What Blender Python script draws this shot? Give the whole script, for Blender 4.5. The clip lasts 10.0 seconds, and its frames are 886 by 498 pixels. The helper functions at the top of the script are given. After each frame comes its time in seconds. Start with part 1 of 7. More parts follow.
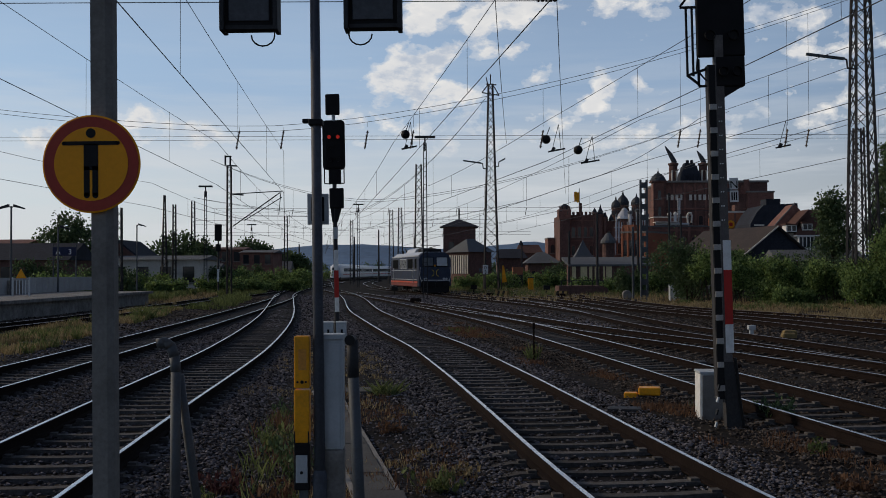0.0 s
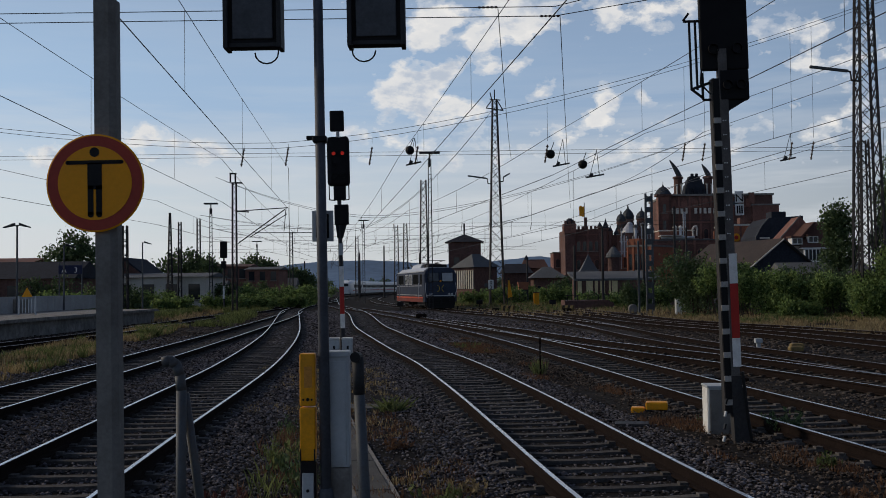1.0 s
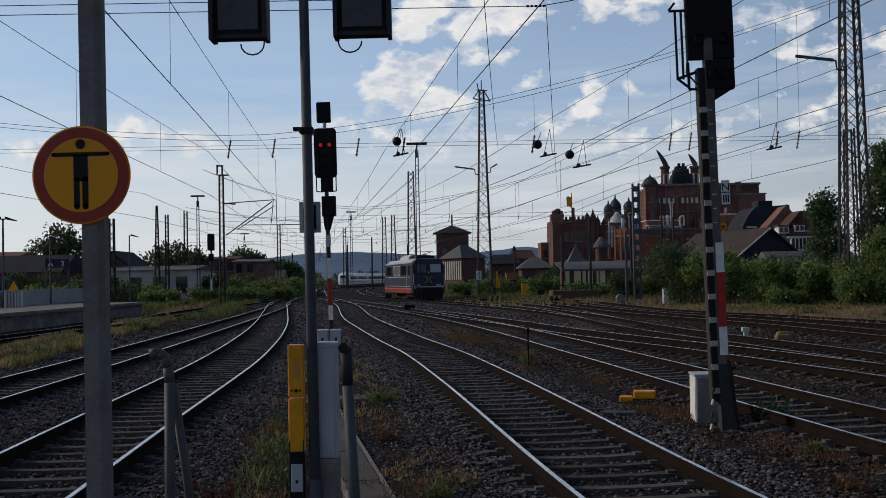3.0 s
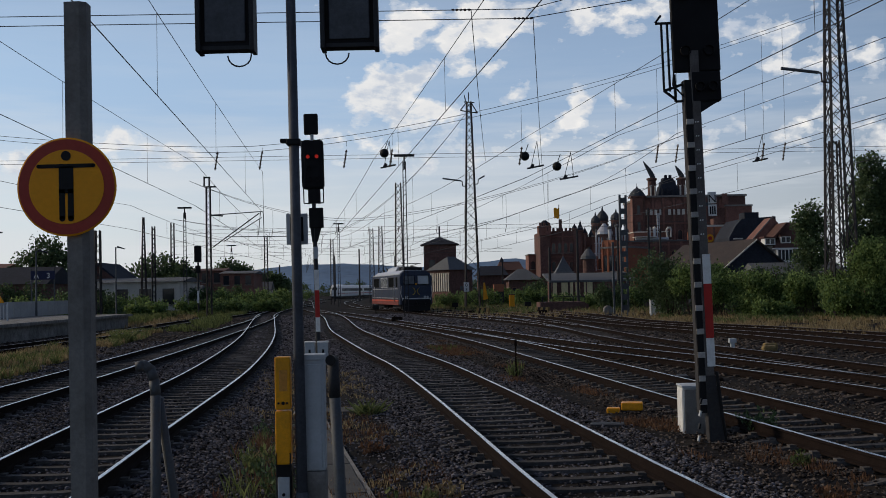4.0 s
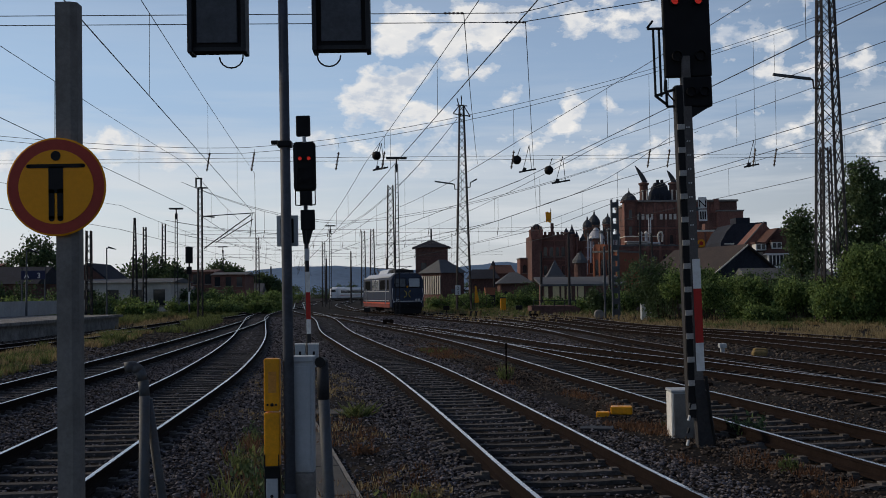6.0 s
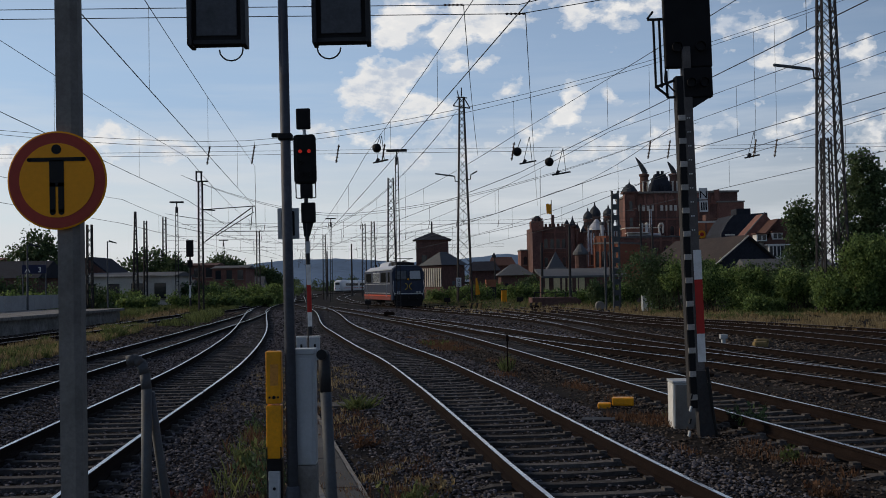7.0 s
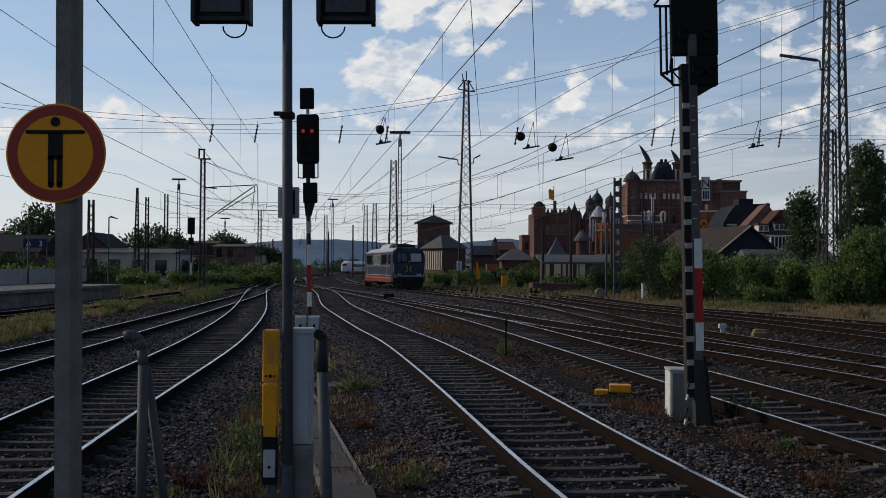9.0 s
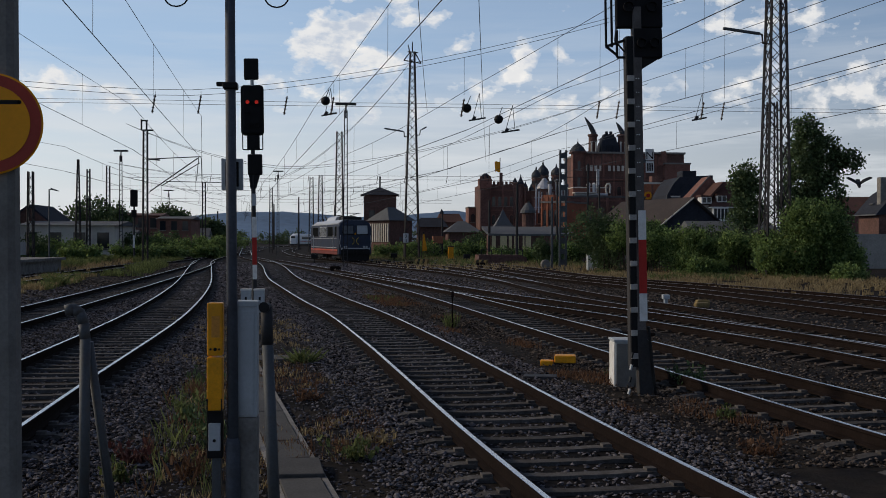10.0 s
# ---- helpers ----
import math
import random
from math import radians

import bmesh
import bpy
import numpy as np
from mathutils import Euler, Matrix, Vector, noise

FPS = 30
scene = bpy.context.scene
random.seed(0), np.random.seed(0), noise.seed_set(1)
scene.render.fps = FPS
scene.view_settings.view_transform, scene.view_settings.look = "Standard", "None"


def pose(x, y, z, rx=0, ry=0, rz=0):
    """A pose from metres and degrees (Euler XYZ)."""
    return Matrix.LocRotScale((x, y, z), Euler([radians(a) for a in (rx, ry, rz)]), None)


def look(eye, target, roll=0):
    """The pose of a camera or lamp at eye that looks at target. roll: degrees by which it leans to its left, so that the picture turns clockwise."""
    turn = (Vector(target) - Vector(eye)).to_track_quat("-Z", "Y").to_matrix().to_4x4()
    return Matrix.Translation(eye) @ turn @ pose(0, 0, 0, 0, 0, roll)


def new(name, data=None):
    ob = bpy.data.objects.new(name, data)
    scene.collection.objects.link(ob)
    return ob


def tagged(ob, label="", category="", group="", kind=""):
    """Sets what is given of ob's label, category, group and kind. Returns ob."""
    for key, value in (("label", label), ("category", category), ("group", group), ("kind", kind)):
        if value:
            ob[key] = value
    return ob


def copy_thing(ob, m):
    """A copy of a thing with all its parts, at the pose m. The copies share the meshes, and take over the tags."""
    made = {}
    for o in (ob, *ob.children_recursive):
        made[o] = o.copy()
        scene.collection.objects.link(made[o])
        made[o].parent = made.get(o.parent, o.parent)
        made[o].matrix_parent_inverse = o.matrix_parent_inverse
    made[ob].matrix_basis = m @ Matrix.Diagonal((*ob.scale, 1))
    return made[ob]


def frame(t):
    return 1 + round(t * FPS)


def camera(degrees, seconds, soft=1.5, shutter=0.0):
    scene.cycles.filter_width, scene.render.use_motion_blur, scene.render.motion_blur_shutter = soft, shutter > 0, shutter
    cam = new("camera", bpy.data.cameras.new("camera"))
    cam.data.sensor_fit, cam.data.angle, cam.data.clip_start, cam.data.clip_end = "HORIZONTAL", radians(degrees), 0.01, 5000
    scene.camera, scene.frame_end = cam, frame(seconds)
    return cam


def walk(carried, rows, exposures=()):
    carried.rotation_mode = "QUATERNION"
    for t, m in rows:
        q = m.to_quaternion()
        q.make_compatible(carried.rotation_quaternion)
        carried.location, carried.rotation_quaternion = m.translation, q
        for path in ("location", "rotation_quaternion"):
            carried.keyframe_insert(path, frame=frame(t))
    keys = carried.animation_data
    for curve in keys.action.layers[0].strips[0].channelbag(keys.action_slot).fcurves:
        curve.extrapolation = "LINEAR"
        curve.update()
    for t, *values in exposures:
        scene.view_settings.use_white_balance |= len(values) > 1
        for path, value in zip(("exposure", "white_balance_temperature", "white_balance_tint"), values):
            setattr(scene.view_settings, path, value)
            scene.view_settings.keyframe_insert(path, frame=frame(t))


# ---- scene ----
# z = 0 is the top of the sleepers, y runs away from the platform end, x to the right
cam = camera(43.8, 10.0, soft=0.9)
EYE = 2.17
PATH = [
    (0.0, 0, 0, 0, 1.18, 0.2, 0),
    (0.5, -0.0008, 0.0093, 0.006, 1.5619, 0.3171, 0.17),
    (1.0, 0.0016, 0.0199, 0.0057, 1.979, 0.6373, 0.2887),
    (1.5, 0.0066, 0.01, 0.0005, 1.3842, 0.112, -0.6468),
    (2.0, 0.0027, 0.0101, 0.0026, 1.333, 0.9271, -0.6276),
    (2.5, 0.0043, 0.0042, -0.001, 1.2994, 1.0586, -0.1654),
    (4.0, 0.0058, 0.0159, 0.0009, 2.1026, 1.0819, -0.9809),
    (4.5, 0.0134, 0.0148, -0.0018, 1.9534, 1.4248, -0.8979),
    (5.0, 0.0179, 0.0114, 0.0023, 2.2946, 0.899, -1.0076),
    (5.5, 0.0201, 0.0021, 0.0039, 2.3492, 0.8888, -1.0873),
    (5.7, 0.0198, 0.0, 0.002, 2.3313, 0.632, -1.4037),
    (7.0, 0.0154, 0.0023, -0.0024, 1.8492, 0.9204, -1.3794),
    (7.5, 0.0205, 0.0095, -0.0049, 1.7358, 1.456, -1.1324),
    (8.0, 0.0218, 0.0179, -0.0089, 1.359, 1.2116, -0.7908),
    (8.5, 0.0221, 0.0204, -0.0093, 0.6139, 0.1365, -1.0464),
    (9.0, 0.0278, 0.0203, -0.0076, 0.9813, -0.3979, -1.3446),
    (9.5, 0.0303, 0.013, -0.0117, 1.1045, 0.5424, -1.5057),
    (9.6, 0.031, 0.014, -0.0115, 0.92, 0.45, -1.9),
    (9.8, 0.033, 0.02, -0.01, 0.25, 0.1, -3.1),
    (10.0, 0.0345, 0.0262, -0.0082, -0.4536, -0.2529, -4.1202),
]
walk(cam, [(t, pose(x, y, EYE + z, 90 + p, r, w)) for t, x, y, z, p, r, w in PATH],
     exposures=((0.0, -0.10), (2.0, -0.05), (4.0, 0.03), (5.5, 0.0), (8.0, 0.0), (10.0, 0.04)))

# ---- light ----
SUN_AZ, SUN_EL = -72.0, 26.0      # degrees to the left of straight ahead, and above the horizon
scene.view_settings.exposure = 0.0
sun = new("sun", bpy.data.lights.new("sun", "SUN"))
sun.data.energy, sun.data.angle, sun.data.color = 1.9, radians(9), (1.0, 0.82, 0.60)
az, el = radians(SUN_AZ), radians(SUN_EL)
sun_way = Vector((math.sin(az) * math.cos(el), math.cos(az) * math.cos(el), math.sin(el)))
sun.matrix_world = look(sun_way * 50, (0, 0, 0))


def make_world():
    w = bpy.data.worlds.new("evening_sky")
    scene.world = w
    w.use_nodes = True
    nt = w.node_tree
    nt.nodes.clear()
    N, L = nt.nodes.new, nt.links.new

    def math_node(op, a, b=None, c=None):
        n = N("ShaderNodeMath")
        n.operation = op
        for i, v in enumerate((a, b, c)):
            if v is None:
                continue
            if isinstance(v, (int, float)):
                n.inputs[i].default_value = v
            else:
                L(v, n.inputs[i])
        return n.outputs[0]

    def ramp(fac, stops, mode="EASE"):
        n = N("ShaderNodeValToRGB")
        n.color_ramp.interpolation = mode
        while len(n.color_ramp.elements) < len(stops):
            n.color_ramp.elements.new(0.5)
        for e, (p, c) in zip(n.color_ramp.elements, stops):
            e.position, e.color = p, (*c, 1)
        L(fac, n.inputs[0])
        return n.outputs[0]

    def mix(fac, a, b, kind="MIX"):
        n = N("ShaderNodeMix")
        n.data_type, n.blend_type = "RGBA", kind
        for s, v in ((n.inputs[0], fac), (n.inputs[6], a), (n.inputs[7], b)):
            if isinstance(v, (int, float)):
                s.default_value = v
            elif isinstance(v, tuple):
                s.default_value = (*v, 1)
            else:
                L(v, s)
        return n.outputs[2]

    co = N("ShaderNodeTexCoord").outputs["Generated"]
    sep = N("ShaderNodeSeparateXYZ")
    L(co, sep.inputs[0])
    X, Y, Z = sep.outputs
    sky = N("ShaderNodeTexSky")
    sky.sky_type, sky.sun_disc = "NISHITA", False
    sky.sun_elevation, sky.sun_rotation = el, az
    sky.air_density, sky.dust_density, sky.ozone_density = 1.0, 0.6, 1.6
    tinted = mix(1.0, sky.outputs[0], (0.055, 0.055, 0.06), "MULTIPLY")
    # clear-sky gradient by height, blended with the physical sky
    grad = ramp(Z, [(0.0, (0.76, 0.79, 0.82)), (0.07, (0.70, 0.77, 0.84)), (0.17, (0.43, 0.60, 0.83)),
                    (0.40, (0.22, 0.29, 0.45)), (1.0, (0.085, 0.11, 0.175))])
    # the half of the sky away from the sun is dimmer
    away = N("ShaderNodeVectorMath")
    away.operation = "DOT_PRODUCT"
    away.inputs[1].default_value = (math.sin(az), math.cos(az), 0)
    L(co, away.inputs[0])
    side = ramp(math_node("MULTIPLY_ADD", away.outputs["Value"], 0.5, 0.5), [(0.0, (0.36, 0.36, 0.40)), (0.42, (0.60, 0.61, 0.64)), (0.58, (0.84, 0.84, 0.86)), (0.72, (1.0, 1.0, 1.0)), (0.85, (1.1, 1.1, 1.08))])
    base = mix(0.72, tinted, mix(1.0, grad, side, "MULTIPLY"))
    # clouds: noise on the sheet of directions, flattened towards the horizon
    flat = N("ShaderNodeCombineXYZ")
    L(math_node("DIVIDE", X, math_node("MAXIMUM", Y, 0.25)), flat.inputs[0])
    L(math_node("MULTIPLY", Z, 1.35), flat.inputs[1])

    def cloud_noise(scale, detail, rough, shift):
        m = N("ShaderNodeMapping")
        m.inputs["Location"].default_value = shift
        m.inputs["Scale"].default_value = scale
        L(flat.outputs[0], m.inputs[0])
        n = N("ShaderNodeTexNoise")
        n.noise_dimensions = "3D"
        n.inputs["Scale"].default_value, n.inputs["Detail"].default_value, n.inputs["Roughness"].default_value = 1.0, detail, rough
        L(m.outputs[0], n.inputs[0])
        return n.outputs[0]

    puffs = cloud_noise((34, 42, 1), 9, 0.55, (3.1, 1.7, 0.3))

    def heap(cx, cz, rx, rz, gain):
        a = math_node("DIVIDE", math_node("SUBTRACT", flat_x, cx), rx)
        b = math_node("DIVIDE", math_node("SUBTRACT", Z, cz), rz)
        d = math_node("SQRT", math_node("ADD", math_node("MULTIPLY", a, a), math_node("MULTIPLY", b, b)))
        return math_node("MULTIPLY", math_node("SUBTRACT", 1.0, d), gain)

    s2 = N("ShaderNodeSeparateXYZ")
    L(flat.outputs[0], s2.inputs[0])
    flat_x = s2.outputs[0]
    cover = None
    for args in CLOUDS:
        h = heap(*args)
        cover = h if cover is None else math_node("MAXIMUM", cover, h)
    dens = math_node("ADD", math_node("MAXIMUM", cover, -1.4), math_node("MULTIPLY", math_node("SUBTRACT", puffs, 0.5), 2.9))
    mask = ramp(dens, [(0.0, (0, 0, 0)), (0.14, (0.30, 0.30, 0.30)), (0.48, (0.93, 0.93, 0.93))])
    # lit tops, greyer bellies
    body = cloud_noise((11, 17, 1), 6, 0.55, (7.4, 0.2, 1.1))
    crisp = cloud_noise((46, 60, 1), 6, 0.6, (2.2, 5.1, 0.7))
    shade = math_node("ADD", math_node("MULTIPLY", dens, 0.12), math_node("ADD", math_node("MULTIPLY", body, 1.15), math_node("MULTIPLY", math_node("SUBTRACT", crisp, 0.5), 0.7)))
    tone = ramp(shade, [(0.40, (0.91, 0.885, 0.85)), (0.60, (0.80, 0.795, 0.79)), (0.82, (0.52, 0.575, 0.665))])
    veil = ramp(cloud_noise((5, 42, 1), 6, 0.55, (1.0, 4.2, 0.6)), [(0.36, (0, 0, 0)), (0.70, (0.8, 0.8, 0.8))])
    low = ramp(Z, [(0.0, (0.7, 0.7, 0.7)), (0.05, (1, 1, 1)), (0.15, (0.35, 0.35, 0.35)), (0.2, (0.1, 0.1, 0.1))])
    front = ramp(Y, [(0.35, (0, 0, 0)), (0.75, (1, 1, 1))])
    veil_f = math_node("MULTIPLY", math_node("MULTIPLY", veil, low), front)
    c1 = mix(veil_f, base, (0.68, 0.71, 0.74))
    c2 = mix(math_node("MULTIPLY", mask, front), c1, tone)
    bg = N("ShaderNodeBackground")
    bg.inputs[1].default_value = 1.0
    L(c2, bg.inputs[0])
    out = N("ShaderNodeOutputWorld")
    L(bg.outputs[0], out.inputs[0])


# heaps of cumulus: sideways slope, height, half width, half height, density
CLOUDS = [(-0.032, 0.177, 0.040, 0.027, 1.35), (-0.015, 0.160, 0.050, 0.020, 0.8), (-0.010, 0.191, 0.022, 0.015, 1.0), (-0.052, 0.174, 0.020, 0.015, 0.9), (0.002, 0.163, 0.024, 0.020, 0.7),
          (0.000, 0.238, 0.034, 0.020, 1.1), (0.030, 0.224, 0.036, 0.017, 0.9), (0.070, 0.238, 0.046, 0.020, 0.85), (-0.022, 0.220, 0.018, 0.013, 0.9),
          (0.041, 0.197, 0.013, 0.010, 0.5), (0.066, 0.197, 0.011, 0.007, 0.4), (0.085, 0.174, 0.011, 0.008, 0.4),
          (0.146, 0.163, 0.013, 0.016, 0.95), (0.138, 0.150, 0.015, 0.010, 0.85), (0.179, 0.163, 0.007, 0.008, 0.5),
          (0.165, 0.236, 0.040, 0.020, 0.55), (0.215, 0.240, 0.050, 0.020, 0.45), (0.31, 0.215, 0.050, 0.016, 0.40), (0.38, 0.190, 0.060, 0.014, 0.38),
          (0.45, 0.130, 0.100, 0.020, 0.40), (0.20, 0.125, 0.100, 0.013, 0.35), (0.02, 0.126, 0.080, 0.013, 0.42), (-0.06, 0.136, 0.030, 0.012, 0.55),
          (-0.23, 0.125, 0.050, 0.010, 0.42), (-0.28, 0.134, 0.030, 0.010, 0.55), (-0.36, 0.118, 0.060, 0.012, 0.50), (0.10, 0.285, 0.160, 0.026, 0.5)]
make_world()

# ---- materials ----
MATS = {}


def material(name, colour, rough=0.7, metal=0.0, vary=0.25, scale=3.0, fine=40.0, bump=0.15, dirt=None, dirt_amount=0.4, rnd=0.0, emit=0.0, spec=0.22):
    """Procedural surface: base colour with broad stains, fine grain and relief."""
    if name in MATS:
        return MATS[name]
    m = bpy.data.materials.new(name)
    MATS[name] = m
    m.use_nodes = True
    nt = m.node_tree
    N, L = nt.nodes.new, nt.links.new
    b = nt.nodes["Principled BSDF"]
    b.inputs["Roughness"].default_value, b.inputs["Metallic"].default_value = rough, metal
    b.inputs["Specular IOR Level"].default_value = spec
    co = N("ShaderNodeTexCoord").outputs["Object"]

    def nz(s, d):
        n = N("ShaderNodeTexNoise")
        n.inputs["Scale"].default_value, n.inputs["Detail"].default_value, n.inputs["Roughness"].default_value = s, d, 0.65
        L(co, n.inputs["Vector"])
        return n.outputs[0]

    def mix(fac, a, c, kind="MIX"):
        n = N("ShaderNodeMix")
        n.data_type, n.blend_type = "RGBA", kind
        for s, v in ((n.inputs[0], fac), (n.inputs[6], a), (n.inputs[7], c)):
            if isinstance(v, (int, float)):
                s.default_value = v
            elif isinstance(v, tuple):
                s.default_value = (*v, 1)
            else:
                L(v, s)
        return n.outputs[2]

    def spread(v, lo, hi, a, c):
        n = N("ShaderNodeMapRange")
        n.inputs[1].default_value, n.inputs[2].default_value, n.inputs[3].default_value, n.inputs[4].default_value = lo, hi, a, c
        L(v, n.inputs[0])
        return n.outputs[0]

    def grey(v):
        n = N("ShaderNodeCombineXYZ")
        for i in range(3):
            L(v, n.inputs[i])
        return n.outputs[0]

    big, small = nz(scale, 5), nz(fine, 3)
    col = mix(1.0, colour, grey(spread(big, 0.3, 0.7, 1 - vary, 1 + vary)), "MULTIPLY")
    col = mix(1.0, col, grey(spread(small, 0.3, 0.7, 1 - vary * 0.7, 1 + vary * 0.7)), "MULTIPLY")
    if dirt:
        col = mix(spread(nz(scale * 2.3, 6), 0.45, 0.68, 0.0, dirt_amount), col, dirt)
    if rnd:
        info = N("ShaderNodeObjectInfo").outputs["Random"]
        col = mix(1.0, col, grey(spread(info, 0, 1, 1 - rnd, 1 + rnd)), "MULTIPLY")
    L(col, b.inputs["Base Color"])
    L(spread(big, 0.3, 0.7, max(0.04, rough - 0.12), min(1, rough + 0.12)), b.inputs["Roughness"])
    if bump:
        bn = N("ShaderNodeBump")
        bn.inputs["Strength"].default_value, bn.inputs["Distance"].default_value = bump, 0.02
        L(small, bn.inputs["Height"])
        L(bn.outputs[0], b.inputs["Normal"])
    if emit:
        b.inputs["Emission Color"].default_value = (*colour, 1)
        b.inputs["Emission Strength"].default_value = emit
    return m


def island_material(name, c1, c2, rough=0.8, trans=0.0, spec=0.3):
    """For leaves, blades and stones: each loose piece takes its own shade between two colours."""
    if name in MATS:
        return MATS[name]
    m = bpy.data.materials.new(name)
    MATS[name] = m
    m.use_nodes = True
    nt = m.node_tree
    N, L = nt.nodes.new, nt.links.new
    b = nt.nodes["Principled BSDF"]
    b.inputs["Roughness"].default_value = rough
    b.inputs["Specular IOR Level"].default_value = spec
    g = N("ShaderNodeNewGeometry")
    r = N("ShaderNodeValToRGB")
    r.color_ramp.elements[0].color, r.color_ramp.elements[1].color = (*c1, 1), (*c2, 1)
    L(g.outputs["Random Per Island"], r.inputs[0])
    L(r.outputs[0], b.inputs["Base Color"])
    if trans:
        t = N("ShaderNodeBsdfTranslucent")
        L(r.outputs[0], t.inputs[0])
        ms = N("ShaderNodeMixShader")
        ms.inputs[0].default_value = trans
        L(b.outputs[0], ms.inputs[1])
        L(t.outputs[0], ms.inputs[2])
        L(ms.outputs[0], nt.nodes["Material Output"].inputs[0])
    return m


GROUND = material("soil_and_fine_ballast", (0.013, 0.012, 0.0125), 1.0, vary=0.5, scale=0.3, fine=9, bump=1.0, dirt=(0.052, 0.042, 0.029), dirt_amount=0.6, spec=0.05)
RAIL_TOP = material("polished_rail_steel", (0.68, 0.65, 0.62), 0.28, 1.0, 0.1, 2, 30, 0.02)
RAIL_OLD = material("dull_rail_steel", (0.36, 0.33, 0.31), 0.42, 0.9, 0.25, 2, 30, 0.05)
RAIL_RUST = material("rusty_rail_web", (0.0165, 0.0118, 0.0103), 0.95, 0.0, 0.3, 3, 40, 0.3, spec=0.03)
SLEEPER = material("weathered_concrete_sleeper", (0.098, 0.093, 0.090), 0.9, vary=0.35, scale=3, fine=50, bump=0.3, dirt=(0.05, 0.042, 0.035), dirt_amount=0.7, rnd=0.25, spec=0.06)
SLEEPER_WOOD = material("dark_timber_sleeper", (0.055, 0.044, 0.036), 0.9, vary=0.4, scale=4, fine=60, bump=0.5, rnd=0.3)
STONE = island_material("ballast_stone", (0.006, 0.006, 0.007), (0.20, 0.19, 0.205), 0.95, spec=0.04)
STONE_BROWN = island_material("brown_ballast_stone", (0.012, 0.010, 0.009), (0.150, 0.124, 0.106), 0.95, spec=0.04)
GALV = material("galvanised_steel", (0.085, 0.095, 0.105), 0.65, 0.2, 0.2, 4, 60, 0.08, dirt=(0.10, 0.085, 0.07), dirt_amount=0.4)
POST_PAINT = material("grey_painted_post", (0.19, 0.18, 0.165), 0.75, 0.0, 0.2, 3, 60, 0.1, dirt=(0.08, 0.07, 0.06))
DARK_STEEL = material("dark_steel", (0.036, 0.037, 0.04), 0.7, 0.1, 0.25, 3, 50, 0.1)
LATTICE = material("weathered_mast_steel", (0.038, 0.038, 0.040), 0.8, 0.1, 0.3, 2, 30, 0.1, dirt=(0.06, 0.045, 0.035))
BLACK = material("matt_black_paint", (0.008, 0.008, 0.009), 0.6, 0.0, 0.2, 4, 60, 0.05)
BLACK_PLASTIC = material("black_signal_housing", (0.006, 0.006, 0.007), 0.7, 0.0, 0.2, 4, 60, 0.05)
RUBBER = material("black_cable", (0.012, 0.012, 0.012), 0.6, 0, 0.1)
WIRE = material("weathered_copper_wire", (0.05, 0.052, 0.055), 0.6, 0.5, 0.1, 1, 8, 0)
YELLOW = material("yellow_enamel", (0.78, 0.33, 0.010), 0.45, 0, 0.12, 4, 50, 0.05, dirt=(0.30, 0.17, 0.03), dirt_amount=0.35)
SIGN_YELLOW = material("sign_yellow_sheet", (0.84, 0.34, 0.012), 0.5, 0, 0.06, 3, 40, 0.02)
SIGN_RED = material("sign_red_sheet", (0.36, 0.050, 0.034), 0.5, 0, 0.10, 3, 40, 0.02)
CABINET_GREY = material("light_grey_cabinet_paint", (0.42, 0.45, 0.47), 0.5, 0, 0.08, 3, 50, 0.04, dirt=(0.25, 0.24, 0.22), dirt_amount=0.25)
WHITE = material("white_paint", (0.72, 0.72, 0.70), 0.55, 0, 0.08, 4, 50, 0.04, dirt=(0.4, 0.37, 0.32), dirt_amount=0.35)
RED = material("signal_red_paint", (0.40, 0.028, 0.022), 0.5, 0, 0.12, 4, 50, 0.04)
CONCRETE = material("grey_concrete", (0.22, 0.21, 0.195), 0.9, 0, 0.25, 2, 30, 0.3, dirt=(0.10, 0.09, 0.075), dirt_amount=0.5)
RED_LAMP = material("lit_red_lamp", (1.0, 0.05, 0.03), 0.4, 0, 0, emit=0.17)
GLASS_DARK = material("dark_glass", (0.02, 0.024, 0.03), 0.08, 0, 0.0, bump=0, spec=0.5)
CERAMIC = material("brown_insulator", (0.04, 0.022, 0.016), 0.35, 0, 0.1)
BRICK = material("red_brick_wall", (0.200, 0.100, 0.080), 0.9, 0, 0.3, 0.25, 4, 0.2, dirt=(0.09, 0.045, 0.035), dirt_amount=0.5)
BRICK_DARK = material("sooty_brick_wall", (0.128, 0.072, 0.061), 0.9, 0, 0.4, 0.25, 4, 0.2, dirt=(0.07, 0.040, 0.034))
BRICK_ORANGE = material("orange_brick_wall", (0.32, 0.125, 0.072), 0.9, 0, 0.25, 0.3, 4, 0.2)
PLASTER = material("pale_plaster", (0.58, 0.55, 0.49), 0.9, 0, 0.15, 0.5, 6, 0.1)
PLASTER_YELLOW = material("yellow_plaster", (0.66, 0.56, 0.32), 0.9, 0, 0.15, 0.5, 6, 0.1)
ROOF_RED = material("red_roof_tiles", (0.090, 0.046, 0.036), 0.85, 0, 0.3, 0.4, 5, 0.4)
ROOF_DARK = material("dark_slate_roof", (0.030, 0.034, 0.045), 0.95, 0, 0.3, 0.4, 5, 0.3, spec=0.15)
ROOF_GREEN = material("verdigris_dome", (0.045, 0.052, 0.062), 0.6, 0.2, 0.2, 0.5, 5, 0.1)
ZINC = material("grey_zinc_roof", (0.11, 0.115, 0.12), 0.85, 0.0, 0.2, 0.4, 5, 0.1)
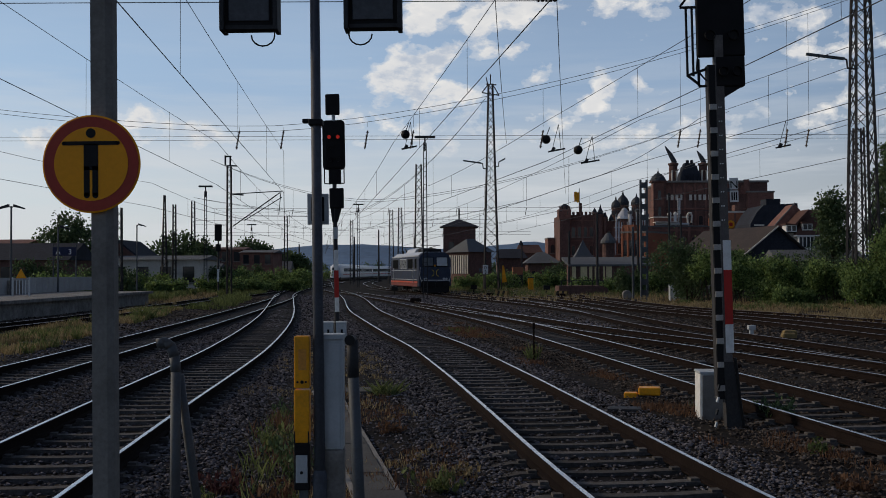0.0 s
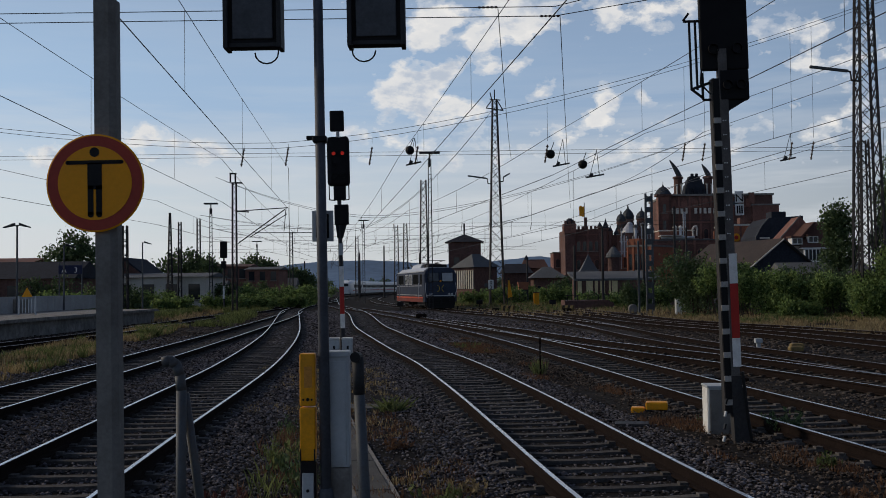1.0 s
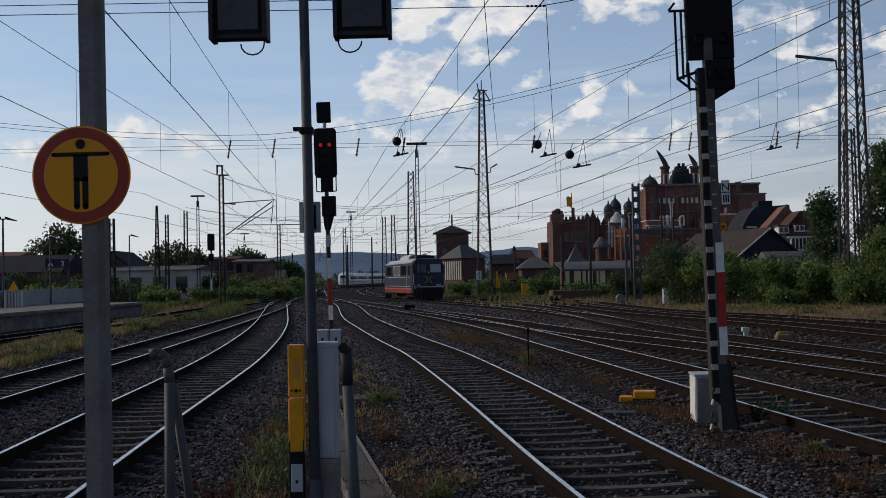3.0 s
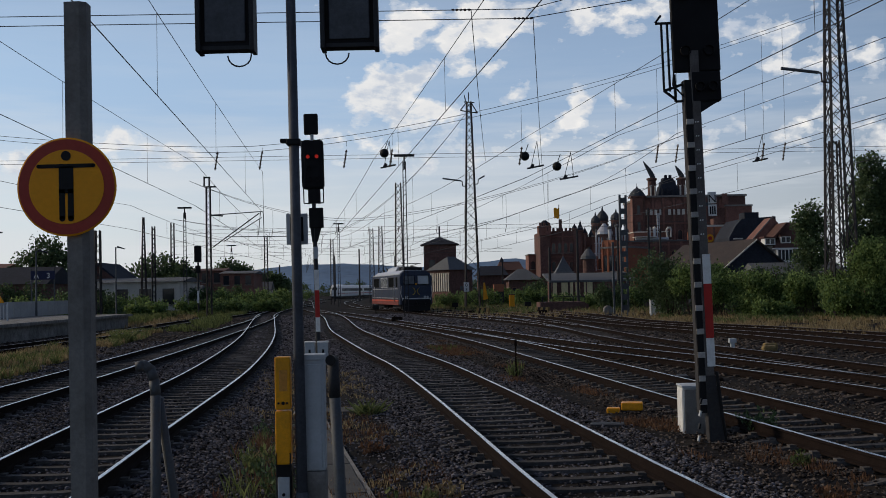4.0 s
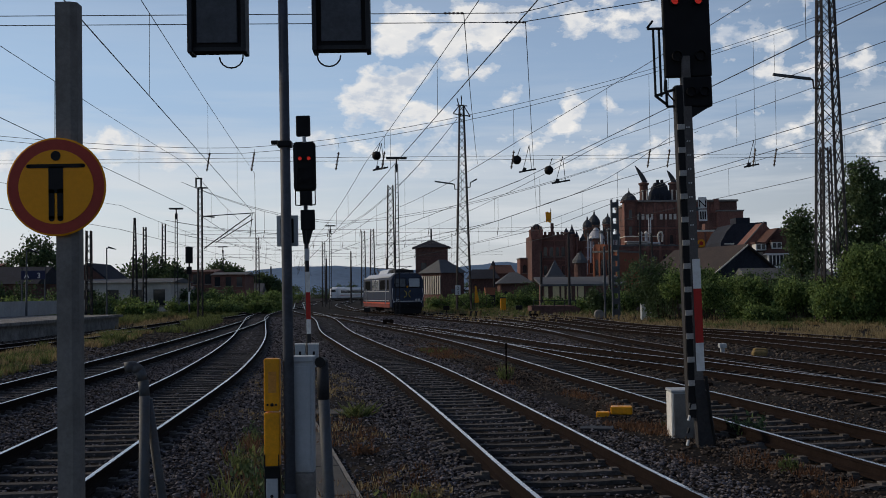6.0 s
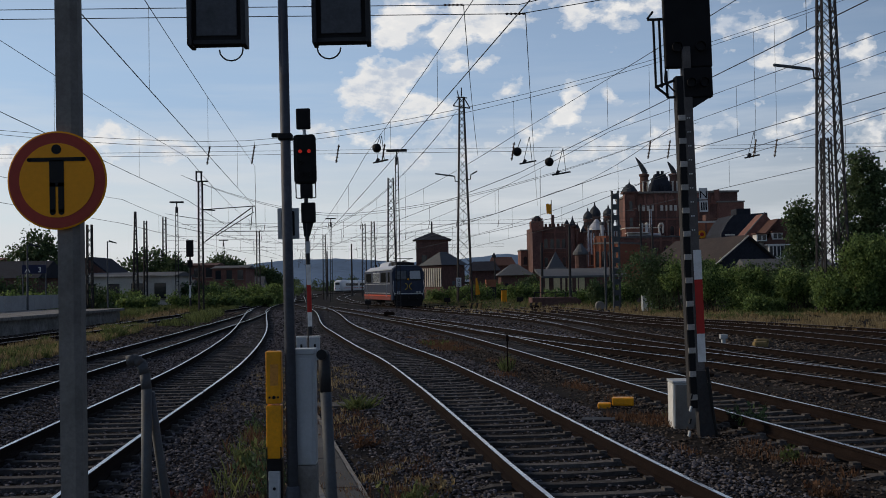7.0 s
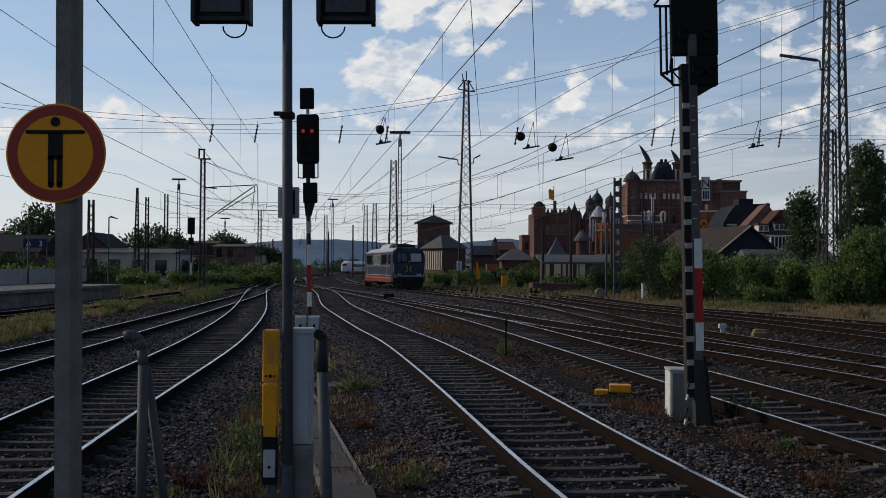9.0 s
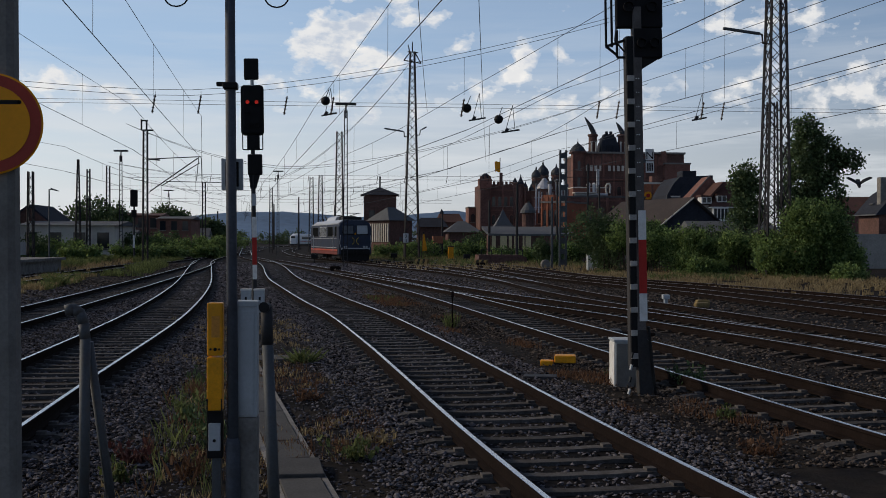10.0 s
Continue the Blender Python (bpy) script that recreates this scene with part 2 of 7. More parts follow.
LOCO_BLUE = material("dark_blue_loco_paint", (0.046, 0.058, 0.088), 0.6, 0, 0.2, 1, 12, 0.03, dirt=(0.05, 0.045, 0.04), dirt_amount=0.4, spec=0.03)
LOCO_RED = material("orange_red_stripe_paint", (0.50, 0.085, 0.045), 0.4, 0, 0.15, 1, 12, 0.03)
SILVER = material("silver_roof_paint", (0.50, 0.51, 0.53), 0.4, 0.3, 0.1, 1, 12, 0.03)
BARK = material("tree_bark", (0.06, 0.045, 0.034), 0.95, 0, 0.3, 3, 20, 0.6)
LEAF = island_material("broad_leaf", (0.035, 0.075, 0.022), (0.27, 0.37, 0.12), 0.7, 0.42)
LEAF_DARK = island_material("dark_leaf", (0.034, 0.060, 0.026), (0.125, 0.18, 0.075), 0.7, 0.25)
GRASS = island_material("green_grass_blade", (0.040, 0.060, 0.020), (0.20, 0.235, 0.085), 0.8, 0.4)
GRASS_DRY = island_material("dry_grass_blade", (0.15, 0.11, 0.055), (0.44, 0.35, 0.19), 0.85, 0.35)
GRASS_RUST = island_material("reddish_weed_blade", (0.07, 0.035, 0.022), (0.20, 0.11, 0.06), 0.85, 0.3)
DOCK_RED = island_material("red_dock_leaf", (0.045, 0.016, 0.016), (0.14, 0.055, 0.045), 0.8, 0.3)
# distance haze is put into the hills' blue base colour
HILL = material("haze_tinted_far_hill", (0.125, 0.20, 0.31), 1.0, 0, 0.15, 0.004, 0.03, 0)


# ---- building helpers ----
def box(bm, x, y, z, sx, sy, sz, bevel=0.0, m=None):
    """A block with its centre at x, y and its foot at z."""
    g = bmesh.ops.create_cube(bm, size=1.0)["verts"]
    for v in g:
        v.co = Vector((x + v.co.x * sx, y + v.co.y * sy, z + (v.co.z + 0.5) * sz))
        if m:
            v.co = m @ v.co
    if bevel:
        edges = list({e for v in g for e in v.link_edges})
        bmesh.ops.bevel(bm, geom=edges, offset=bevel, segments=2, affect="EDGES", profile=0.5)
    return bm


def rod(bm, a, b, r, r2=None, n=8, caps=True):
    a, b = Vector(a), Vector(b)
    d = b - a
    q = d.to_track_quat("Z", "Y").to_matrix().to_4x4()
    bmesh.ops.create_cone(bm, cap_ends=caps, segments=n, radius1=r, radius2=r if r2 is None else r2, depth=d.length,
                          matrix=Matrix.Translation((a + b) / 2) @ q)
    return bm


def bar(bm, a, b, w, h=None):
    """A square bar between two points."""
    a, b = Vector(a), Vector(b)
    d = b - a
    q = Matrix.Translation((a + b) / 2) @ d.to_track_quat("Z", "Y").to_matrix().to_4x4()
    for v in bmesh.ops.create_cube(bm, size=1.0)["verts"]:
        v.co = q @ Vector((v.co.x * w, v.co.y * (h or w), v.co.z * d.length))
    return bm


def tube(bm, pts, r, n=8):
    for a, b in zip(pts, pts[1:]):
        rod(bm, a, b, r, n=n)
    for p in pts[1:-1]:
        bmesh.ops.create_uvsphere(bm, u_segments=n, v_segments=max(4, n // 2), radius=r, matrix=Matrix.Translation(p))
    return bm


def prism(bm, outline, y0, y1, m=None):
    """Extrudes an outline in x, z from y0 to y1."""
    a = [bm.verts.new((x, y0, z)) for x, z in outline]
    b = [bm.verts.new((x, y1, z)) for x, z in outline]
    bm.faces.new(a)
    bm.faces.new(b[::-1])
    n = len(a)
    for i in range(n):
        bm.faces.new((a[i], b[i], b[(i + 1) % n], a[(i + 1) % n]))
    if m:
        for v in a + b:
            v.co = m @ v.co
    bmesh.ops.recalc_face_normals(bm, faces=bm.faces)
    return bm


def lathe(bm, profile, n=16, m=None):
    """Turns a profile of (radius, height) round the z axis."""
    rings = []
    for r, z in profile:
        rings.append([bm.verts.new((r * math.cos(2 * math.pi * i / n), r * math.sin(2 * math.pi * i / n), z)) for i in range(n)])
    for p, q in zip(rings, rings[1:]):
        for i in range(n):
            bm.faces.new((p[i], p[(i + 1) % n], q[(i + 1) % n], q[i]))
    bm.faces.new(rings[0][::-1])
    bm.faces.new(rings[-1])
    if m:
        for ring in rings:
            for v in ring:
                v.co = m @ v.co
    return bm


def thing(name, x, y, z, label, category, rz=0.0, rx=0.0, ry=0.0, group="", kind=""):
    ob = new(name)
    ob.matrix_basis = pose(x, y, z, rx, ry, rz)
    return tagged(ob, label, category, group, kind)


def part(name, bm, mat, parent, label="", smooth=False):
    me = bpy.data.meshes.new(name)
    bm.to_mesh(me)
    bm.free()
    me.materials.append(mat)
    if smooth:
        me.polygons.foreach_set("use_smooth", [True] * len(me.polygons))
    ob = new(name, me)
    ob.parent = parent
    if label:
        tagged(ob, label)
    return ob


def solid(name, bm, mat, label, category, kind="", m=None, group="", smooth=False):
    ob = part(name, bm, mat, None, smooth=smooth)
    if m:
        ob.matrix_basis = m
    return tagged(ob, label, category, group, kind)


def BM():
    return bmesh.new()


def raw(name, verts, faces, mat, parent=None):
    me = bpy.data.meshes.new(name)
    me.from_pydata(verts, [], faces)
    me.materials.append(mat)
    ob = new(name, me)
    ob.parent = parent
    return ob


def scatter(name, base_v, base_f, pos, scl, rot, mat, parent=None, tilt=None):
    """Many small copies of one piece joined into one mesh. pos n x 3, scl n x 3, rot n turns about z."""
    base_v, base_f = np.asarray(base_v, float), np.asarray(base_f, int)
    n, k = len(pos), len(base_v)
    v = base_v[None] * scl[:, None, :]
    if tilt is not None:
        ct, st = np.cos(tilt)[:, None], np.sin(tilt)[:, None]
        v = np.stack([v[..., 0], v[..., 1] * ct - v[..., 2] * st, v[..., 1] * st + v[..., 2] * ct], -1)
    c, s = np.cos(rot)[:, None], np.sin(rot)[:, None]
    v = np.stack([v[..., 0] * c - v[..., 1] * s, v[..., 0] * s + v[..., 1] * c, v[..., 2]], -1) + pos[:, None, :]
    f = base_f[None] + (np.arange(n) * k)[:, None, None]
    m = base_f.shape[1]
    me = bpy.data.meshes.new(name)
    me.vertices.add(n * k)
    me.vertices.foreach_set("co", v.reshape(-1))
    me.loops.add(f.size)
    me.loops.foreach_set("vertex_index", f.reshape(-1).astype(np.int32))
    me.polygons.add(n * len(base_f))
    me.polygons.foreach_set("loop_start", np.arange(0, f.size, m, dtype=np.int32))
    me.update(calc_edges=True)
    me.validate()
    me.polygons.foreach_set("use_smooth", [False] * len(me.polygons))
    me.materials.append(mat)
    ob = new(name, me)
    ob.parent = parent
    return ob


rng = np.random.default_rng(5)
LEVEL = 0.11        # height of the sleeper tops
SLANT = -0.115      # the main tracks drift to the left by this much for each metre ahead


def smooth_line(ctrl, step):
    """A smooth line through control points (offset, ahead), given back at even steps: x, y, heading."""
    p = np.array([(u + SLANT * d, d) for u, d in ctrl], float) * 0.955
    p = np.vstack([2 * p[0] - p[1], p, 2 * p[-1] - p[-2]])
    out = []
    for i in range(1, len(p) - 2):
        a, b, c, d = p[i - 1:i + 3]
        ta, tc = (c - a) / (np.linalg.norm(c - a)), (d - b) / (np.linalg.norm(d - b))
        L = np.linalg.norm(c - b)
        for t in np.linspace(0, 1, 40, endpoint=False):
            h = t * t * (3 - 2 * t)
            out.append((2 * t**3 - 3 * t**2 + 1) * b + (t**3 - 2 * t**2 + t) * L * ta + h * c + (t**3 - t**2) * L * tc)
    out.append(p[-2])
    out = np.array(out)
    s = np.concatenate([[0], np.cumsum(np.linalg.norm(np.diff(out, axis=0), axis=1))])
    q = np.arange(0, s[-1], step)
    x, y = np.interp(q, s, out[:, 0]), np.interp(q, s, out[:, 1])
    dx, dy = np.gradient(x), np.gradient(y)
    return np.stack([x, y, np.arctan2(dy, dx)], 1)


# ---- ground ----
def ground_height(x, y):
    return LEVEL - 0.05 + 0.02 * noise.noise((x * 0.35, y * 0.35, 0.0)) + 0.03 * noise.noise((x * 0.09, y * 0.09, 3.0))


def make_ground():
    xs = np.unique(np.concatenate([np.linspace(-4000, -80, 14), np.linspace(-80, -14, 34), np.linspace(-14, 14, 94), np.linspace(14, 80, 40), np.linspace(80, 4000, 14)]))
    ys = np.unique(np.concatenate([np.linspace(-400, -10, 8), np.linspace(-10, 40, 160), np.linspace(40, 120, 80), np.linspace(120, 400, 40), np.linspace(400, 4500, 12)]))
    verts, faces = [], []
    for y in ys:
        for x in xs:
            verts.append((x, y, ground_height(x, y)))
    n = len(xs)
    for j in range(len(ys) - 1):
        for i in range(n - 1):
            faces.append((j * n + i, j * n + i + 1, (j + 1) * n + i + 1, (j + 1) * n + i))
    ob = raw("ground", verts, faces, GROUND)
    ob.data.polygons.foreach_set("use_smooth", [True] * len(ob.data.polygons))
    tagged(ob, "dark trodden soil and fine ballast between the tracks", "ground", kind="structure")


make_ground()

# ---- tracks ----
RAIL_PROFILE = [(-0.07, -0.01), (-0.07, 0.012), (-0.012, 0.03), (-0.012, 0.11), (-0.034, 0.12), (-0.034, 0.15), (0.034, 0.15), (0.034, 0.12), (0.012, 0.11), (0.012, 0.03), (0.07, 0.012), (0.07, -0.01)]


def sweep(name, line, off, profile, mat, parent, z0=0.0, label=""):
    verts, faces, k = [], [], len(profile)
    for x, y, h in line:
        nx, ny = math.sin(h), -math.cos(h)
        for a, z in profile:
            verts.append((x + nx * (off + a), y + ny * (off + a), LEVEL + z0 + z))
    for i in range(len(line) - 1):
        for j in range(k):
            a, b = i * k + j, i * k + (j + 1) % k
            faces.append((a, b, b + k, a + k))
    ob = raw(name, verts, faces, mat, parent)
    if label:
        tagged(ob, label)
    return ob


def sleeper_mesh(mat, name, w=0.15):
    bm = BM()
    prism(bm, [(-1.3, -0.16), (1.3, -0.16), (1.3, -0.05), (1.0, 0.002), (0.5, 0.004), (0.3, -0.004), (-0.3, -0.004), (-0.5, 0.004), (-1.0, 0.002), (-1.3, -0.05)], -w / 2, w / 2)
    for s in (-1, 1):      # rail fastenings
        for d in (-0.115, 0.115):
            box(bm, s * 0.7525 + d, 0, 0.0, 0.09, 0.10, 0.03)
    me = bpy.data.meshes.new(name)
    bm.to_mesh(me)
    bm.free()
    me.materials.append(mat)
    return me


SLEEPER_ME = sleeper_mesh(SLEEPER, "sleeper")
SLEEPER_WOOD_ME = sleeper_mesh(SLEEPER_WOOD, "sleeper")
LINES = {}


def track(key, ctrl, label, top=RAIL_TOP, me=SLEEPER_ME, keep=(0, 62), far=140, spacing=0.6):
    line = smooth_line(ctrl, 1.0)
    LINES[key] = line
    t = thing("railway_track", 0, 0, 0, label, "railway track", group="station tracks", kind="structure")
    for s in (-1, 1):
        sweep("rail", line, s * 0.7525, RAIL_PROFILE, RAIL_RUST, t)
        sweep("rail_head", line, s * 0.7525, [(-0.026, 0.1515), (-0.020, 0.1545), (0.020, 0.1545), (0.026, 0.1515)], top, t, label="worn running surface of the rail")
    SLEEPERS.append((t, smooth_line(ctrl, spacing), me, keep, far))
    return t


SLEEPERS = []
track("A", [(3.32, 2.0), (3.22, 10.7), (3.30, 16.9), (3.35, 21.7), (3.32, 29.7), (3.04, 36.6), (2.68, 49.7), (2.55, 56.0), (2.58, 63.9), (2.85, 81.7), (2.81, 96.9), (2.47, 108.9), (1.90, 119.4), (1.35, 131.9), (1.6, 165), (2.0, 205), (2.9, 251), (8.2, 293), (12.6, 325), (16.8, 351), (26.2, 382), (39.2, 414), (57.5, 445), (90, 485), (140, 530)], "main track on concrete sleepers with polished rails")
track("B", [(7.55, 6.0), (7.43, 15.3), (7.51, 27.7), (7.56, 41.9), (7.14, 55.5), (6.50, 65.7), (5.68, 78.5), (4.81, 90.1), (4.07, 100.0), (3.12, 109.9)], "siding track on concrete sleepers with polished rails")
track("C", [(13.22, 47.1), (13.94, 56.5), (13.80, 67.6), (13.31, 75.2), (11.68, 89.7), (11.03, 101.6), (10.28, 113.1), (9.24, 120.4), (8.15, 138.2), (8.12, 157.1), (9.37, 199.0), (15.92, 279.6)], "siding track with polished rails in front of the locomotive")
track("X", [(11.41, 10.5), (11.64, 20.2), (11.36, 24.1), (10.81, 29.8), (9.82, 36.6), (9.18, 42.9), (8.74, 49.6), (8.30, 54.5), (7.77, 60.7), (6.82, 67.5)], "siding track with polished rails joining the next one", RAIL_TOP, SLEEPER_WOOD_ME)
track("D", [(13.14, 10.5), (13.02, 23.0), (12.98, 31.4), (12.83, 39.2), (13.22, 47.1), (13.95, 54.9), (14.64, 63.6), (15.03, 72.9), (15.25, 83.5), (14.80, 93.2), (14.03, 104.7), (13.37, 116.2), (12.09, 136.1), (11.94, 167.5)], "siding track with rusty rails", RAIL_OLD, SLEEPER_WOOD_ME)
track("E", [(18.19, 18.8), (18.34, 35.6), (18.45, 42.9), (18.12, 49.2), (17.69, 55.5), (17.59, 62.8), (17.98, 71.2), (18.32, 83.8), (18.64, 104.7), (19.16, 125.7)], "goods track with rusty rails", RAIL_OLD, SLEEPER_WOOD_ME)
track("K", [(23.17, 23.0), (22.45, 37.7), (22.02, 44.0), (21.44, 50.8), (20.43, 56.5), (19.91, 63.9), (21.14, 82.7), (21.77, 111.0), (22.46, 136.1)], "overgrown siding track with rusty rails beside the hedge", RAIL_OLD, SLEEPER_WOOD_ME)
track("F", [(-3.45, 3), (-2.9, 14), (-2.05, 30), (-1.85, 50), (-2.4, 78), (-2.8, 102), (-1.6, 135), (1.6, 170), (5.0, 225)], "curved main track on concrete sleepers with polished rails")
track("G", [(-7.4, 6), (-6.1, 22), (-5.5, 30), (-4.2, 52), (-2.75, 82), (-2.5, 100)], "second track joining the curved main track", RAIL_TOP)
track("H", [(-16, 22), (-12.2, 42), (-10.2, 56), (-8.4, 80), (-5.8, 105), (-2.4, 140)], "platform track with dull rails", RAIL_OLD)


# ---- platform-end group: sign, monitors, boxes, pipes ----
def prohibition_sign():
    t = thing("warning_sign", -1.470, 4.86, -0.1, "round yellow sign with red ring on a grey post", "sign", ry=-0.5)
    bm = BM()
    outline = [(-0.047, -0.04), (0.02, -0.045), (0.047, -0.028), (0.047, 0.04), (-0.047, 0.04)]
    a = [bm.verts.new((x, y, 0)) for x, y in outline]
    b = [bm.verts.new((x, y, 3.56)) for x, y in outline]
    bm.faces.new(b)
    for i in range(5):
        bm.faces.new((a[i], a[(i + 1) % 5], b[(i + 1) % 5], b[i]))
    part("post", bm, POST_PAINT, t, "grey galvanised post")
    flat = pose(-0.036, -0.062, 2.745, 90)
    disc = part("disc", lathe(BM(), [(0.2, -0.006), (0.212, -0.003), (0.214, 0.003), (0.208, 0.006)], 64, flat), SIGN_YELLOW, t, "yellow enamelled disc")
    bm = BM()
    lathe(bm, [(0.206, 0.0), (0.206, 0.0085)], 64, flat)
    part("red_ring", bm, SIGN_RED, disc, "red outer ring")
    part("yellow_field", lathe(BM(), [(0.161, 0.0), (0.161, 0.0115)], 64, flat), SIGN_YELLOW, disc, "yellow inner field")
    bm = BM()
    f = flat @ pose(0, 0, 0.0125)
    lathe(bm, [(0.021, 0), (0.021, 0.002)], 24, f @ pose(0, 0.134, 0))
    box(bm, 0, 0.090, 0, 0.236, 0.017, 0.002, 0, f)
    for s in (-1, 1):
        lathe(bm, [(0.0085, 0), (0.0085, 0.002)], 12, f @ pose(s * 0.118, 0.090, 0))
    box(bm, 0, 0.030, 0, 0.062, 0.115, 0.002, 0, f)
    for s in (-1, 1):
        box(bm, s * 0.0185, -0.075, 0, 0.025, 0.128, 0.002, 0, f)
        lathe(bm, [(0.0125, 0), (0.0125, 0.002)], 12, f @ pose(s * 0.0185, -0.138, 0))
    part("pictogram", bm, BLACK, disc, "black pictogram of plain bars")
    for z in (2.62, 2.87):
        bm = BM()
        box(bm, 0, 0.0, z, 0.112, 0.104, 0.03, 0.004)
        part("clamp", bm, GALV, t)


def monitor(t, x, cable_side):
    m = part("monitor", box(BM(), x, 0.0, 4.145, 0.405, 0.17, 0.64, 0.015), BLACK_PLASTIC, t, "black monitor housing seen from behind")
    bm = BM()
    for s in (-1, 1):
        box(bm, x + s * 0.205, -0.03, 4.125, 0.035, 0.20, 0.64, 0.006)
    box(bm, x, -0.085, 4.14, 0.37, 0.012, 0.03)
    part("side_frame", bm, DARK_STEEL, m)
    part("back_plate", box(BM(), x, -0.09, 4.20, 0.31, 0.02, 0.5, 0.006), material("dim_back_panel", (0.075, 0.08, 0.09), 0.6, 0, 0.25, 6, 30, 0.1), m)
    bm = BM()
    pts = [(x + cable_side * 0.19, -0.05, 4.15)]
    for i in range(9):
        a = math.pi * i / 8
        pts.append((x + cable_side * (0.10 + 0.09 * math.cos(a)), -0.05, 4.10 - 0.085 * math.sin(a)))
    tube(bm, pts, 0.006, 6)
    part("cable", bm, RUBBER, m)


POLE_BLUE = material("blue_grey_pole_paint", (0.070, 0.078, 0.095), 0.6, 0.0, 0.25, 3, 40, 0.1, dirt=(0.05, 0.045, 0.045))


def monitor_pole():
    t = thing("monitor_pole", -0.945, 8.5, -0.1, "slim dark steel pole carrying two black dispatch monitors", "pole", ry=-0.55)
    part("pole", rod(BM(), (0, 0, 0), (0, 0, 4.78), 0.043, 0.037, 20), POLE_BLUE, t, smooth=True)
    part("base_sleeve", lathe(BM(), [(0.062, 0.0), (0.058, 0.4), (0.055, 0.72), (0.043, 0.75)], 14), POLE_BLUE, t, "flared base sleeve", True)
    part("crossbar", rod(BM(), (-0.72, 0.05, 4.72), (0.66, 0.05, 4.72), 0.03, n=12), DARK_STEEL, t)
    monitor(t, -0.495, 1)
    monitor(t, 0.455, -1)
    bm = BM()
    box(bm, 0, 0, 3.40, 0.11, 0.11, 0.05, 0.01)
    box(bm, -0.075, 0.0, 3.425, 0.06, 0.05, 0.03, 0.006)
    part("clamp", bm, BLACK, t)
    p = part("indicator_plate", box(BM(), 0.0, 0.08, 2.64, 0.165, 0.03, 0.24, 0.004), CABINET_GREY, t, "small grey plate behind the pole")
    part("plate_core", box(BM(), 0.0, 0.06, 2.665, 0.10, 0.025, 0.19, 0.003), BLACK, p)


def key_switch_box():
    t = thing("switch_box", -1.085, 8.5, -0.1, "narrow yellow switch box on a black and grey stand", "switch box")
    b = part("body", box(BM(), 0, 0, 1.38, 0.118, 0.10, 0.40, 0.01), YELLOW, t, "upper yellow housing with three buttons")
    part("lower_flap", box(BM(), 0, -0.004, 0.965, 0.118, 0.105, 0.405, 0.01), YELLOW, t, "lower yellow flap")
    for dx, r in ((-0.03, 0.008), (0.004, 0.013), (0.034, 0.008)):
        part("button", lathe(BM(), [(r, 0), (r, 0.012)], 12, pose(dx, -0.05, 1.43, 90)), BLACK, b)
    part("inlay", box(BM(), 0.006, -0.049, 1.52, 0.06, 0.004, 0.16), material("faded_inlay", (0.55, 0.24, 0.05), 0.7), b, "faded notice inlay")
    bm = BM()
    for s in (-1, 1):
        box(bm, s * 0.053, -0.06, 0.955, 0.008, 0.012, 0.10)
    box(bm, 0, -0.06, 0.955, 0.10, 0.012, 0.008)
    part("latch_frame", bm, BLACK, t)
    part("socket", box(BM(), 0, 0.01, 0.60, 0.12, 0.09, 0.36, 0.008), BLACK, t)
    g = part("junction_box", box(BM(), 0.0, -0.03, 0.66, 0.09, 0.05, 0.21, 0.006), CABINET_GREY, t, "small grey junction box")
    part("lock", lathe(BM(), [(0.012, 0), (0.012, 0.01)], 10, pose(0, -0.055, 0.74, 90)), BLACK, g)
    part("stand", box(BM(), 0.01, 0.02, 0.0, 0.07, 0.06, 0.6, 0.006), GALV, t)


def grey_cabinet():
    t = thing("telephone_cabinet", -0.855, 8.62, -0.1, "slim light-grey cabinet on a concrete-grey pedestal", "cabinet")
    b = part("body", box(BM(), 0, 0, 0.90, 0.158, 0.17, 0.86, 0.006), CABINET_GREY, t)
    part("lid", box(BM(), 0, -0.005, 1.745, 0.168, 0.185, 0.045, 0.008), CABINET_GREY, t)
    part("door", box(BM(), -0.008, -0.087, 0.915, 0.132, 0.012, 0.80, 0.004), CABINET_GREY, b, "flush grey door painted darker for its shaded front")
    part("pedestal", box(BM(), 0, 0, 0, 0.165, 0.18, 0.895, 0.006), CONCRETE, t)


def bent_pipes():
    t = thing("barrier_pipe", -2.13, 8.8, -0.1, "bent grey steel barrier pipe with a slanting brace", "barrier")
    pts = [(-0.15, -0.02, 1.705), (-0.085, -0.01, 1.715), (-0.04, 0, 1.68), (-0.012, 0, 1.60), (0, 0, 1.48), (-0.01, 0, 0.0)]
    part("pipe", tube(BM(), pts, 0.042, 14), GALV, t, smooth=True)
    part("brace", rod(BM(), (0.015, 0.05, 1.45), (0.20, 0.12, 0.0), 0.036, n=12), GALV, t, smooth=True)
    t = thing("barrier_pipe", -0.665, 8.3, -0.1, "upright grey steel pipe with an open black top", "barrier")
    part("pipe", rod(BM(), (0.055, 0, 0.0), (-0.012, 0, 1.50), 0.045, 0.042, n=16), GALV, t, smooth=True)
    part("top_sleeve", rod(BM(), (-0.012, 0, 1.48), (-0.02, 0, 1.76), 0.044, n=16), DARK_STEEL, t, "dark upper sleeve", smooth=True)
    part("opening", rod(BM(), (-0.02, 0.03, 1.755), (-0.035, -0.055, 1.76), 0.040, n=16), BLACK, t)


prohibition_sign()
monitor_pole()
key_switch_box()
grey_cabinet()
bent_pipes()


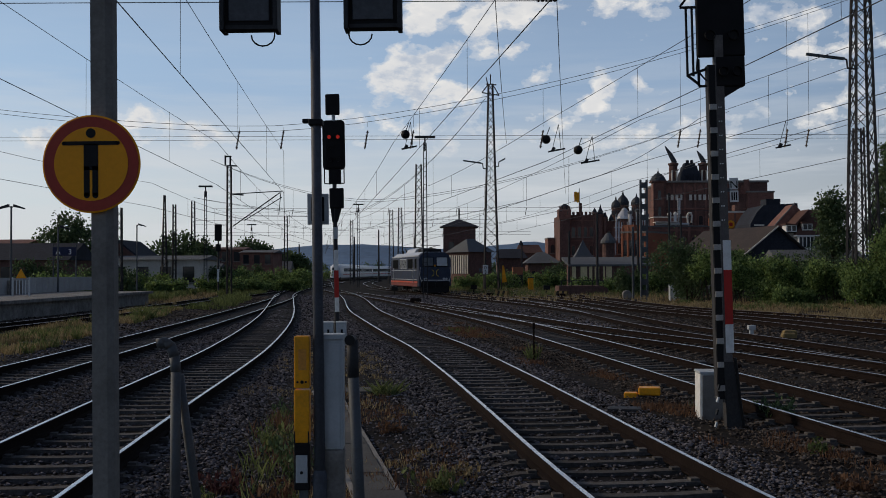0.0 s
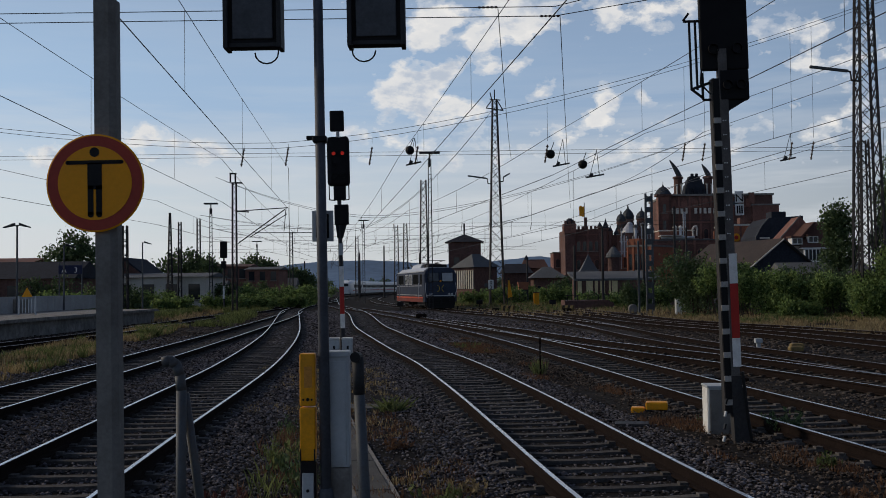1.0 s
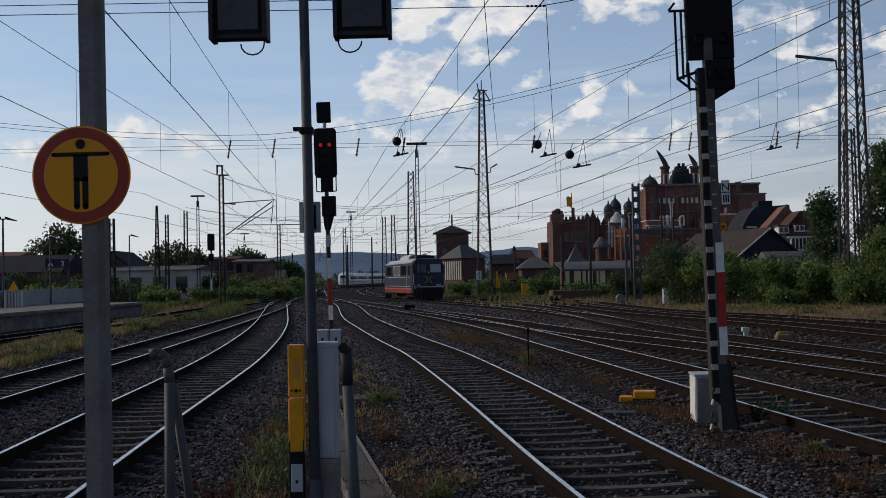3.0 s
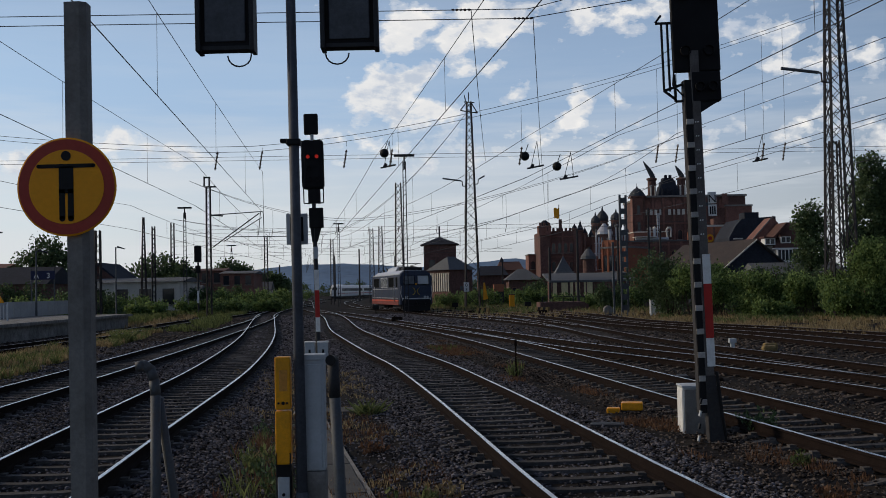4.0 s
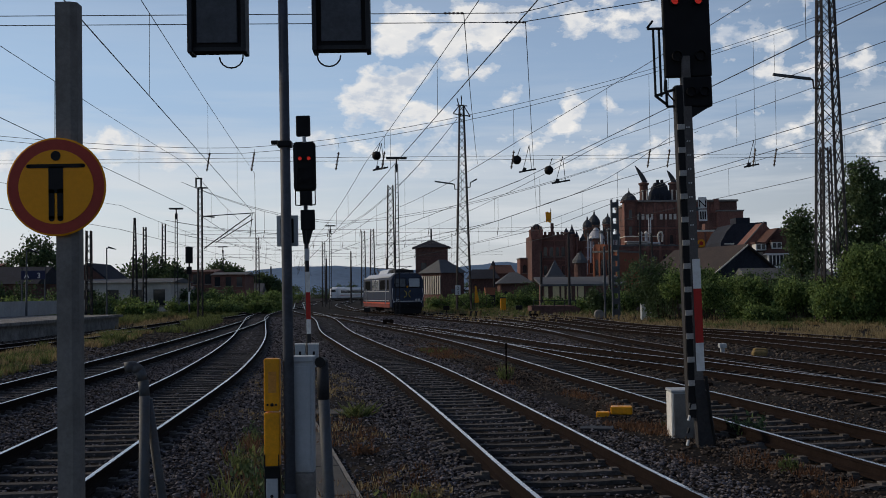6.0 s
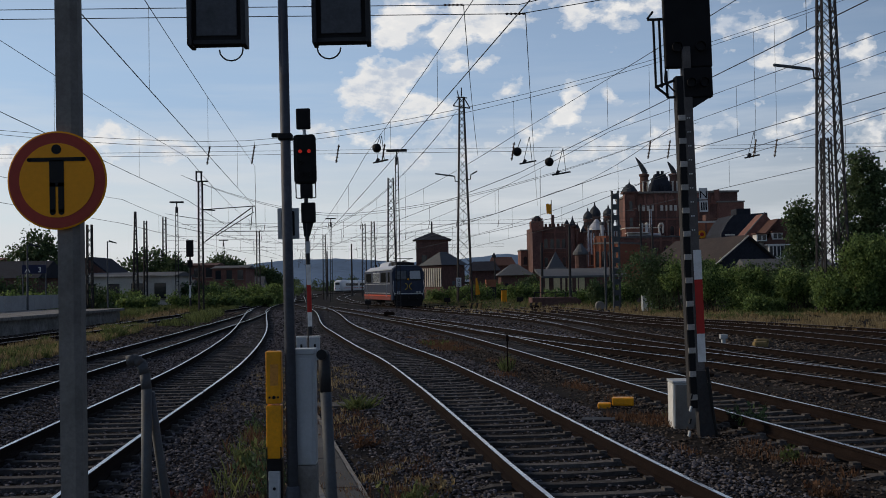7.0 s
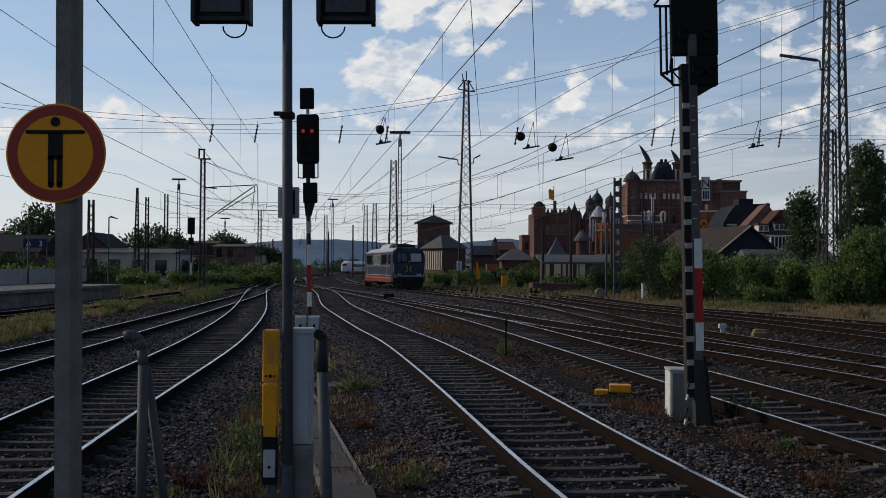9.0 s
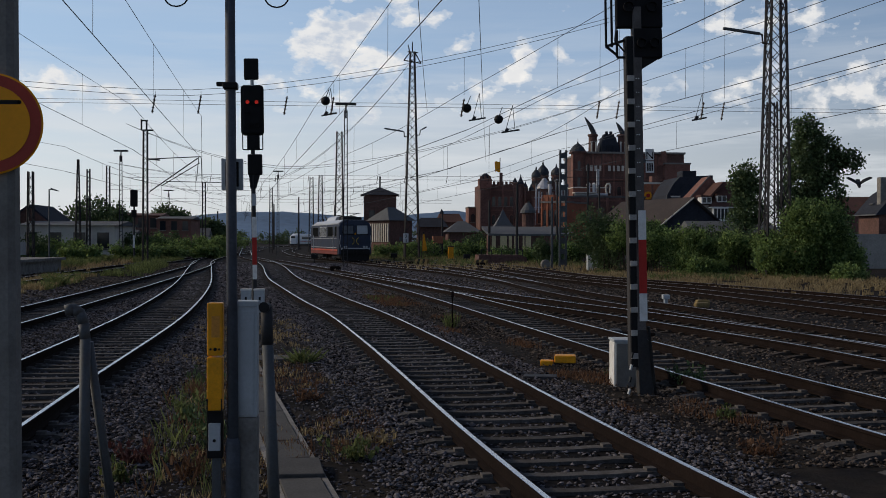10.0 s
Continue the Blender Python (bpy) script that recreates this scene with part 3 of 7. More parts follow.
# ---- light signals ----
def lamp_row(head, xs, z, r, y, lit=False):
    for x in xs:
        hood = part("lamp_hood", lathe(BM(), [(r * 1.25, 0.0), (r * 1.3, 0.06), (r * 1.15, 0.06), (r * 1.15, 0.01)], 16, pose(x, y, z, 90)), BLACK, head)
        part("lens", lathe(BM(), [(r, 0.0), (r, 0.012)], 16, pose(x, y - 0.004, z, 90)), RED_LAMP if lit else BLACK, head, "lit red lens" if lit else "")


BATTEN_GREY = material("weathered_batten_paint", (0.36, 0.345, 0.32), 0.75, 0, 0.2, 4, 50, 0.1)


def near_signal():
    t = thing("light_signal", 3.80, 14.87, -0.1, "tall railway light signal on a mast with white-red-white plate", "signal", ry=-1.25)
    bm = BM()
    box(bm, -0.1, 0.03, 0.55, 0.02, 0.16, 4.5)
    part("mast", bm, LATTICE, t)
    part("stanchion", box(BM(), 0.045, 0, 0.55, 0.115, 0.15, 4.9, 0.006), material("brown_grey_stanchion", (0.115, 0.105, 0.10), 0.8, 0, 0.25, 3, 40, 0.1, dirt=(0.05, 0.04, 0.035)), t, "brown-grey steel stanchion")
    for i in range(13):
        bm = BM()
        box(bm, -0.058, -0.078, 0.66 + i * 0.315, 0.10, 0.02, 0.075, 0.003)
        part("batten", bm, BATTEN_GREY, t)
    # black strip added for the shade in the openings between the battens
    part("web_plate", box(BM(), -0.06, -0.06, 0.55, 0.085, 0.02, 4.5), BLACK, t)
    bm = BM()
    prism(bm, [(0.0, 0), (0.22, 0), (0.11, 1.05), (-0.02, 1.05)], -0.09, 0.09)
    part("foot", bm, LATTICE, t, "tapered steel foot")
    part("foot_plate", box(BM(), 0.04, 0, 0, 0.40, 0.30, 0.16, 0.02), CONCRETE, t)
    part("cable_guard", tube(BM(), [(0.24, -0.06, 0.0), (0.18, -0.1, 0.5), (0.13, -0.1, 1.1)], 0.022, 8), RUBBER, t)
    # striped leg that runs down to the ground
    for i in range(5):
        bm = BM()
        bar(bm, (-0.115 - 0.016 * (4 - i), -0.1, 0.02 + i * 0.165), (-0.11 - 0.016 * (3 - i), -0.1, 0.02 + i * 0.165 + 0.07), 0.07, 0.02)
        part("leg_stripe", bm, CABINET_GREY if i % 2 else BLACK, t)
    for z, h, m, lab in ((2.28, 0.40, WHITE, "white plate"), (1.55, 0.73, RED, "red plate"), (1.17, 0.38, WHITE, "white plate")):
        part("mast_plate", box(BM(), 0.065, -0.095, z, 0.108, 0.012, h, 0.003), m, t, lab)
    for i in range(9):
        for dx in (0.015, 0.045):
            part("bolt", lathe(BM(), [(0.009, 0), (0.009, 0.01)], 8, pose(dx, -0.088, 2.95 + i * 0.19, 90)), WHITE, t)
    part("plate_bracket", box(BM(), 0.13, -0.05, 3.33, 0.09, 0.03, 0.05), GALV, t)
    p = part("name_plate", box(BM(), 0.19, -0.07, 3.36, 0.115, 0.012, 0.155, 0.004), WHITE, t, "white letter plate")
    letter("N", p, 0.19, -0.078, 3.375, 0.15)
    p = part("number_plate", box(BM(), 0.19, -0.07, 3.19, 0.115, 0.012, 0.155, 0.004), WHITE, t, "white number plate")
    for dx in (-0.03, 0.0, 0.03):
        part("plate_mark", box(BM(), 0.19 + dx, -0.078, 3.215, 0.018, 0.004, 0.105), BLACK, p)
    # screen, smaller distant-signal box below, bracket and side cage
    head = part("signal_screen", box(BM(), 0.09, 0.02, 5.17, 0.645, 0.10, 1.5, 0.02), BLACK_PLASTIC, t, "black main signal screen")
    lamp_row(head, (-0.07, 0.25), 6.21, 0.05, -0.04, True)
    lamp_row(head, (-0.07, 0.25), 5.45, 0.055, -0.04)
    low = part("lower_box", box(BM(), 0.19, 0.0, 4.75, 0.40, 0.16, 0.41, 0.02), BLACK_PLASTIC, t, "black lower signal box")
    lamp_row(low, (0.09, 0.27), 4.95, 0.05, -0.09)
    part("bracket", prism(BM(), [(0.0, 4.62), (0.10, 4.60), (0.34, 4.74), (0.34, 4.77), (0.0, 4.77)], -0.05, 0.05), BLACK, t)
    bm = BM()
    for x in (-0.36, -0.28):
        bar(bm, (x, 0.05, 4.92), (x, 0.05, 5.85), 0.028)
    bar(bm, (-0.44, 0.05, 5.86), (0.05, 0.05, 5.86), 0.03)
    bar(bm, (-0.44, 0.05, 5.87), (-0.36, 0.05, 5.97), 0.03)
    bar(bm, (-0.36, 0.05, 4.93), (-0.08, 0.05, 5.02), 0.035)
    bar(bm, (-0.36, 0.05, 4.93), (-0.20, 0.05, 4.80), 0.03)
    bar(bm, (-0.21, 0.05, 4.78), (-0.21, 0.05, 5.15), 0.03)
    bar(bm, (-0.21, 0.05, 4.78), (0.02, 0.05, 4.78), 0.03)
    part("side_cage", bm, BLACK, t, "black steel maintenance cage")
    bm = BM()
    pts = [(-0.21, 0.02, 5.3), (-0.25, 0.0, 5.0), (-0.12, 0.0, 4.85), (-0.05, 0.0, 4.9)]
    tube(bm, pts, 0.012, 6)
    part("cable", bm, RUBBER, t)
    c = thing("relay_cabinet", 3.89, 15.83, -0.06, "light grey steel relay cabinet behind the signal mast", "cabinet", rz=-3)
    part("body", box(BM(), 0, 0, 0.05, 0.47, 0.44, 0.72, 0.008), CABINET_GREY, c)
    part("lid", box(BM(), 0, 0, 0.77, 0.51, 0.48, 0.035, 0.008), CABINET_GREY, c)
    # shaded front and sunlit side are put into the two paints
    part("door", box(BM(), 0.0, -0.226, 0.08, 0.43, 0.012, 0.67, 0.004), POST_PAINT, c, "grey door painted darker for its shaded front")
    part("side_panel", box(BM(), -0.241, 0, 0.07, 0.012, 0.40, 0.69, 0.004), WHITE, c, "side panel painted whiter for its sunlit face")
    part("door_handle", box(BM(), 0.15, -0.242, 0.40, 0.02, 0.02, 0.10, 0.004), DARK_STEEL, c)
    part("plinth", box(BM(), 0, 0, -0.03, 0.44, 0.41, 0.085), CONCRETE, c)


def letter(text, parent, x, y, z, size):
    c = bpy.data.curves.new("letter", "FONT")
    c.body, c.size, c.align_x = text, size, "CENTER"
    c.extrude = 0.001
    tmp = bpy.data.objects.new("letter", c)
    scene.collection.objects.link(tmp)
    me = bpy.data.meshes.new_from_object(tmp.evaluated_get(bpy.context.evaluated_depsgraph_get()))
    bpy.data.objects.remove(tmp)
    me.materials.clear()
    me.materials.append(BLACK)
    ob = new("lettering", me)
    ob.parent = parent
    ob.matrix_basis = pose(x, y, z, 90)
    return ob


def middle_signal():
    t = thing("light_signal", -3.13, 32.6, -0.1, "railway light signal showing two red lamps between the tracks", "signal", ry=-0.9)
    bm = BM()
    rod(bm, (0, 0, 0), (0, 0, 5.2), 0.075, 0.06, 12)
    part("mast", bm, DARK_STEEL, t)
    for z, h, m, lab in ((1.1, 0.42, WHITE, "white plate"), (1.52, 0.8, RED, "red plate"), (2.32, 0.6, WHITE, "white plate"), (3.25, 0.35, CABINET_GREY, "grey plate")):
        part("mast_plate", box(BM(), 0.02, -0.085, z, 0.13, 0.012, h), m, t, lab)
    head = part("signal_screen", box(BM(), 0, 0, 5.3, 0.66, 0.12, 1.47, 0.10), BLACK_PLASTIC, t, "black signal screen")
    lamp_row(head, (-0.13, 0.13), 6.27, 0.055, -0.075, True)
    lamp_row(head, (-0.13, 0.13), 5.6, 0.055, -0.075)
    lamp_row(head, (-0.13,), 5.95, 0.04, -0.075)
    part("top_box", box(BM(), -0.02, 0, 6.93, 0.42, 0.14, 0.62, 0.04), BLACK_PLASTIC, t, "black indicator box on top")
    part("stub", rod(BM(), (0, 0, 6.75), (0, 0, 6.95), 0.05, n=8), CABINET_GREY, t)
    bm = BM()
    for s in (-1, 1):
        bar(bm, (s * 0.29, 0, 5.35), (s * 0.29, 0, 4.9), 0.03)
        bar(bm, (s * 0.29, 0, 4.9), (s * 0.12, 0, 4.88), 0.03)
        part("cage", bm, BLACK, t)
        bm = BM()
    bm.free()
    part("neck_box", box(BM(), 0.02, 0, 4.88, 0.36, 0.14, 0.42, 0.02), BLACK_PLASTIC, t)
    part("lower_box", box(BM(), 0.06, -0.02, 4.15, 0.42, 0.16, 0.60, 0.03), BLACK_PLASTIC, t, "black lower signal box")
    part("taper", prism(BM(), [(-0.08, 3.75), (0.08, 3.75), (0.2, 4.16), (-0.12, 4.16)], -0.06, 0.06), BLACK, t)
    for dx in (-0.18, 0.19):
        c = thing("relay_box", -3.13 + dx, 31.9, -0.1, "small light-grey relay box at the foot of the signal", "cabinet", group="relay boxes")
        part("body", box(BM(), 0, 0, 0.0, 0.29, 0.25, 0.80, 0.008), CABINET_GREY, c)
        part("lid", box(BM(), 0, 0, 0.80, 0.31, 0.27, 0.05, 0.008), WHITE, c)
        part("lock", box(BM(), 0.02 if dx > 0 else 0.0, -0.13, 0.52, 0.06, 0.012, 0.10), BLACK, c)


def dwarf_and_far_signals():
    for x, y, h, lab in ((-21.6, 106, 5.9, "distant light signal with black head and striped mast"),):
        t = thing("light_signal", x, y, -0.1, lab, "signal")
        part("mast", rod(BM(), (0, 0, 0), (0, 0, h), 0.10, 0.08, 8), DARK_STEEL, t)
        part("signal_screen", box(BM(), 0, -0.1, h - 0.6, 0.7, 0.2, 1.6, 0.08), BLACK_PLASTIC, t)
        part("lower_box", box(BM(), 0, -0.1, h - 1.6, 0.5, 0.2, 0.7, 0.05), BLACK_PLASTIC, t)
        part("mast_plate", box(BM(), 0, -0.12, 1.4, 0.18, 0.02, 1.2), WHITE, t)


near_signal()
middle_signal()
dwarf_and_far_signals()


def yellow_ground_box():
    t = thing("point_heater_box", 3.35, 18.5, -0.1, "low dirty yellow steel box on short legs beside the track", "box", rz=-12)
    part("body", box(BM(), 0.1, 0, 0.20, 0.36, 0.26, 0.13, 0.02), YELLOW, t)
    part("side_box", box(BM(), -0.21, -0.02, 0.13, 0.22, 0.2, 0.11, 0.02), YELLOW, t)
    for x in (-0.03, 0.22):
        part("leg", box(BM(), x, 0, 0, 0.06, 0.18, 0.21), DARK_STEEL, t)
    solid("cover_plate", box(BM(), 0, 0, 0, 0.5, 0.35, 0.07, 0.01), DARK_STEEL, "rusty flat steel cover plate on the ballast", "plate", m=pose(2.72, 16.6, LEVEL - 0.06, 0, 0, -10))


yellow_ground_box()


# ---- cable duct of concrete lids ----
def cable_duct():
    d = thing("cable_duct", 0, 0, 0, "cable duct of grey concrete lids beside the boxes", "cable duct", kind="structure")
    bm = BM()
    box(bm, 0, 0, 0, 0.36, 0.94, 0.05, 0.008)
    me = bpy.data.meshes.new("lid")
    bm.to_mesh(me)
    bm.free()
    me.materials.append(material("duct_lid_concrete", (0.085, 0.083, 0.080), 0.9, 0, 0.25, 3, 40, 0.3, rnd=0.2))
    for i in range(15):
        y = 5.2 + i * 0.96
        ob = new("lid", me)
        ob.parent = d
        ob.matrix_basis = pose(0.20 - 0.16 * (y - 5.2), y, LEVEL - 0.065 + 0.008 * random.random(), random.uniform(-0.6, 0.6), random.uniform(-0.6, 0.6), 9.1 + random.uniform(-0.8, 0.8))
    bm = BM()
    for s in (-1, 1):
        bar(bm, (0.23 + s * 0.215, 5, LEVEL - 0.07), (-2.07 + s * 0.215, 19.4, LEVEL - 0.07), 0.05, 0.10)
    part("kerb", bm, CONCRETE, d)
    solid("duct_cover", box(BM(), 0, 0, 0, 0.46, 0.62, 0.05, 0.01), MATS["duct_lid_concrete"], "wide concrete cover slab across the cable duct", "slab", m=pose(-0.56, 9.95, LEVEL - 0.02, 2, 1, 7))
    solid("duct_cover", box(BM(), 0, 0, 0, 0.8, 0.7, 0.06, 0.01), MATS["duct_lid_concrete"], "wide concrete cover slab across the cable duct", "slab", m=pose(-1.60, 19.4, LEVEL - 0.06, 0, 0, 4))


cable_duct()


# ---- locomotive ----
SILL_RED = material("dull_red_sill_paint", (0.16, 0.035, 0.026), 0.6, 0, 0.2, 1, 12, 0.05)
PANE_GREY = material("dim_cab_glass", (0.10, 0.11, 0.12), 0.3, 0, 0.1)
SIDE_GLASS = material("black_cab_glass", (0.005, 0.006, 0.007), 0.8, 0, 0.0, bump=0, spec=0.02)


def locomotive():
    x, y, rz = -0.70, 98.4, 12.0
    t = thing("locomotive", x, y, 0.26, "dark blue electric locomotive with an orange-red stripe standing on the siding", "locomotive", rz=rz)
    L, W = 15.4, 3.04
    bm = BM()
    sec = [(-W / 2, 0.62), (-W / 2, 3.05), (-1.36, 3.38), (-0.95, 3.66), (0.95, 3.66), (1.36, 3.38), (W / 2, 3.05), (W / 2, 0.62)]
    rings = []
    for yy, k, dz in ((0.0, 0.955, 0.0), (0.2, 0.985, 0.0), (0.9, 1.0, 0), (L - 0.9, 1, 0), (L - 0.2, 0.985, 0), (L, 0.955, 0)):
        rings.append([bm.verts.new((a * k, yy + (0.0 if z < 2.3 else (0.22 if yy < L / 2 else -0.22) * (z - 2.2) / 1.5 * (1 if abs(k - 1) > 0.01 else 0)), z)) for a, z in sec])
    for p, q in zip(rings, rings[1:]):
        for i in range(8):
            bm.faces.new((p[i], p[(i + 1) % 8], q[(i + 1) % 8], q[i]))
    bm.faces.new(rings[0])
    bm.faces.new(rings[-1][::-1])
    bmesh.ops.recalc_face_normals(bm, faces=bm.faces)
    body = part("body", bm, LOCO_BLUE, t)
    bm = BM()
    prism(bm, [(-1.40, 3.36), (-0.96, 3.70), (0.96, 3.70), (1.40, 3.36), (1.34, 3.30), (-1.34, 3.30)], 0.9, L - 0.9)
    part("roof", bm, SILVER, t, "pale weathered roof skin")
    for s in (-1, 1):
        part("stripe", box(BM(), s * (W / 2 + 0.012), L / 2, 0.92, 0.02, L - 1.0, 0.13), LOCO_RED, t, "orange-red stripe along the sill")
        part("sill_band", box(BM(), s * (W / 2 + 0.008), L / 2, 0.58, 0.02, L - 1.2, 0.33), SILL_RED, t, "dark red sill band")
        part("side_skirt", box(BM(), s * (W / 2 - 0.02), L / 2, 0.60, 0.04, L - 0.8, 0.5), DARK_STEEL, t)
        for z in (1.18, 2.02):
            part("side_line", box(BM(), s * (W / 2 + 0.012), L / 2, z, 0.012, L - 1.8, 0.05), SILVER, body, "pale trim line")
        for yy, w, mat in ((1.35, 0.8, SIDE_GLASS), (4.1, 2.5, SIDE_GLASS), (6.9, 1.5, PANE_GREY), (8.9, 1.5, PANE_GREY), (12.2, 2.9, SIDE_GLASS)):
            wn = part("side_window", box(BM(), s * (W / 2 + 0.006), yy, 2.22, 0.02, w, 0.85), mat, body)
            part("window_trim", box(BM(), s * (W / 2 + 0.004), yy, 2.17, 0.016, w + 0.14, 0.95), SILVER if mat is PANE_GREY else DARK_STEEL, wn)
        for yy in (2.35, L - 2.35):
            part("door_rail", rod(BM(), (s * (W / 2 + 0.05), yy, 0.9), (s * (W / 2 + 0.05), yy, 2.3), 0.03, n=6), SILVER, body)
            part("step", box(BM(), s * (W / 2 - 0.05), yy - 0.35, 0.28, 0.2, 0.6, 0.05), DARK_STEEL, t)
    for s in (-1, 1):
        m = pose(s * 0.64, 0.05, 2.42, -8)
        # the right pane gets a paler grey than the left
        pane = part("windscreen", box(BM(), 0, 0, 0, 0.98, 0.03, 0.78, 0.05, m), PANE_GREY if s < 0 else CABINET_GREY, body, "paler windscreen pane" if s > 0 else "")
        f = part("windscreen_frame", box(BM(), 0, 0.012, -0.05, 1.06, 0.03, 0.90, 0.06, m), BLACK, body)
        for dx in (0.78, 1.02):
            part("headlamp", lathe(BM(), [(0.10, 0), (0.10, 0.05), (0.07, 0.06)], 14, pose(s * dx, 0.0, 1.28, 90)), CABINET_GREY, body)
        part("buffer", lathe(BM(), [(0.11, 0), (0.11, 0.45), (0.24, 0.47), (0.24, 0.53)], 16, pose(s * 0.88, 0.0, 0.86, 90)), BLACK, t)
        part("grab_rail", tube(BM(), [(s * 1.25, -0.06, 1.0), (s * 1.42, -0.1, 1.6), (s * 1.36, -0.06, 2.3)], 0.025, 6), SILVER, t)
    part("top_lamp", lathe(BM(), [(0.09, 0), (0.09, 0.06)], 14, pose(0, 0.12, 2.45, 90)), YELLOW, body)
    bm = BM()
    for s in (-1, 1):
        for a, b in (((0.30, 1.50), (0.14, 1.62)), ((0.14, 1.62), (0.10, 1.80)), ((0.10, 1.80), (0.14, 1.98)), ((0.14, 1.98), (0.30, 2.10))):
            bar(bm, (s * a[0], -0.015, a[1]), (s * b[0], -0.015, b[1]), 0.09, 0.03)
    part("front_emblem", bm, material("pale_yellow_paint", (0.62, 0.46, 0.05), 0.5), body, "plain yellow emblem bars")
    part("front_line", box(BM(), 0, -0.01, 1.12, 2.6, 0.02, 0.07), SILVER, body)
    part("buffer_beam", box(BM(), 0, 0.1, 0.55, 2.6, 0.3, 0.5, 0.03), BLACK, t)
    bm = BM()
    prism(bm, [(-1.2, 0.05), (1.2, 0.05), (1.3, 0.55), (-1.3, 0.55)], -0.05, 0.15)
    part("snow_plough", bm, BLACK, t)
    part("coupling_hook", tube(BM(), [(0, -0.05, 0.85), (0, -0.35, 0.8), (0, -0.38, 0.45)], 0.05, 6), BLACK, t)
    for by in (3.4, L - 3.4):
        bg = part("bogie", box(BM(), 0, by, 0.25, 2.3, 3.9, 0.5, 0.05), DARK_STEEL, t)
        for dy in (-1.7, 1.7):
            for s in (-1, 1):
                part("wheel", lathe(BM(), [(0.62, -0.06), (0.65, 0.0), (0.62, 0.06), (0.5, 0.07), (0.12, 0.09)], 20, pose(s * 0.76, by + dy, 0.625, 0, 90 * s, 0)), BLACK, bg)
    for yy in (3.2, L - 3.2):
        bm = BM()
        for s in (-1, 1):
            bar(bm, (s * 0.6, yy - 1.2, 3.95), (s * 0.35, yy + 1.0, 4.15), 0.09)
            bar(bm, (s * 0.35, yy + 1.0, 4.15), (s * 0.75, yy - 1.0, 4.32), 0.04)
        bar(bm, (-0.9, yy - 1.0, 4.33), (0.9, yy - 1.0, 4.33), 0.06)
        for s in (-1, 1):
            for dy in (-1, 1):
                rod(bm, (s * 0.55, yy + dy, 3.72), (s * 0.55, yy + dy, 3.98), 0.07)
        part("pantograph", bm, BLACK, t, "folded pantograph")
    part("roof_hump", prism(BM(), [(-0.9, 3.66), (0.9, 3.66), (0.7, 4.02), (0.35, 4.15), (-0.35, 4.15), (-0.7, 4.02)], 5.2, 9.8), SILVER, t, "pale rounded roof hood")
    for s in (-1, 1):
        part("gutter", box(BM(), s * 1.40, L / 2, 3.30, 0.08, L - 1.2, 0.10), SILVER, t, "pale roof gutter")
    part("roof_box", box(BM(), 0, L / 2, 3.70, 1.1, 4.2, 0.32, 0.06), DARK_STEEL, t)
    part("cooling_hood", box(BM(), 0, 1.9, 3.64, 1.7, 1.3, 0.34, 0.08), BLACK, t)
    part("cooling_hood", box(BM(), 0.1, 4.6, 3.68, 1.3, 1.2, 0.42, 0.08), BLACK, t)


locomotive()


# ---- far train that runs away round the bend ----
TRAIN_LINE = LINES["A"]
COACHES = []


def coach(tail):
    t = thing("train_coach", 0, 0, 0.26, "white express coach with a dark window band" if not tail else "white express end car with a sloping nose", "train coach", group="express train")
    Lc = 25.4
    bm = BM()
    sec = [(-1.45, 0.6), (-1.5, 1.8), (-1.38, 3.3), (-0.9, 3.8), (0.9, 3.8), (1.38, 3.3), (1.5, 1.8), (1.45, 0.6)]
    stations = [(0.0, 0.55, 0.80), (0.7, 0.8, 0.85), (2.2, 0.95, 0.95), (4.0, 1, 1), (Lc, 1, 1)] if tail else [(0, 1, 1), (Lc, 1, 1)]
    rings = [[bm.verts.new((a * k, yy, 0.6 + (z - 0.6) * q)) for a, z in sec] for yy, k, q in stations]
    for p, q in zip(rings, rings[1:]):
        for i in range(8):
            bm.faces.new((p[i], p[(i + 1) % 8], q[(i + 1) % 8], q[i]))
    bm.faces.new(rings[0])
    bm.faces.new(rings[-1][::-1])
    bmesh.ops.recalc_face_normals(bm, faces=bm.faces)
    body = part("body", bm, TRAIN_WHITE, t)
    for s in (-1, 1):
        part("window_band", box(BM(), s * 1.475, Lc / 2 + (2 if tail else 0), 2.0, 0.06, Lc - (6 if tail else 1.5), 0.85), GLASS_DARK, body)
        part("red_line", box(BM(), s * 1.487, Lc / 2 + (1 if tail else 0), 1.30, 0.03, Lc - (4 if tail else 0.6), 0.14), RED, body)
    if tail:
        part("rear_window", box(BM(), 0, 0.32, 2.35, 1.3, 0.9, 0.62, 0.08), GLASS_DARK, body)
        for s in (-1, 1):
            part("tail_lamp", lathe(BM(), [(0.09, 0), (0.09, 0.04)], 12, pose(s * 0.62, 0.0, 1.25, 90)), RED, body, "red tail lamp")
    part("underframe", box(BM(), 0, Lc / 2, 0.3, 2.4, Lc - 1.2, 0.5), DARK_STEEL, t)
    for by in (4, Lc - 4):
        bg = part("bogie", box(BM(), 0, by, 0.2, 2.2, 3.0, 0.4), BLACK, t)
        for dy in (-1.25, 1.25):
            for s in (-1, 1):
                part("wheel", lathe(BM(), [(0.44, -0.05), (0.46, 0.05)], 14, pose(s * 0.76, by + dy, 0.45, 0, 90, 0)), BLACK, bg)
    return t


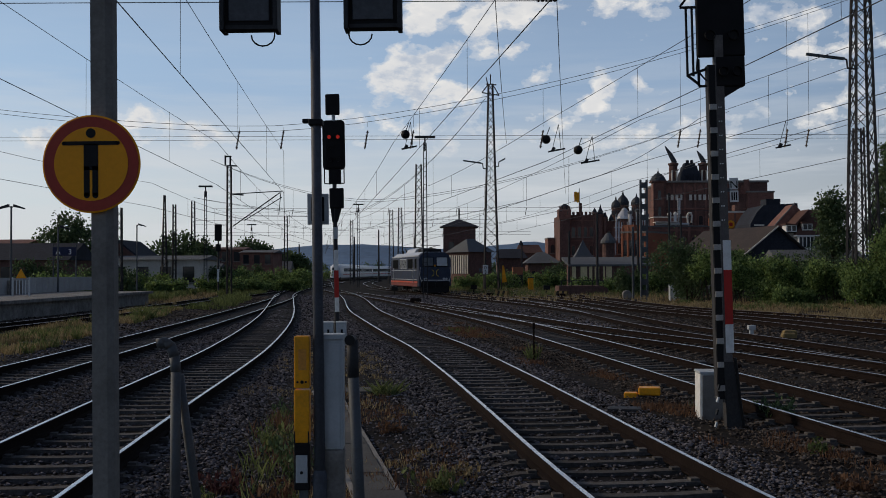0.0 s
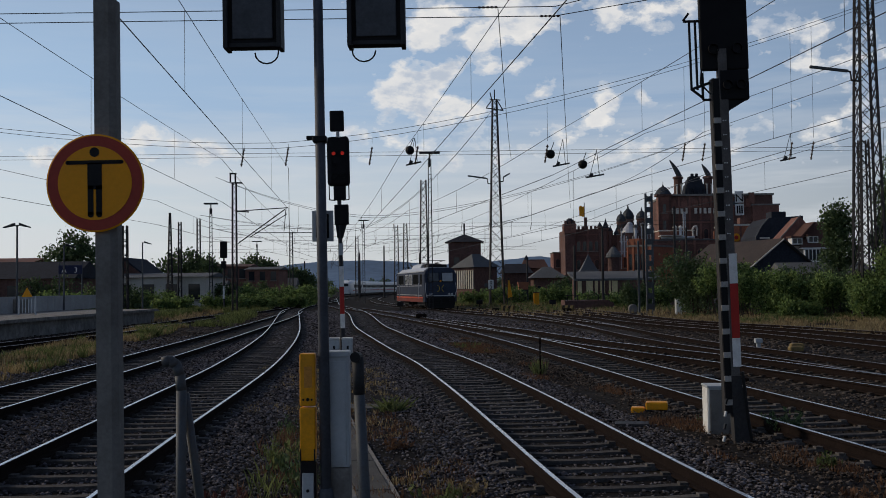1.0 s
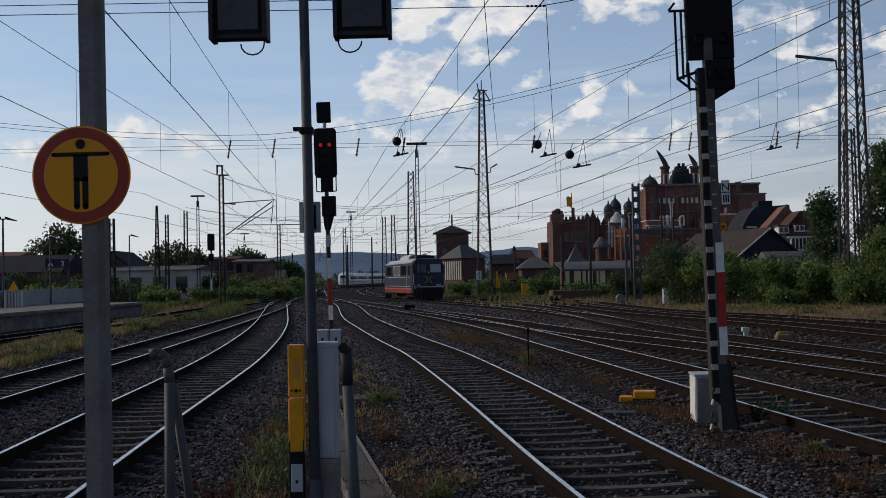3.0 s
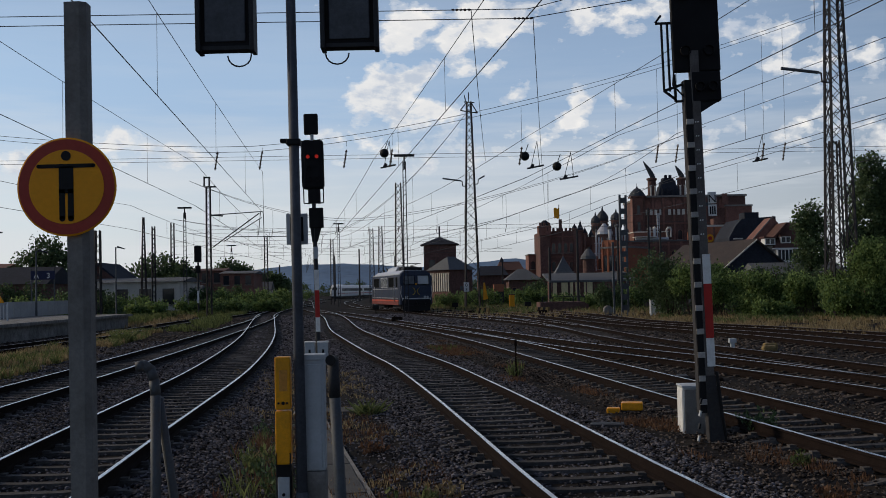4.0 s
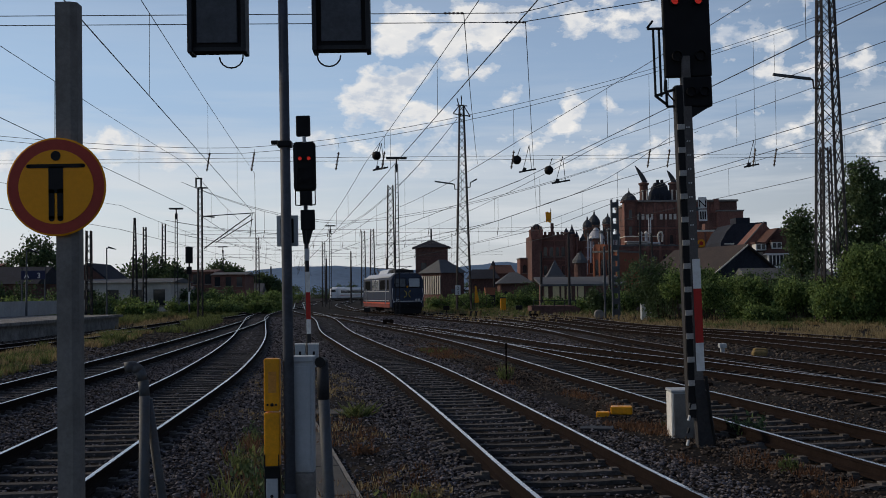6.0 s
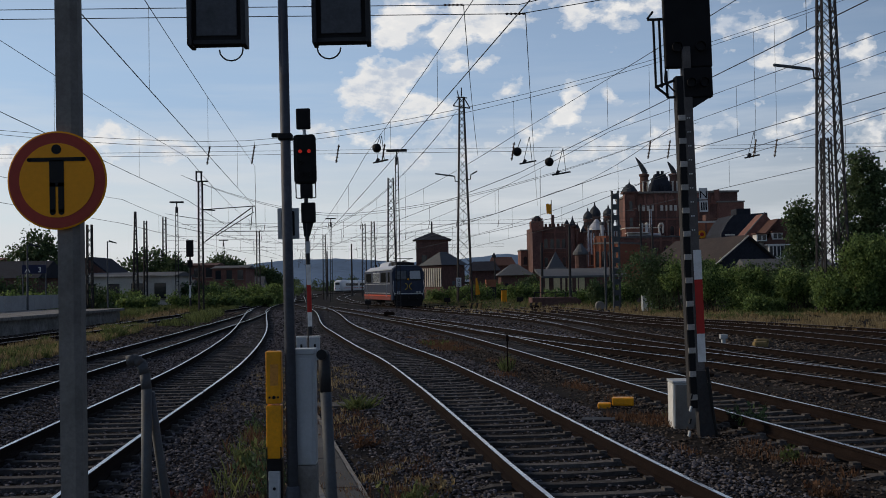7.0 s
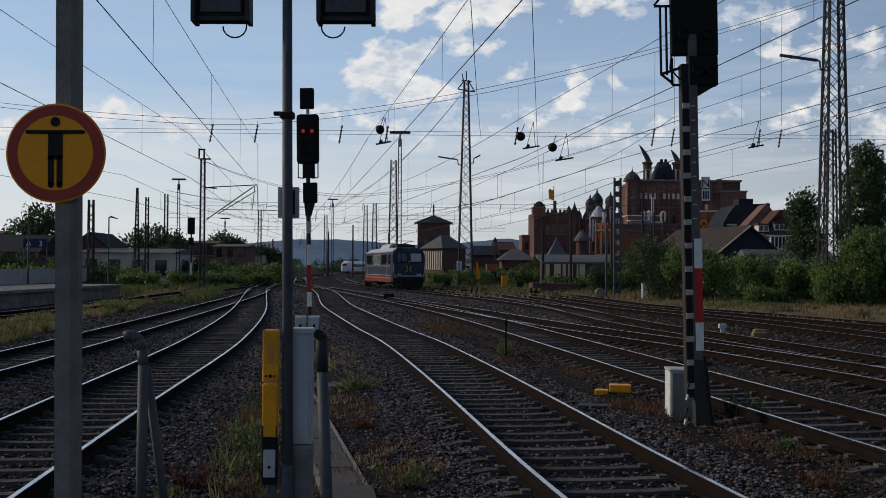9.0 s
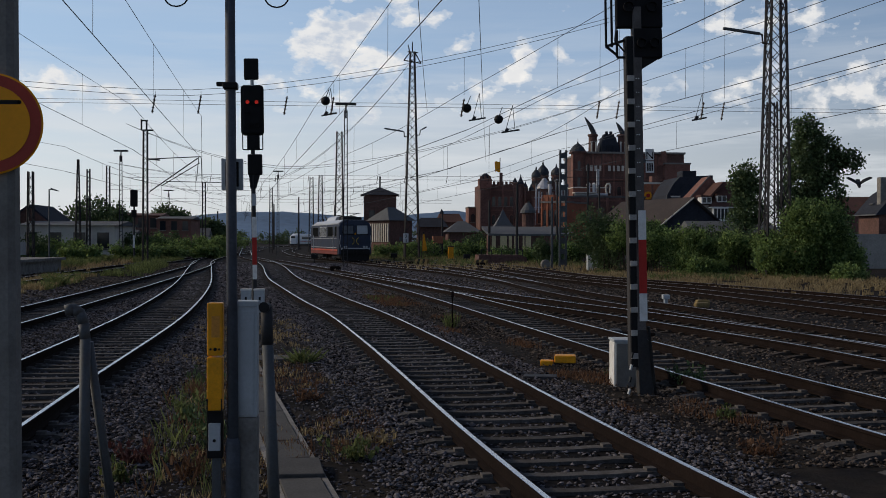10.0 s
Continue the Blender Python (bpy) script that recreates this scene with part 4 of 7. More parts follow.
TRAIN_WHITE = material("white_train_paint", (0.66, 0.67, 0.68), 0.35, 0, 0.06, 0.5, 6, 0.02)
PITCH = 26.2
TAIL_WAY = ((0.0, 255.0), (2.4, 278.5), (4.6, 303.0), (7.4, 330.0), (8.6, 336.5), (10.0, 342.0))      # seconds, metres along the line
first = coach(True)
second = coach(False)
COACHES.append((first, 0))
COACHES.append((second, 1))
for n in range(2, 6):
    COACHES.append((copy_thing(second, pose(0, 0, 0.15)), n))


def line_pose(line, dist):
    """The pose of a coach whose tail is dist metres along the line (1 m steps)."""
    def p(s):
        i = min(max(s, 0), len(line) - 2)
        k = int(i)
        a, b = Vector(line[k][:2]), Vector(line[k + 1][:2])
        return a + (b - a) * (s - k)
    a, b = p(dist + 3), p(dist + 22)
    d = (b - a).normalized()
    o = a - d * 3
    return pose(o.x, o.y, 0.26, 0, 0, math.degrees(math.atan2(-d.x, d.y)))


# ---- masts, lamps and overhead line ----
def lattice_mast(x, y, h, w0, w1, label, lamp_arm=None, top_iron=False, step=1.1, rz=0):
    t = thing("lattice_mast", x, y, -0.1, label, "mast", rz=rz, group="lattice masts")
    def at(s, q, z):
        w = (w0 + (w1 - w0) * z / h) / 2
        return Vector((s * w, q * w, z))
    for s in (-1, 1):
        for q in (-1, 1):
            part("leg", bar(BM(), at(s, q, 0), at(s, q, h), 0.05 + 0.05 * w0), LATTICE, t)
    bm = BM()
    z, flip = 0.3, 1
    while z < h - 0.3:
        z2 = min(h, z + 0.72 * step * (w0 + (w1 - w0) * z / h) / 1.0 + 0.25)
        for f in range(4):
            c = [(-1, -1), (1, -1), (1, 1), (-1, 1)]
            a, b = c[f], c[(f + 1) % 4]
            if w0 > 0.7:
                bar(bm, at(*a, z), at(*b, z2), 0.045 + 0.012 * w0, 0.03)
                bar(bm, at(*b, z), at(*a, z2), 0.045 + 0.012 * w0, 0.03)
            else:
                if flip > 0:
                    a, b = b, a
                bar(bm, at(*a, z), at(*b, z2), 0.05, 0.03)
        flip = -flip
        z = z2
    part("lacing", bm, LATTICE, t)
    if lamp_arm:
        for s, zz, reach in lamp_arm:
            bm = BM()
            tube(bm, [(s * 0.3, 0, zz - 0.6), (s * 0.8, 0, zz - 0.55), (s * 0.85, 0, zz - 0.05), (s * 1.0, 0, zz)], 0.05, 6)
            a = part("lamp_arm", bm, LATTICE, t)
            bm = BM()
            bar(bm, (s * 1.0, 0, zz), (s * (1.0 + reach), 0, zz + 0.28), 0.20, 0.14)
            part("lamp_head", bm, GALV, t, "long grey lamp head")
    if top_iron:
        bm = BM()
        for a, b in (((-0.9, 0, h - 0.9), (0.9, 0, h - 1.2)), ((-0.5, 0, h), (0.6, 0, h - 0.1)), ((0, 0, h), (0, 0, h + 1.0)), ((-0.3, 0, h), (-0.45, 0, h + 0.7)), ((-0.9, 0, h - 0.9), (-0.2, 0, h)), ((0.9, 0, h - 1.2), (0.2, 0, h))):
            bar(bm, a, b, 0.10)
        part("top_iron", bm, LATTICE, t)
    return t


def t_lamp(x, y, h, w, label="tall lattice lamp pole with a flat cross-shaped head"):
    t = thing("yard_lamp", x, y, -0.1, label, "lamp", group="yard lamps")
    bm = BM()
    for s in (-1, 1):
        bar(bm, (s * 0.16, 0, 0), (s * 0.10, 0, h), 0.07)
    for i in range(int(h / 0.5)):
        bar(bm, (-0.15, 0, i * 0.5), (0.15, 0, i * 0.5 + (0.25 if i % 2 else -0.0)), 0.04)
    part("pole", bm, LATTICE, t)
    part("stem", rod(BM(), (0, 0, h - 0.6), (0, 0, h + 0.5), 0.06), LATTICE, t)
    part("lamp_head", box(BM(), 0, 0, h + 0.4, w, 0.4, 0.16, 0.03), DARK_STEEL, t)


def plain_pole(x, y, h, r, label, mat=None):
    t = thing("line_pole", x, y, -0.1, label, "pole", group="line poles")
    part("pole", rod(BM(), (0, 0, 0), (0, 0, h), r, r * 0.7, 8), mat or LATTICE, t)
    part("cap", rod(BM(), (0, 0, h), (0, 0, h + 0.06), r * 0.8, n=8), LATTICE, t)
    return t


MASTS = [
    (5.04, 115, 21.9, 1.55, 0.42, "tall lattice headspan mast with lamp arms", [(-1, 13.6, 1.9), (1, 13.8, 0.5)], True),
    (24.42, 64, 24.5, 1.5, 0.55, "tall lattice headspan mast rising from the bushes", [(-1, 14.6, 2.2)], False),
    (-2.4, 110, 13.0, 0.9, 0.5, "lattice mast behind the locomotive", None, False),
    (-19.4, 100, 12.0, 0.42, 0.34, "slim lattice mast with a cantilever", None, False),
    (-23.5, 80, 7.0, 0.4, 0.32, "slim lattice mast beside the platform", None, False),
    (-34.0, 150, 12.0, 0.5, 0.4, "far slim lattice mast", None, False),
    (-8.9, 190, 13.0, 0.9, 0.5, "far lattice mast on the yard", None, False),
    (-5.8, 150, 11.0, 0.8, 0.4, "far lattice mast on the yard", None, False),
    (24.9, 65.8, 10.8, 0.7, 0.45, "shorter lattice mast beside the tall one", None, False),
    (27.5, 36, 17.0, 1.2, 0.6, "lattice headspan mast beside the goods tracks", None, False),
    (-24.0, 36, 12.0, 1.0, 0.5, "lattice headspan mast behind the platform", None, False),
    (-14.5, 175, 10.5, 0.5, 0.4, "far slim lattice mast", None, False),
    (-27.8, 110, 10.0, 0.55, 0.12, "tapering two-legged lattice mast", None, False),
    (-27.3, 112, 9.2, 0.34, 0.26, "slim lattice mast with a switch box on top", None, False),
    (-22.8, 160, 10.5, 0.5, 0.4, "far slim lattice mast", None, False),
]
for x, y, h, w0, w1, lab, arm, top in MASTS:
    lattice_mast(x, y, h, w0, w1, lab, arm, top)
for x, y, h, w in ((-1.36, 85, 12.2, 1.6), (-23.7, 110, 10.4, 1.35), (-11.5, 150, 11.0, 1.4), (-38, 120, 8.6, 1.4), (-33.0, 190, 10, 1.6)):
    t_lamp(x, y, h, w)
for x, y, h, r in ((-13.4, 230, 11, 0.2), (-24, 210, 8.5, 0.2), (12.6, 110, 6.2, 0.16), (14.0, 100, 7.4, 0.14), (18.6, 105, 8.0, 0.14), (22.6, 110, 10, 0.14), (24.2, 112, 8.0, 0.14), (9.3, 130, 5.4, 0.12), (-18.5, 230, 9.5, 0.2), (-30, 230, 8, 0.2), (-6.5, 250, 10, 0.2)):
    plain_pole(x, y, h, r, "slim steel line pole")


def twin_pole():
    t = thing("channel_mast", 14.6, 80, -0.1, "mast of two dark steel channels with round holes", "mast")
    for s in (-1, 1):
        part("channel", box(BM(), s * 0.22, 0, 0, 0.12, 0.3, 8.9), GALV, t)
    for i in range(11):
        part("batten", box(BM(), 0, -0.1, 0.5 + i * 0.78, 0.34, 0.03, 0.4), GALV, t)
    part("side_channel", box(BM(), -0.75, 0.3, 0, 0.14, 0.2, 5.5), GALV, t)


twin_pole()


def platform_lamp(x, y, z, h, double):
    t = thing("platform_lamp", x, y, z, "grey platform lamp post with flat shade", "lamp", group="platform lamps")
    part("post", rod(BM(), (0, 0, 0), (0, 0, h), 0.07, 0.05, 10), GALV, t)
    for s in ((-1, 1) if double else (1,)):
        bm = BM()
        tube(bm, [(0, 0, h - 0.1), (s * 0.25, 0, h + 0.06)], 0.03, 6)
        part("arm", bm, GALV, t)
        part("shade", prism(BM(), [(s * 0.15, h + 0.10), (s * 0.75, h - 0.12), (s * 0.72, h - 0.17), (s * 0.15, h - 0.05)], -0.14, 0.14), DARK_STEEL, t)


platform_lamp(-24.3, 62, 0.95, 5.0, True)
platform_lamp(-25.0, 90, 0.0, 6.1, False)
platform_lamp(-24.8, 71, 0.95, 4.2, False)


def wire(bm, a, b, sag=0.0, r=0.012, n=12):
    a, b = Vector(a), Vector(b)
    pts = [a + (b - a) * (i / n) - Vector((0, 0, sag * 4 * (i / n) * (1 - i / n))) for i in range(n + 1)] if sag else [a, b]
    for p, q in zip(pts, pts[1:]):
        rod(bm, p, q, r, n=5, caps=False)
    return bm


def overhead(supports, label, top=1.25):
    """Contact wire, sagging messenger wire and droppers through supports given as (sideways, ahead, height)."""
    t = thing("overhead_line", 0, 0, 0, label, "overhead line", group="overhead lines", kind="structure")
    cw, mw = BM(), BM()
    for a, b in zip(supports, supports[1:]):
        a, b = Vector(a), Vector(b)
        rad = 0.0085 + 0.00009 * max(a.y, 0)
        wire(cw, a, b, 0, rad)
        wire(mw, a + Vector((0, 0, top)), b + Vector((0, 0, top)), top * 0.2, rad * 0.85)
        n = max(3, round((b.y - a.y) / 9.5))
        for k in range(1, n):
            f = k / n
            p = a.lerp(b, f)
            part("dropper", wire(BM(), p, p + Vector((0, 0, top - top * 0.2 * 4 * f * (1 - f))), 0, rad * 0.55), WIRE, t)
    part("contact_wire", cw, WIRE, t)
    part("messenger_wire", mw, WIRE, t)


def line_at(key, ys, side=0.25, z=5.75):
    """Support points over a track, zigzagging to both sides."""
    line = LINES[key]
    return [(float(np.interp(yy, line[:, 1], line[:, 0])) + side * (1 if i % 2 else -1), yy, z) for i, yy in enumerate(ys)]


overhead([(6.33, -25.9, 5.75), (-1.83, 41.3, 5.75)] + line_at("A", (92, 150, 215)), "overhead contact line above the main track", 1.3)
overhead([(10.3, -24, 5.75), (3.4, 35.5, 5.75)] + line_at("B", (70, 100)), "overhead contact line above the siding", 1.3)
overhead([(15.9, -18, 5.75), (6.5, 36.2, 5.75)] + line_at("C", (96, 160)), "overhead contact line above the locomotive's track", 1.4)
overhead([(14.6, -15, 5.75), (8.4, 36, 5.75), (7.75, 60, 5.75)] + line_at("D", (110, 160)), "overhead contact line above the rusty siding", 1.4)
overhead([(-0.68, -29.7, 5.75), (-7.15, 49.5, 5.75)] + line_at("F", (100, 160, 215)), "overhead contact line above the curved track", 1.85)
overhead([(-6.3, -22, 5.75), (-9.22, 45, 5.75)] + line_at("G", (94,)), "overhead contact line above the joining track", 1.75)
overhead(line_at("H", (22, 60, 100, 138)), "overhead contact line above the platform track", 1.3)
overhead(line_at("E", (15, 60, 115, 180)), "overhead contact line above the goods track", 1.3)


def insulator(parent, a, b, r=0.042):
    """A ribbed rod insulator between two points."""
    bm = BM()
    a, b = Vector(a), Vector(b)
    rod(bm, a, b, r * 0.5, n=6)
    for i in range(5):
        p = a.lerp(b, (i + 0.5) / 5)
        d = (b - a).normalized() * 0.03
        rod(bm, p - d * 0.5, p + d * 0.5, r, n=8)
    part("insulator", bm, CERAMIC, parent)


def headspan(y, xl, xr, zl, zr, zmin, xmin, cross, hang, label, r=0.008):
    """Two sagging carrying ropes, level cross-span wires and hangers with insulators."""
    t = thing("headspan", 0, 0, 0, label, "headspan", group="headspans", kind="structure")
    def rope(x, dz):
        if x > xmin:
            return zmin + dz + (zr - zmin - dz) * ((x - xmin) / (xr - xmin)) ** 1.55
        return zmin + dz + (zl - zmin - dz) * ((xmin - x) / (xmin - xl)) ** 1.7
    for dz in (0.0, -0.18):
        bm = BM()
        xs = np.linspace(xl, xr, 40)
        for a, b in zip(xs, xs[1:]):
            rod(bm, (a, y, rope(a, dz)), (b, y, rope(b, dz)), r, n=5, caps=False)
        part("carrying_rope", bm, WIRE, t)
    for z in cross:
        part("cross_span_wire", wire(BM(), (xl, y, z), (xr, y, z), 0.0, r * 0.8), WIRE, t)
    for x in hang:
        z0 = rope(x, -0.18)
        zc = min(cross)
        part("hanger", wire(BM(), (x, y, zc + 0.42), (x, y, z0), 0, r * 0.7), WIRE, t)
        insulator(t, (x - 0.10, y, zc - 0.30), (x, y, zc + 0.30))
    return t


headspan(36, -24, 27.5, 9.0, 16.8, 6.95, -6.0, (6.62, 6.5), (-6.65, -5.2, -2.45, -0.95, 3.3, 7.8, 8.45, 11.3, 12.0), "headspan of thin ropes with insulators across the tracks")
headspan(92, -19.4, 24, 11.6, 15.5, 8.2, -6.0, (7.5, 7.2), (-12.5, -10.5, -7.2, -4.5, -2.0, 1.2, 3.5, 7.0, 10.5), "far headspan of thin ropes with insulators", 0.016)
headspan(115, -26, 5.04, 10.0, 21.0, 8.3, -10.0, (7.6, 7.2), (-16, -13, -10.5, -7.5, -4, -1), "far headspan of thin ropes hung from the lattice mast", 0.018)
headspan(150, -34, 12, 11.0, 12.0, 8.0, -14.0, (7.6, 7.2), (-27, -22, -16, -12, -8, -4, 0, 5), "distant headspan of thin ropes", 0.02)


def registrations():
    for x, z, w in ((-1.1, 6.2, 0.5), (3.75, 6.1, 0.55), (4.85, 5.72, 0.6), (11.2, 6.2, 0.5)):
        t = thing("registration_arm", x, 36.15, z, "dark registration fitting on the headspan", "fitting", group="registration fittings")
        bm = BM()
        bar(bm, (-w / 2, 0, 0), (w / 2, 0, 0.10), 0.05)
        bar(bm, (-w / 4, 0, 0.02), (-w / 4 + 0.06, 0, 0.14), 0.10)
        part("arm", bm, DARK_STEEL, t)
        part("strand", rod(BM(), (w / 4, 0, 0.1), (0.05, -0.14, 0.88), 0.010, n=5), WIRE, t)
        part("second_strand", rod(BM(), (-w / 4, 0, 0.1), (0.05, -0.14, 0.88), 0.010, n=5), WIRE, t)


registrations()


def near_cross_span():
    t = thing("cross_span", 0, 0, 0, "pair of thin cross-span wires close to the platform end", "cross span", group="headspans", kind="structure")
    for z, dz in ((5.87, 0.35), (6.0, 0.75)):
        bm = BM()
        wire(bm, (-16, 15, z - 0.02), (1.5, 15, z), 0, 0.006)
        wire(bm, (1.5, 15, z), (26, 15, z + dz * 5), -0.6, 0.006)
        part("cross_span_wire", bm, WIRE, t)
    for x, z in ((0.6, 6.0), (1.45, 5.87)):
        insulator(t, (x - 0.16, 15, z), (x + 0.12, 15, z), 0.016)
    part("feeder_wire", wire(BM(), (0.72, 15, 6.0), (2.1, 36, 6.35), 0.25, 0.006), WIRE, t)
    part("feeder_wire", wire(BM(), (1.57, 15, 5.87), (6.7, 60, 6.4), 0.3, 0.006), WIRE, t)


near_cross_span()


def mast_top_box():
    t = thing("switch_gear", -19.4, 100, 11.9, "small dark switch frame on the mast's top", "switch gear")
    bm = BM()
    box(bm, -0.35, 0, 0.0, 0.12, 0.2, 0.9)
    box(bm, 0.1, 0, 0.0, 0.12, 0.2, 0.75)
    box(bm, -0.1, 0, 0.75, 0.6, 0.2, 0.12)
    box(bm, 0.25, 0, -0.1, 0.9, 0.2, 0.12)
    part("frame", bm, BLACK, t)
    part("side_arm", bar(BM(), (0.2, 0, -2.6), (1.3, 0, -2.7), 0.12), DARK_STEEL, t)


mast_top_box()


def ball_weights():
    for x, z in ((-1.22, 6.68), (3.4, 6.5), (4.45, 6.15)):
        t = thing("line_weight", x, 36.1, z - 0.5, "round dark weight hanging on the headspan", "weight", group="line weights")
        bm = BM()
        bmesh.ops.create_uvsphere(bm, u_segments=14, v_segments=8, radius=0.15, matrix=Matrix.Translation((0, 0, 0.5)))
        part("ball", bm, BLACK, t)
        part("hook", rod(BM(), (0, 0, 0.58), (0.12, 0, 0.9), 0.012, n=6), DARK_STEEL, t)


ball_weights()


def cantilever():
    t = thing("cantilever", -19.2, 100, 0, "tubular cantilever arm with registration tube", "cantilever")
    bm = BM()
    bar(bm, (0.2, 0, 6.4), (4.4, 0, 9.4), 0.09)
    bar(bm, (1.2, 0, 6.9), (4.6, 0, 9.0), 0.07)
    part("strut", bm, DARK_STEEL, t)
    part("top_tube", bar(BM(), (0.2, 0, 9.3), (4.7, 0, 9.55), 0.08), DARK_STEEL, t)
    part("drop_bracket", bar(BM(), (4.5, 0, 9.5), (4.3, 0, 7.4), 0.06), DARK_STEEL, t)
    part("registration_tube", bar(BM(), (1.6, 0, 7.3), (7.4, 0, 7.25), 0.07), DARK_STEEL, t)
    insulator(t, (0.0, 0, 9.3), (0.7, 0, 9.33))
    insulator(t, (0.1, 0, 6.3), (0.7, 0, 6.75))


cantilever()


# ---- platform on the left ----
def platform():
    bm = BM()
    prism(bm, [(-31, -0.1), (-19.5, -0.1), (-19.5, 0.78), (-19.2, 0.80), (-19.2, 0.95), (-31, 0.95)], 18, 73)
    solid("platform", bm, material("dark_platform_stone", (0.21, 0.205, 0.195), 0.9, 0, 0.35, 1.2, 12, 0.3, dirt=(0.05, 0.045, 0.04), dirt_amount=0.6), "weathered concrete station platform with an overhanging edge", "platform", "structure")
    bm = BM()
    for i in range(26):
        box(bm, -25.2, 58 + i * 1.05, 0.95, 0.12, 1.0, 0.95)
    t = solid("noise_wall", bm, material("pale_wall_panels", (0.36, 0.37, 0.37), 0.85, 0, 0.15, 0.6, 8, 0.1), "pale grey low panel wall along the platform", "wall")
    w = thing("warning_board", -22.2, 58, 0.95, "small yellow warning board on a red and white barrier", "sign")
    for s in (-1, 1):
        part("leg", box(BM(), s * 0.45, 0, 0, 0.07, 0.07, 1.0), CABINET_GREY, w)
    for i in range(6):
        part("slat", box(BM(), -0.4 + i * 0.16, 0, 0.1, 0.05, 0.03, 0.75), CABINET_GREY, w)
    part("board", prism(BM(), [(-0.28, 0.95), (0.28, 0.95), (0.0, 1.45)], -0.02, 0.02), YELLOW, w)
    solid("grit_bin", box(BM(), 0, 0, 0, 1.5, 0.9, 0.8, 0.05), CONCRETE, "grey concrete grit bin on the platform", "bin", m=pose(-25.3, 64, 0.95))


platform()


def platform_sign():
    t = thing("platform_sign", -30.2, 88, -0.1, "dark blue station sign with white letters on two posts", "sign")
    for s in (-1, 1):
        part("post", rod(BM(), (s * 0.9, 0, 0), (s * 0.9, 0, 4.6), 0.06, n=8), GALV, t)
    b = part("board", box(BM(), 0, -0.06, 3.65, 1.9, 0.08, 0.7, 0.02), material("dark_blue_sign", (0.015, 0.02, 0.06), 0.5), t)
    for text, x in (("A", -0.5), ("3", 0.45)):
        letter(text, b, x, -0.105, 3.76, 0.6).data.materials[0] = WHITE


platform_sign()


# ---- buildings ----
def window_grid(parent, wall, xs, zs, y, w, h, mat=None):
    for x in xs:
        for z in zs:
            f = part("window", box(BM(), x, y, z, w, 0.12, h), mat or GLASS_DARK, parent)
            part("sill", box(BM(), x, y - 0.06, z - 0.14, w + 0.2, 0.2, 0.12), CONCRETE, parent)


def masonry_window(parent, x, y, z, w, h, arched=True, surround=None):
    """A recessed-looking window: glass, brick surround, sill and a glazing bar."""
    top = [(x + w / 2, z + h), (x, z + h + w * 0.35), (x - w / 2, z + h)] if arched else [(x + w / 2, z + h), (x - w / 2, z + h)]
    o = 0.14
    rim = [(x + w / 2 + o, z + h + o * 0.6), (x, z + h + w * 0.35 + o), (x - w / 2 - o, z + h + o * 0.6)] if arched else [(x + w / 2 + o, z + h + o), (x - w / 2 - o, z + h + o)]
    f = part("window", prism(BM(), [(x - w / 2 - o, z), (x + w / 2 + o, z)] + rim, y - 0.05, y + 0.1), surround or BRICK, parent)
    part("pane", prism(BM(), [(x - w / 2, z + 0.05), (x + w / 2, z + 0.05)] + top, y - 0.062, y + 0.05), GLASS_DARK, f)
    part("sill", box(BM(), x, y - 0.06, z - 0.12, w + 0.4, 0.24, 0.12), CONCRETE, f)


def gable_house(name, x, y, w, d, h, ridge, wall, roof, label, rz=0.0, nwin=(3, 1), along_x=True, wmat=None):
    t = thing(name, x, y, -0.1, label, "building", rz=rz)
    wl = part("wall", box(BM(), 0, d / 2, 0, w, d, h), wall, t)
    if along_x:
        bm = BM()
        prism(bm, [(-0.4, h - 0.1), (d + 0.4, h - 0.1), (d / 2, ridge)], -w / 2 - 0.3, w / 2 + 0.3, Matrix.Rotation(radians(90), 4, "Z") @ Matrix.Scale(-1, 4, (0, 1, 0)))
        part("roof", bm, roof, t)
    else:
        part("roof", prism(BM(), [(-w / 2 - 0.4, h - 0.1), (w / 2 + 0.4, h - 0.1), (0, ridge)], -0.3, d + 0.3), roof, t)
        part("gable", prism(BM(), [(-w / 2, h), (w / 2, h), (0, ridge - 0.25)], -0.36, 0.2), wall, t)
    nx, nz = nwin
    window_grid(t, wl, [(-w / 2) + w * (i + 0.5) / nx for i in range(nx)], [h * (k + 0.35) / nz for k in range(nz)], 0.0, min(1.2, w / nx * 0.5), min(1.6, h / nz * 0.5), wmat)
    return t


def pyramid_tower(name, x, y, w, h, apex, wall, roof, label, nwin=(2, 1)):
    t = thing(name, x, y, -0.1, label, "building")
    part("wall", box(BM(), 0, w / 2, 0, w, w, h), wall, t)
    bm = BM()
    q = w / 2 + 0.5
    lathe(bm, [(q * 1.414, h), (0.15, apex)], 4, pose(0, w / 2, 0, 0, 0, 45))
    part("roof", bm, roof, t)
    part("finial", rod(BM(), (0, w / 2, apex), (0, w / 2, apex + 1.6), 0.12), DARK_STEEL, t)
    nx, nz = nwin
    window_grid(t, None, [(-w / 2) + w * (i + 0.5) / nx for i in range(nx)], [h * (0.62 + k * 0.2) for k in range(nz)], 0.0, 0.8, 1.1)
    return t


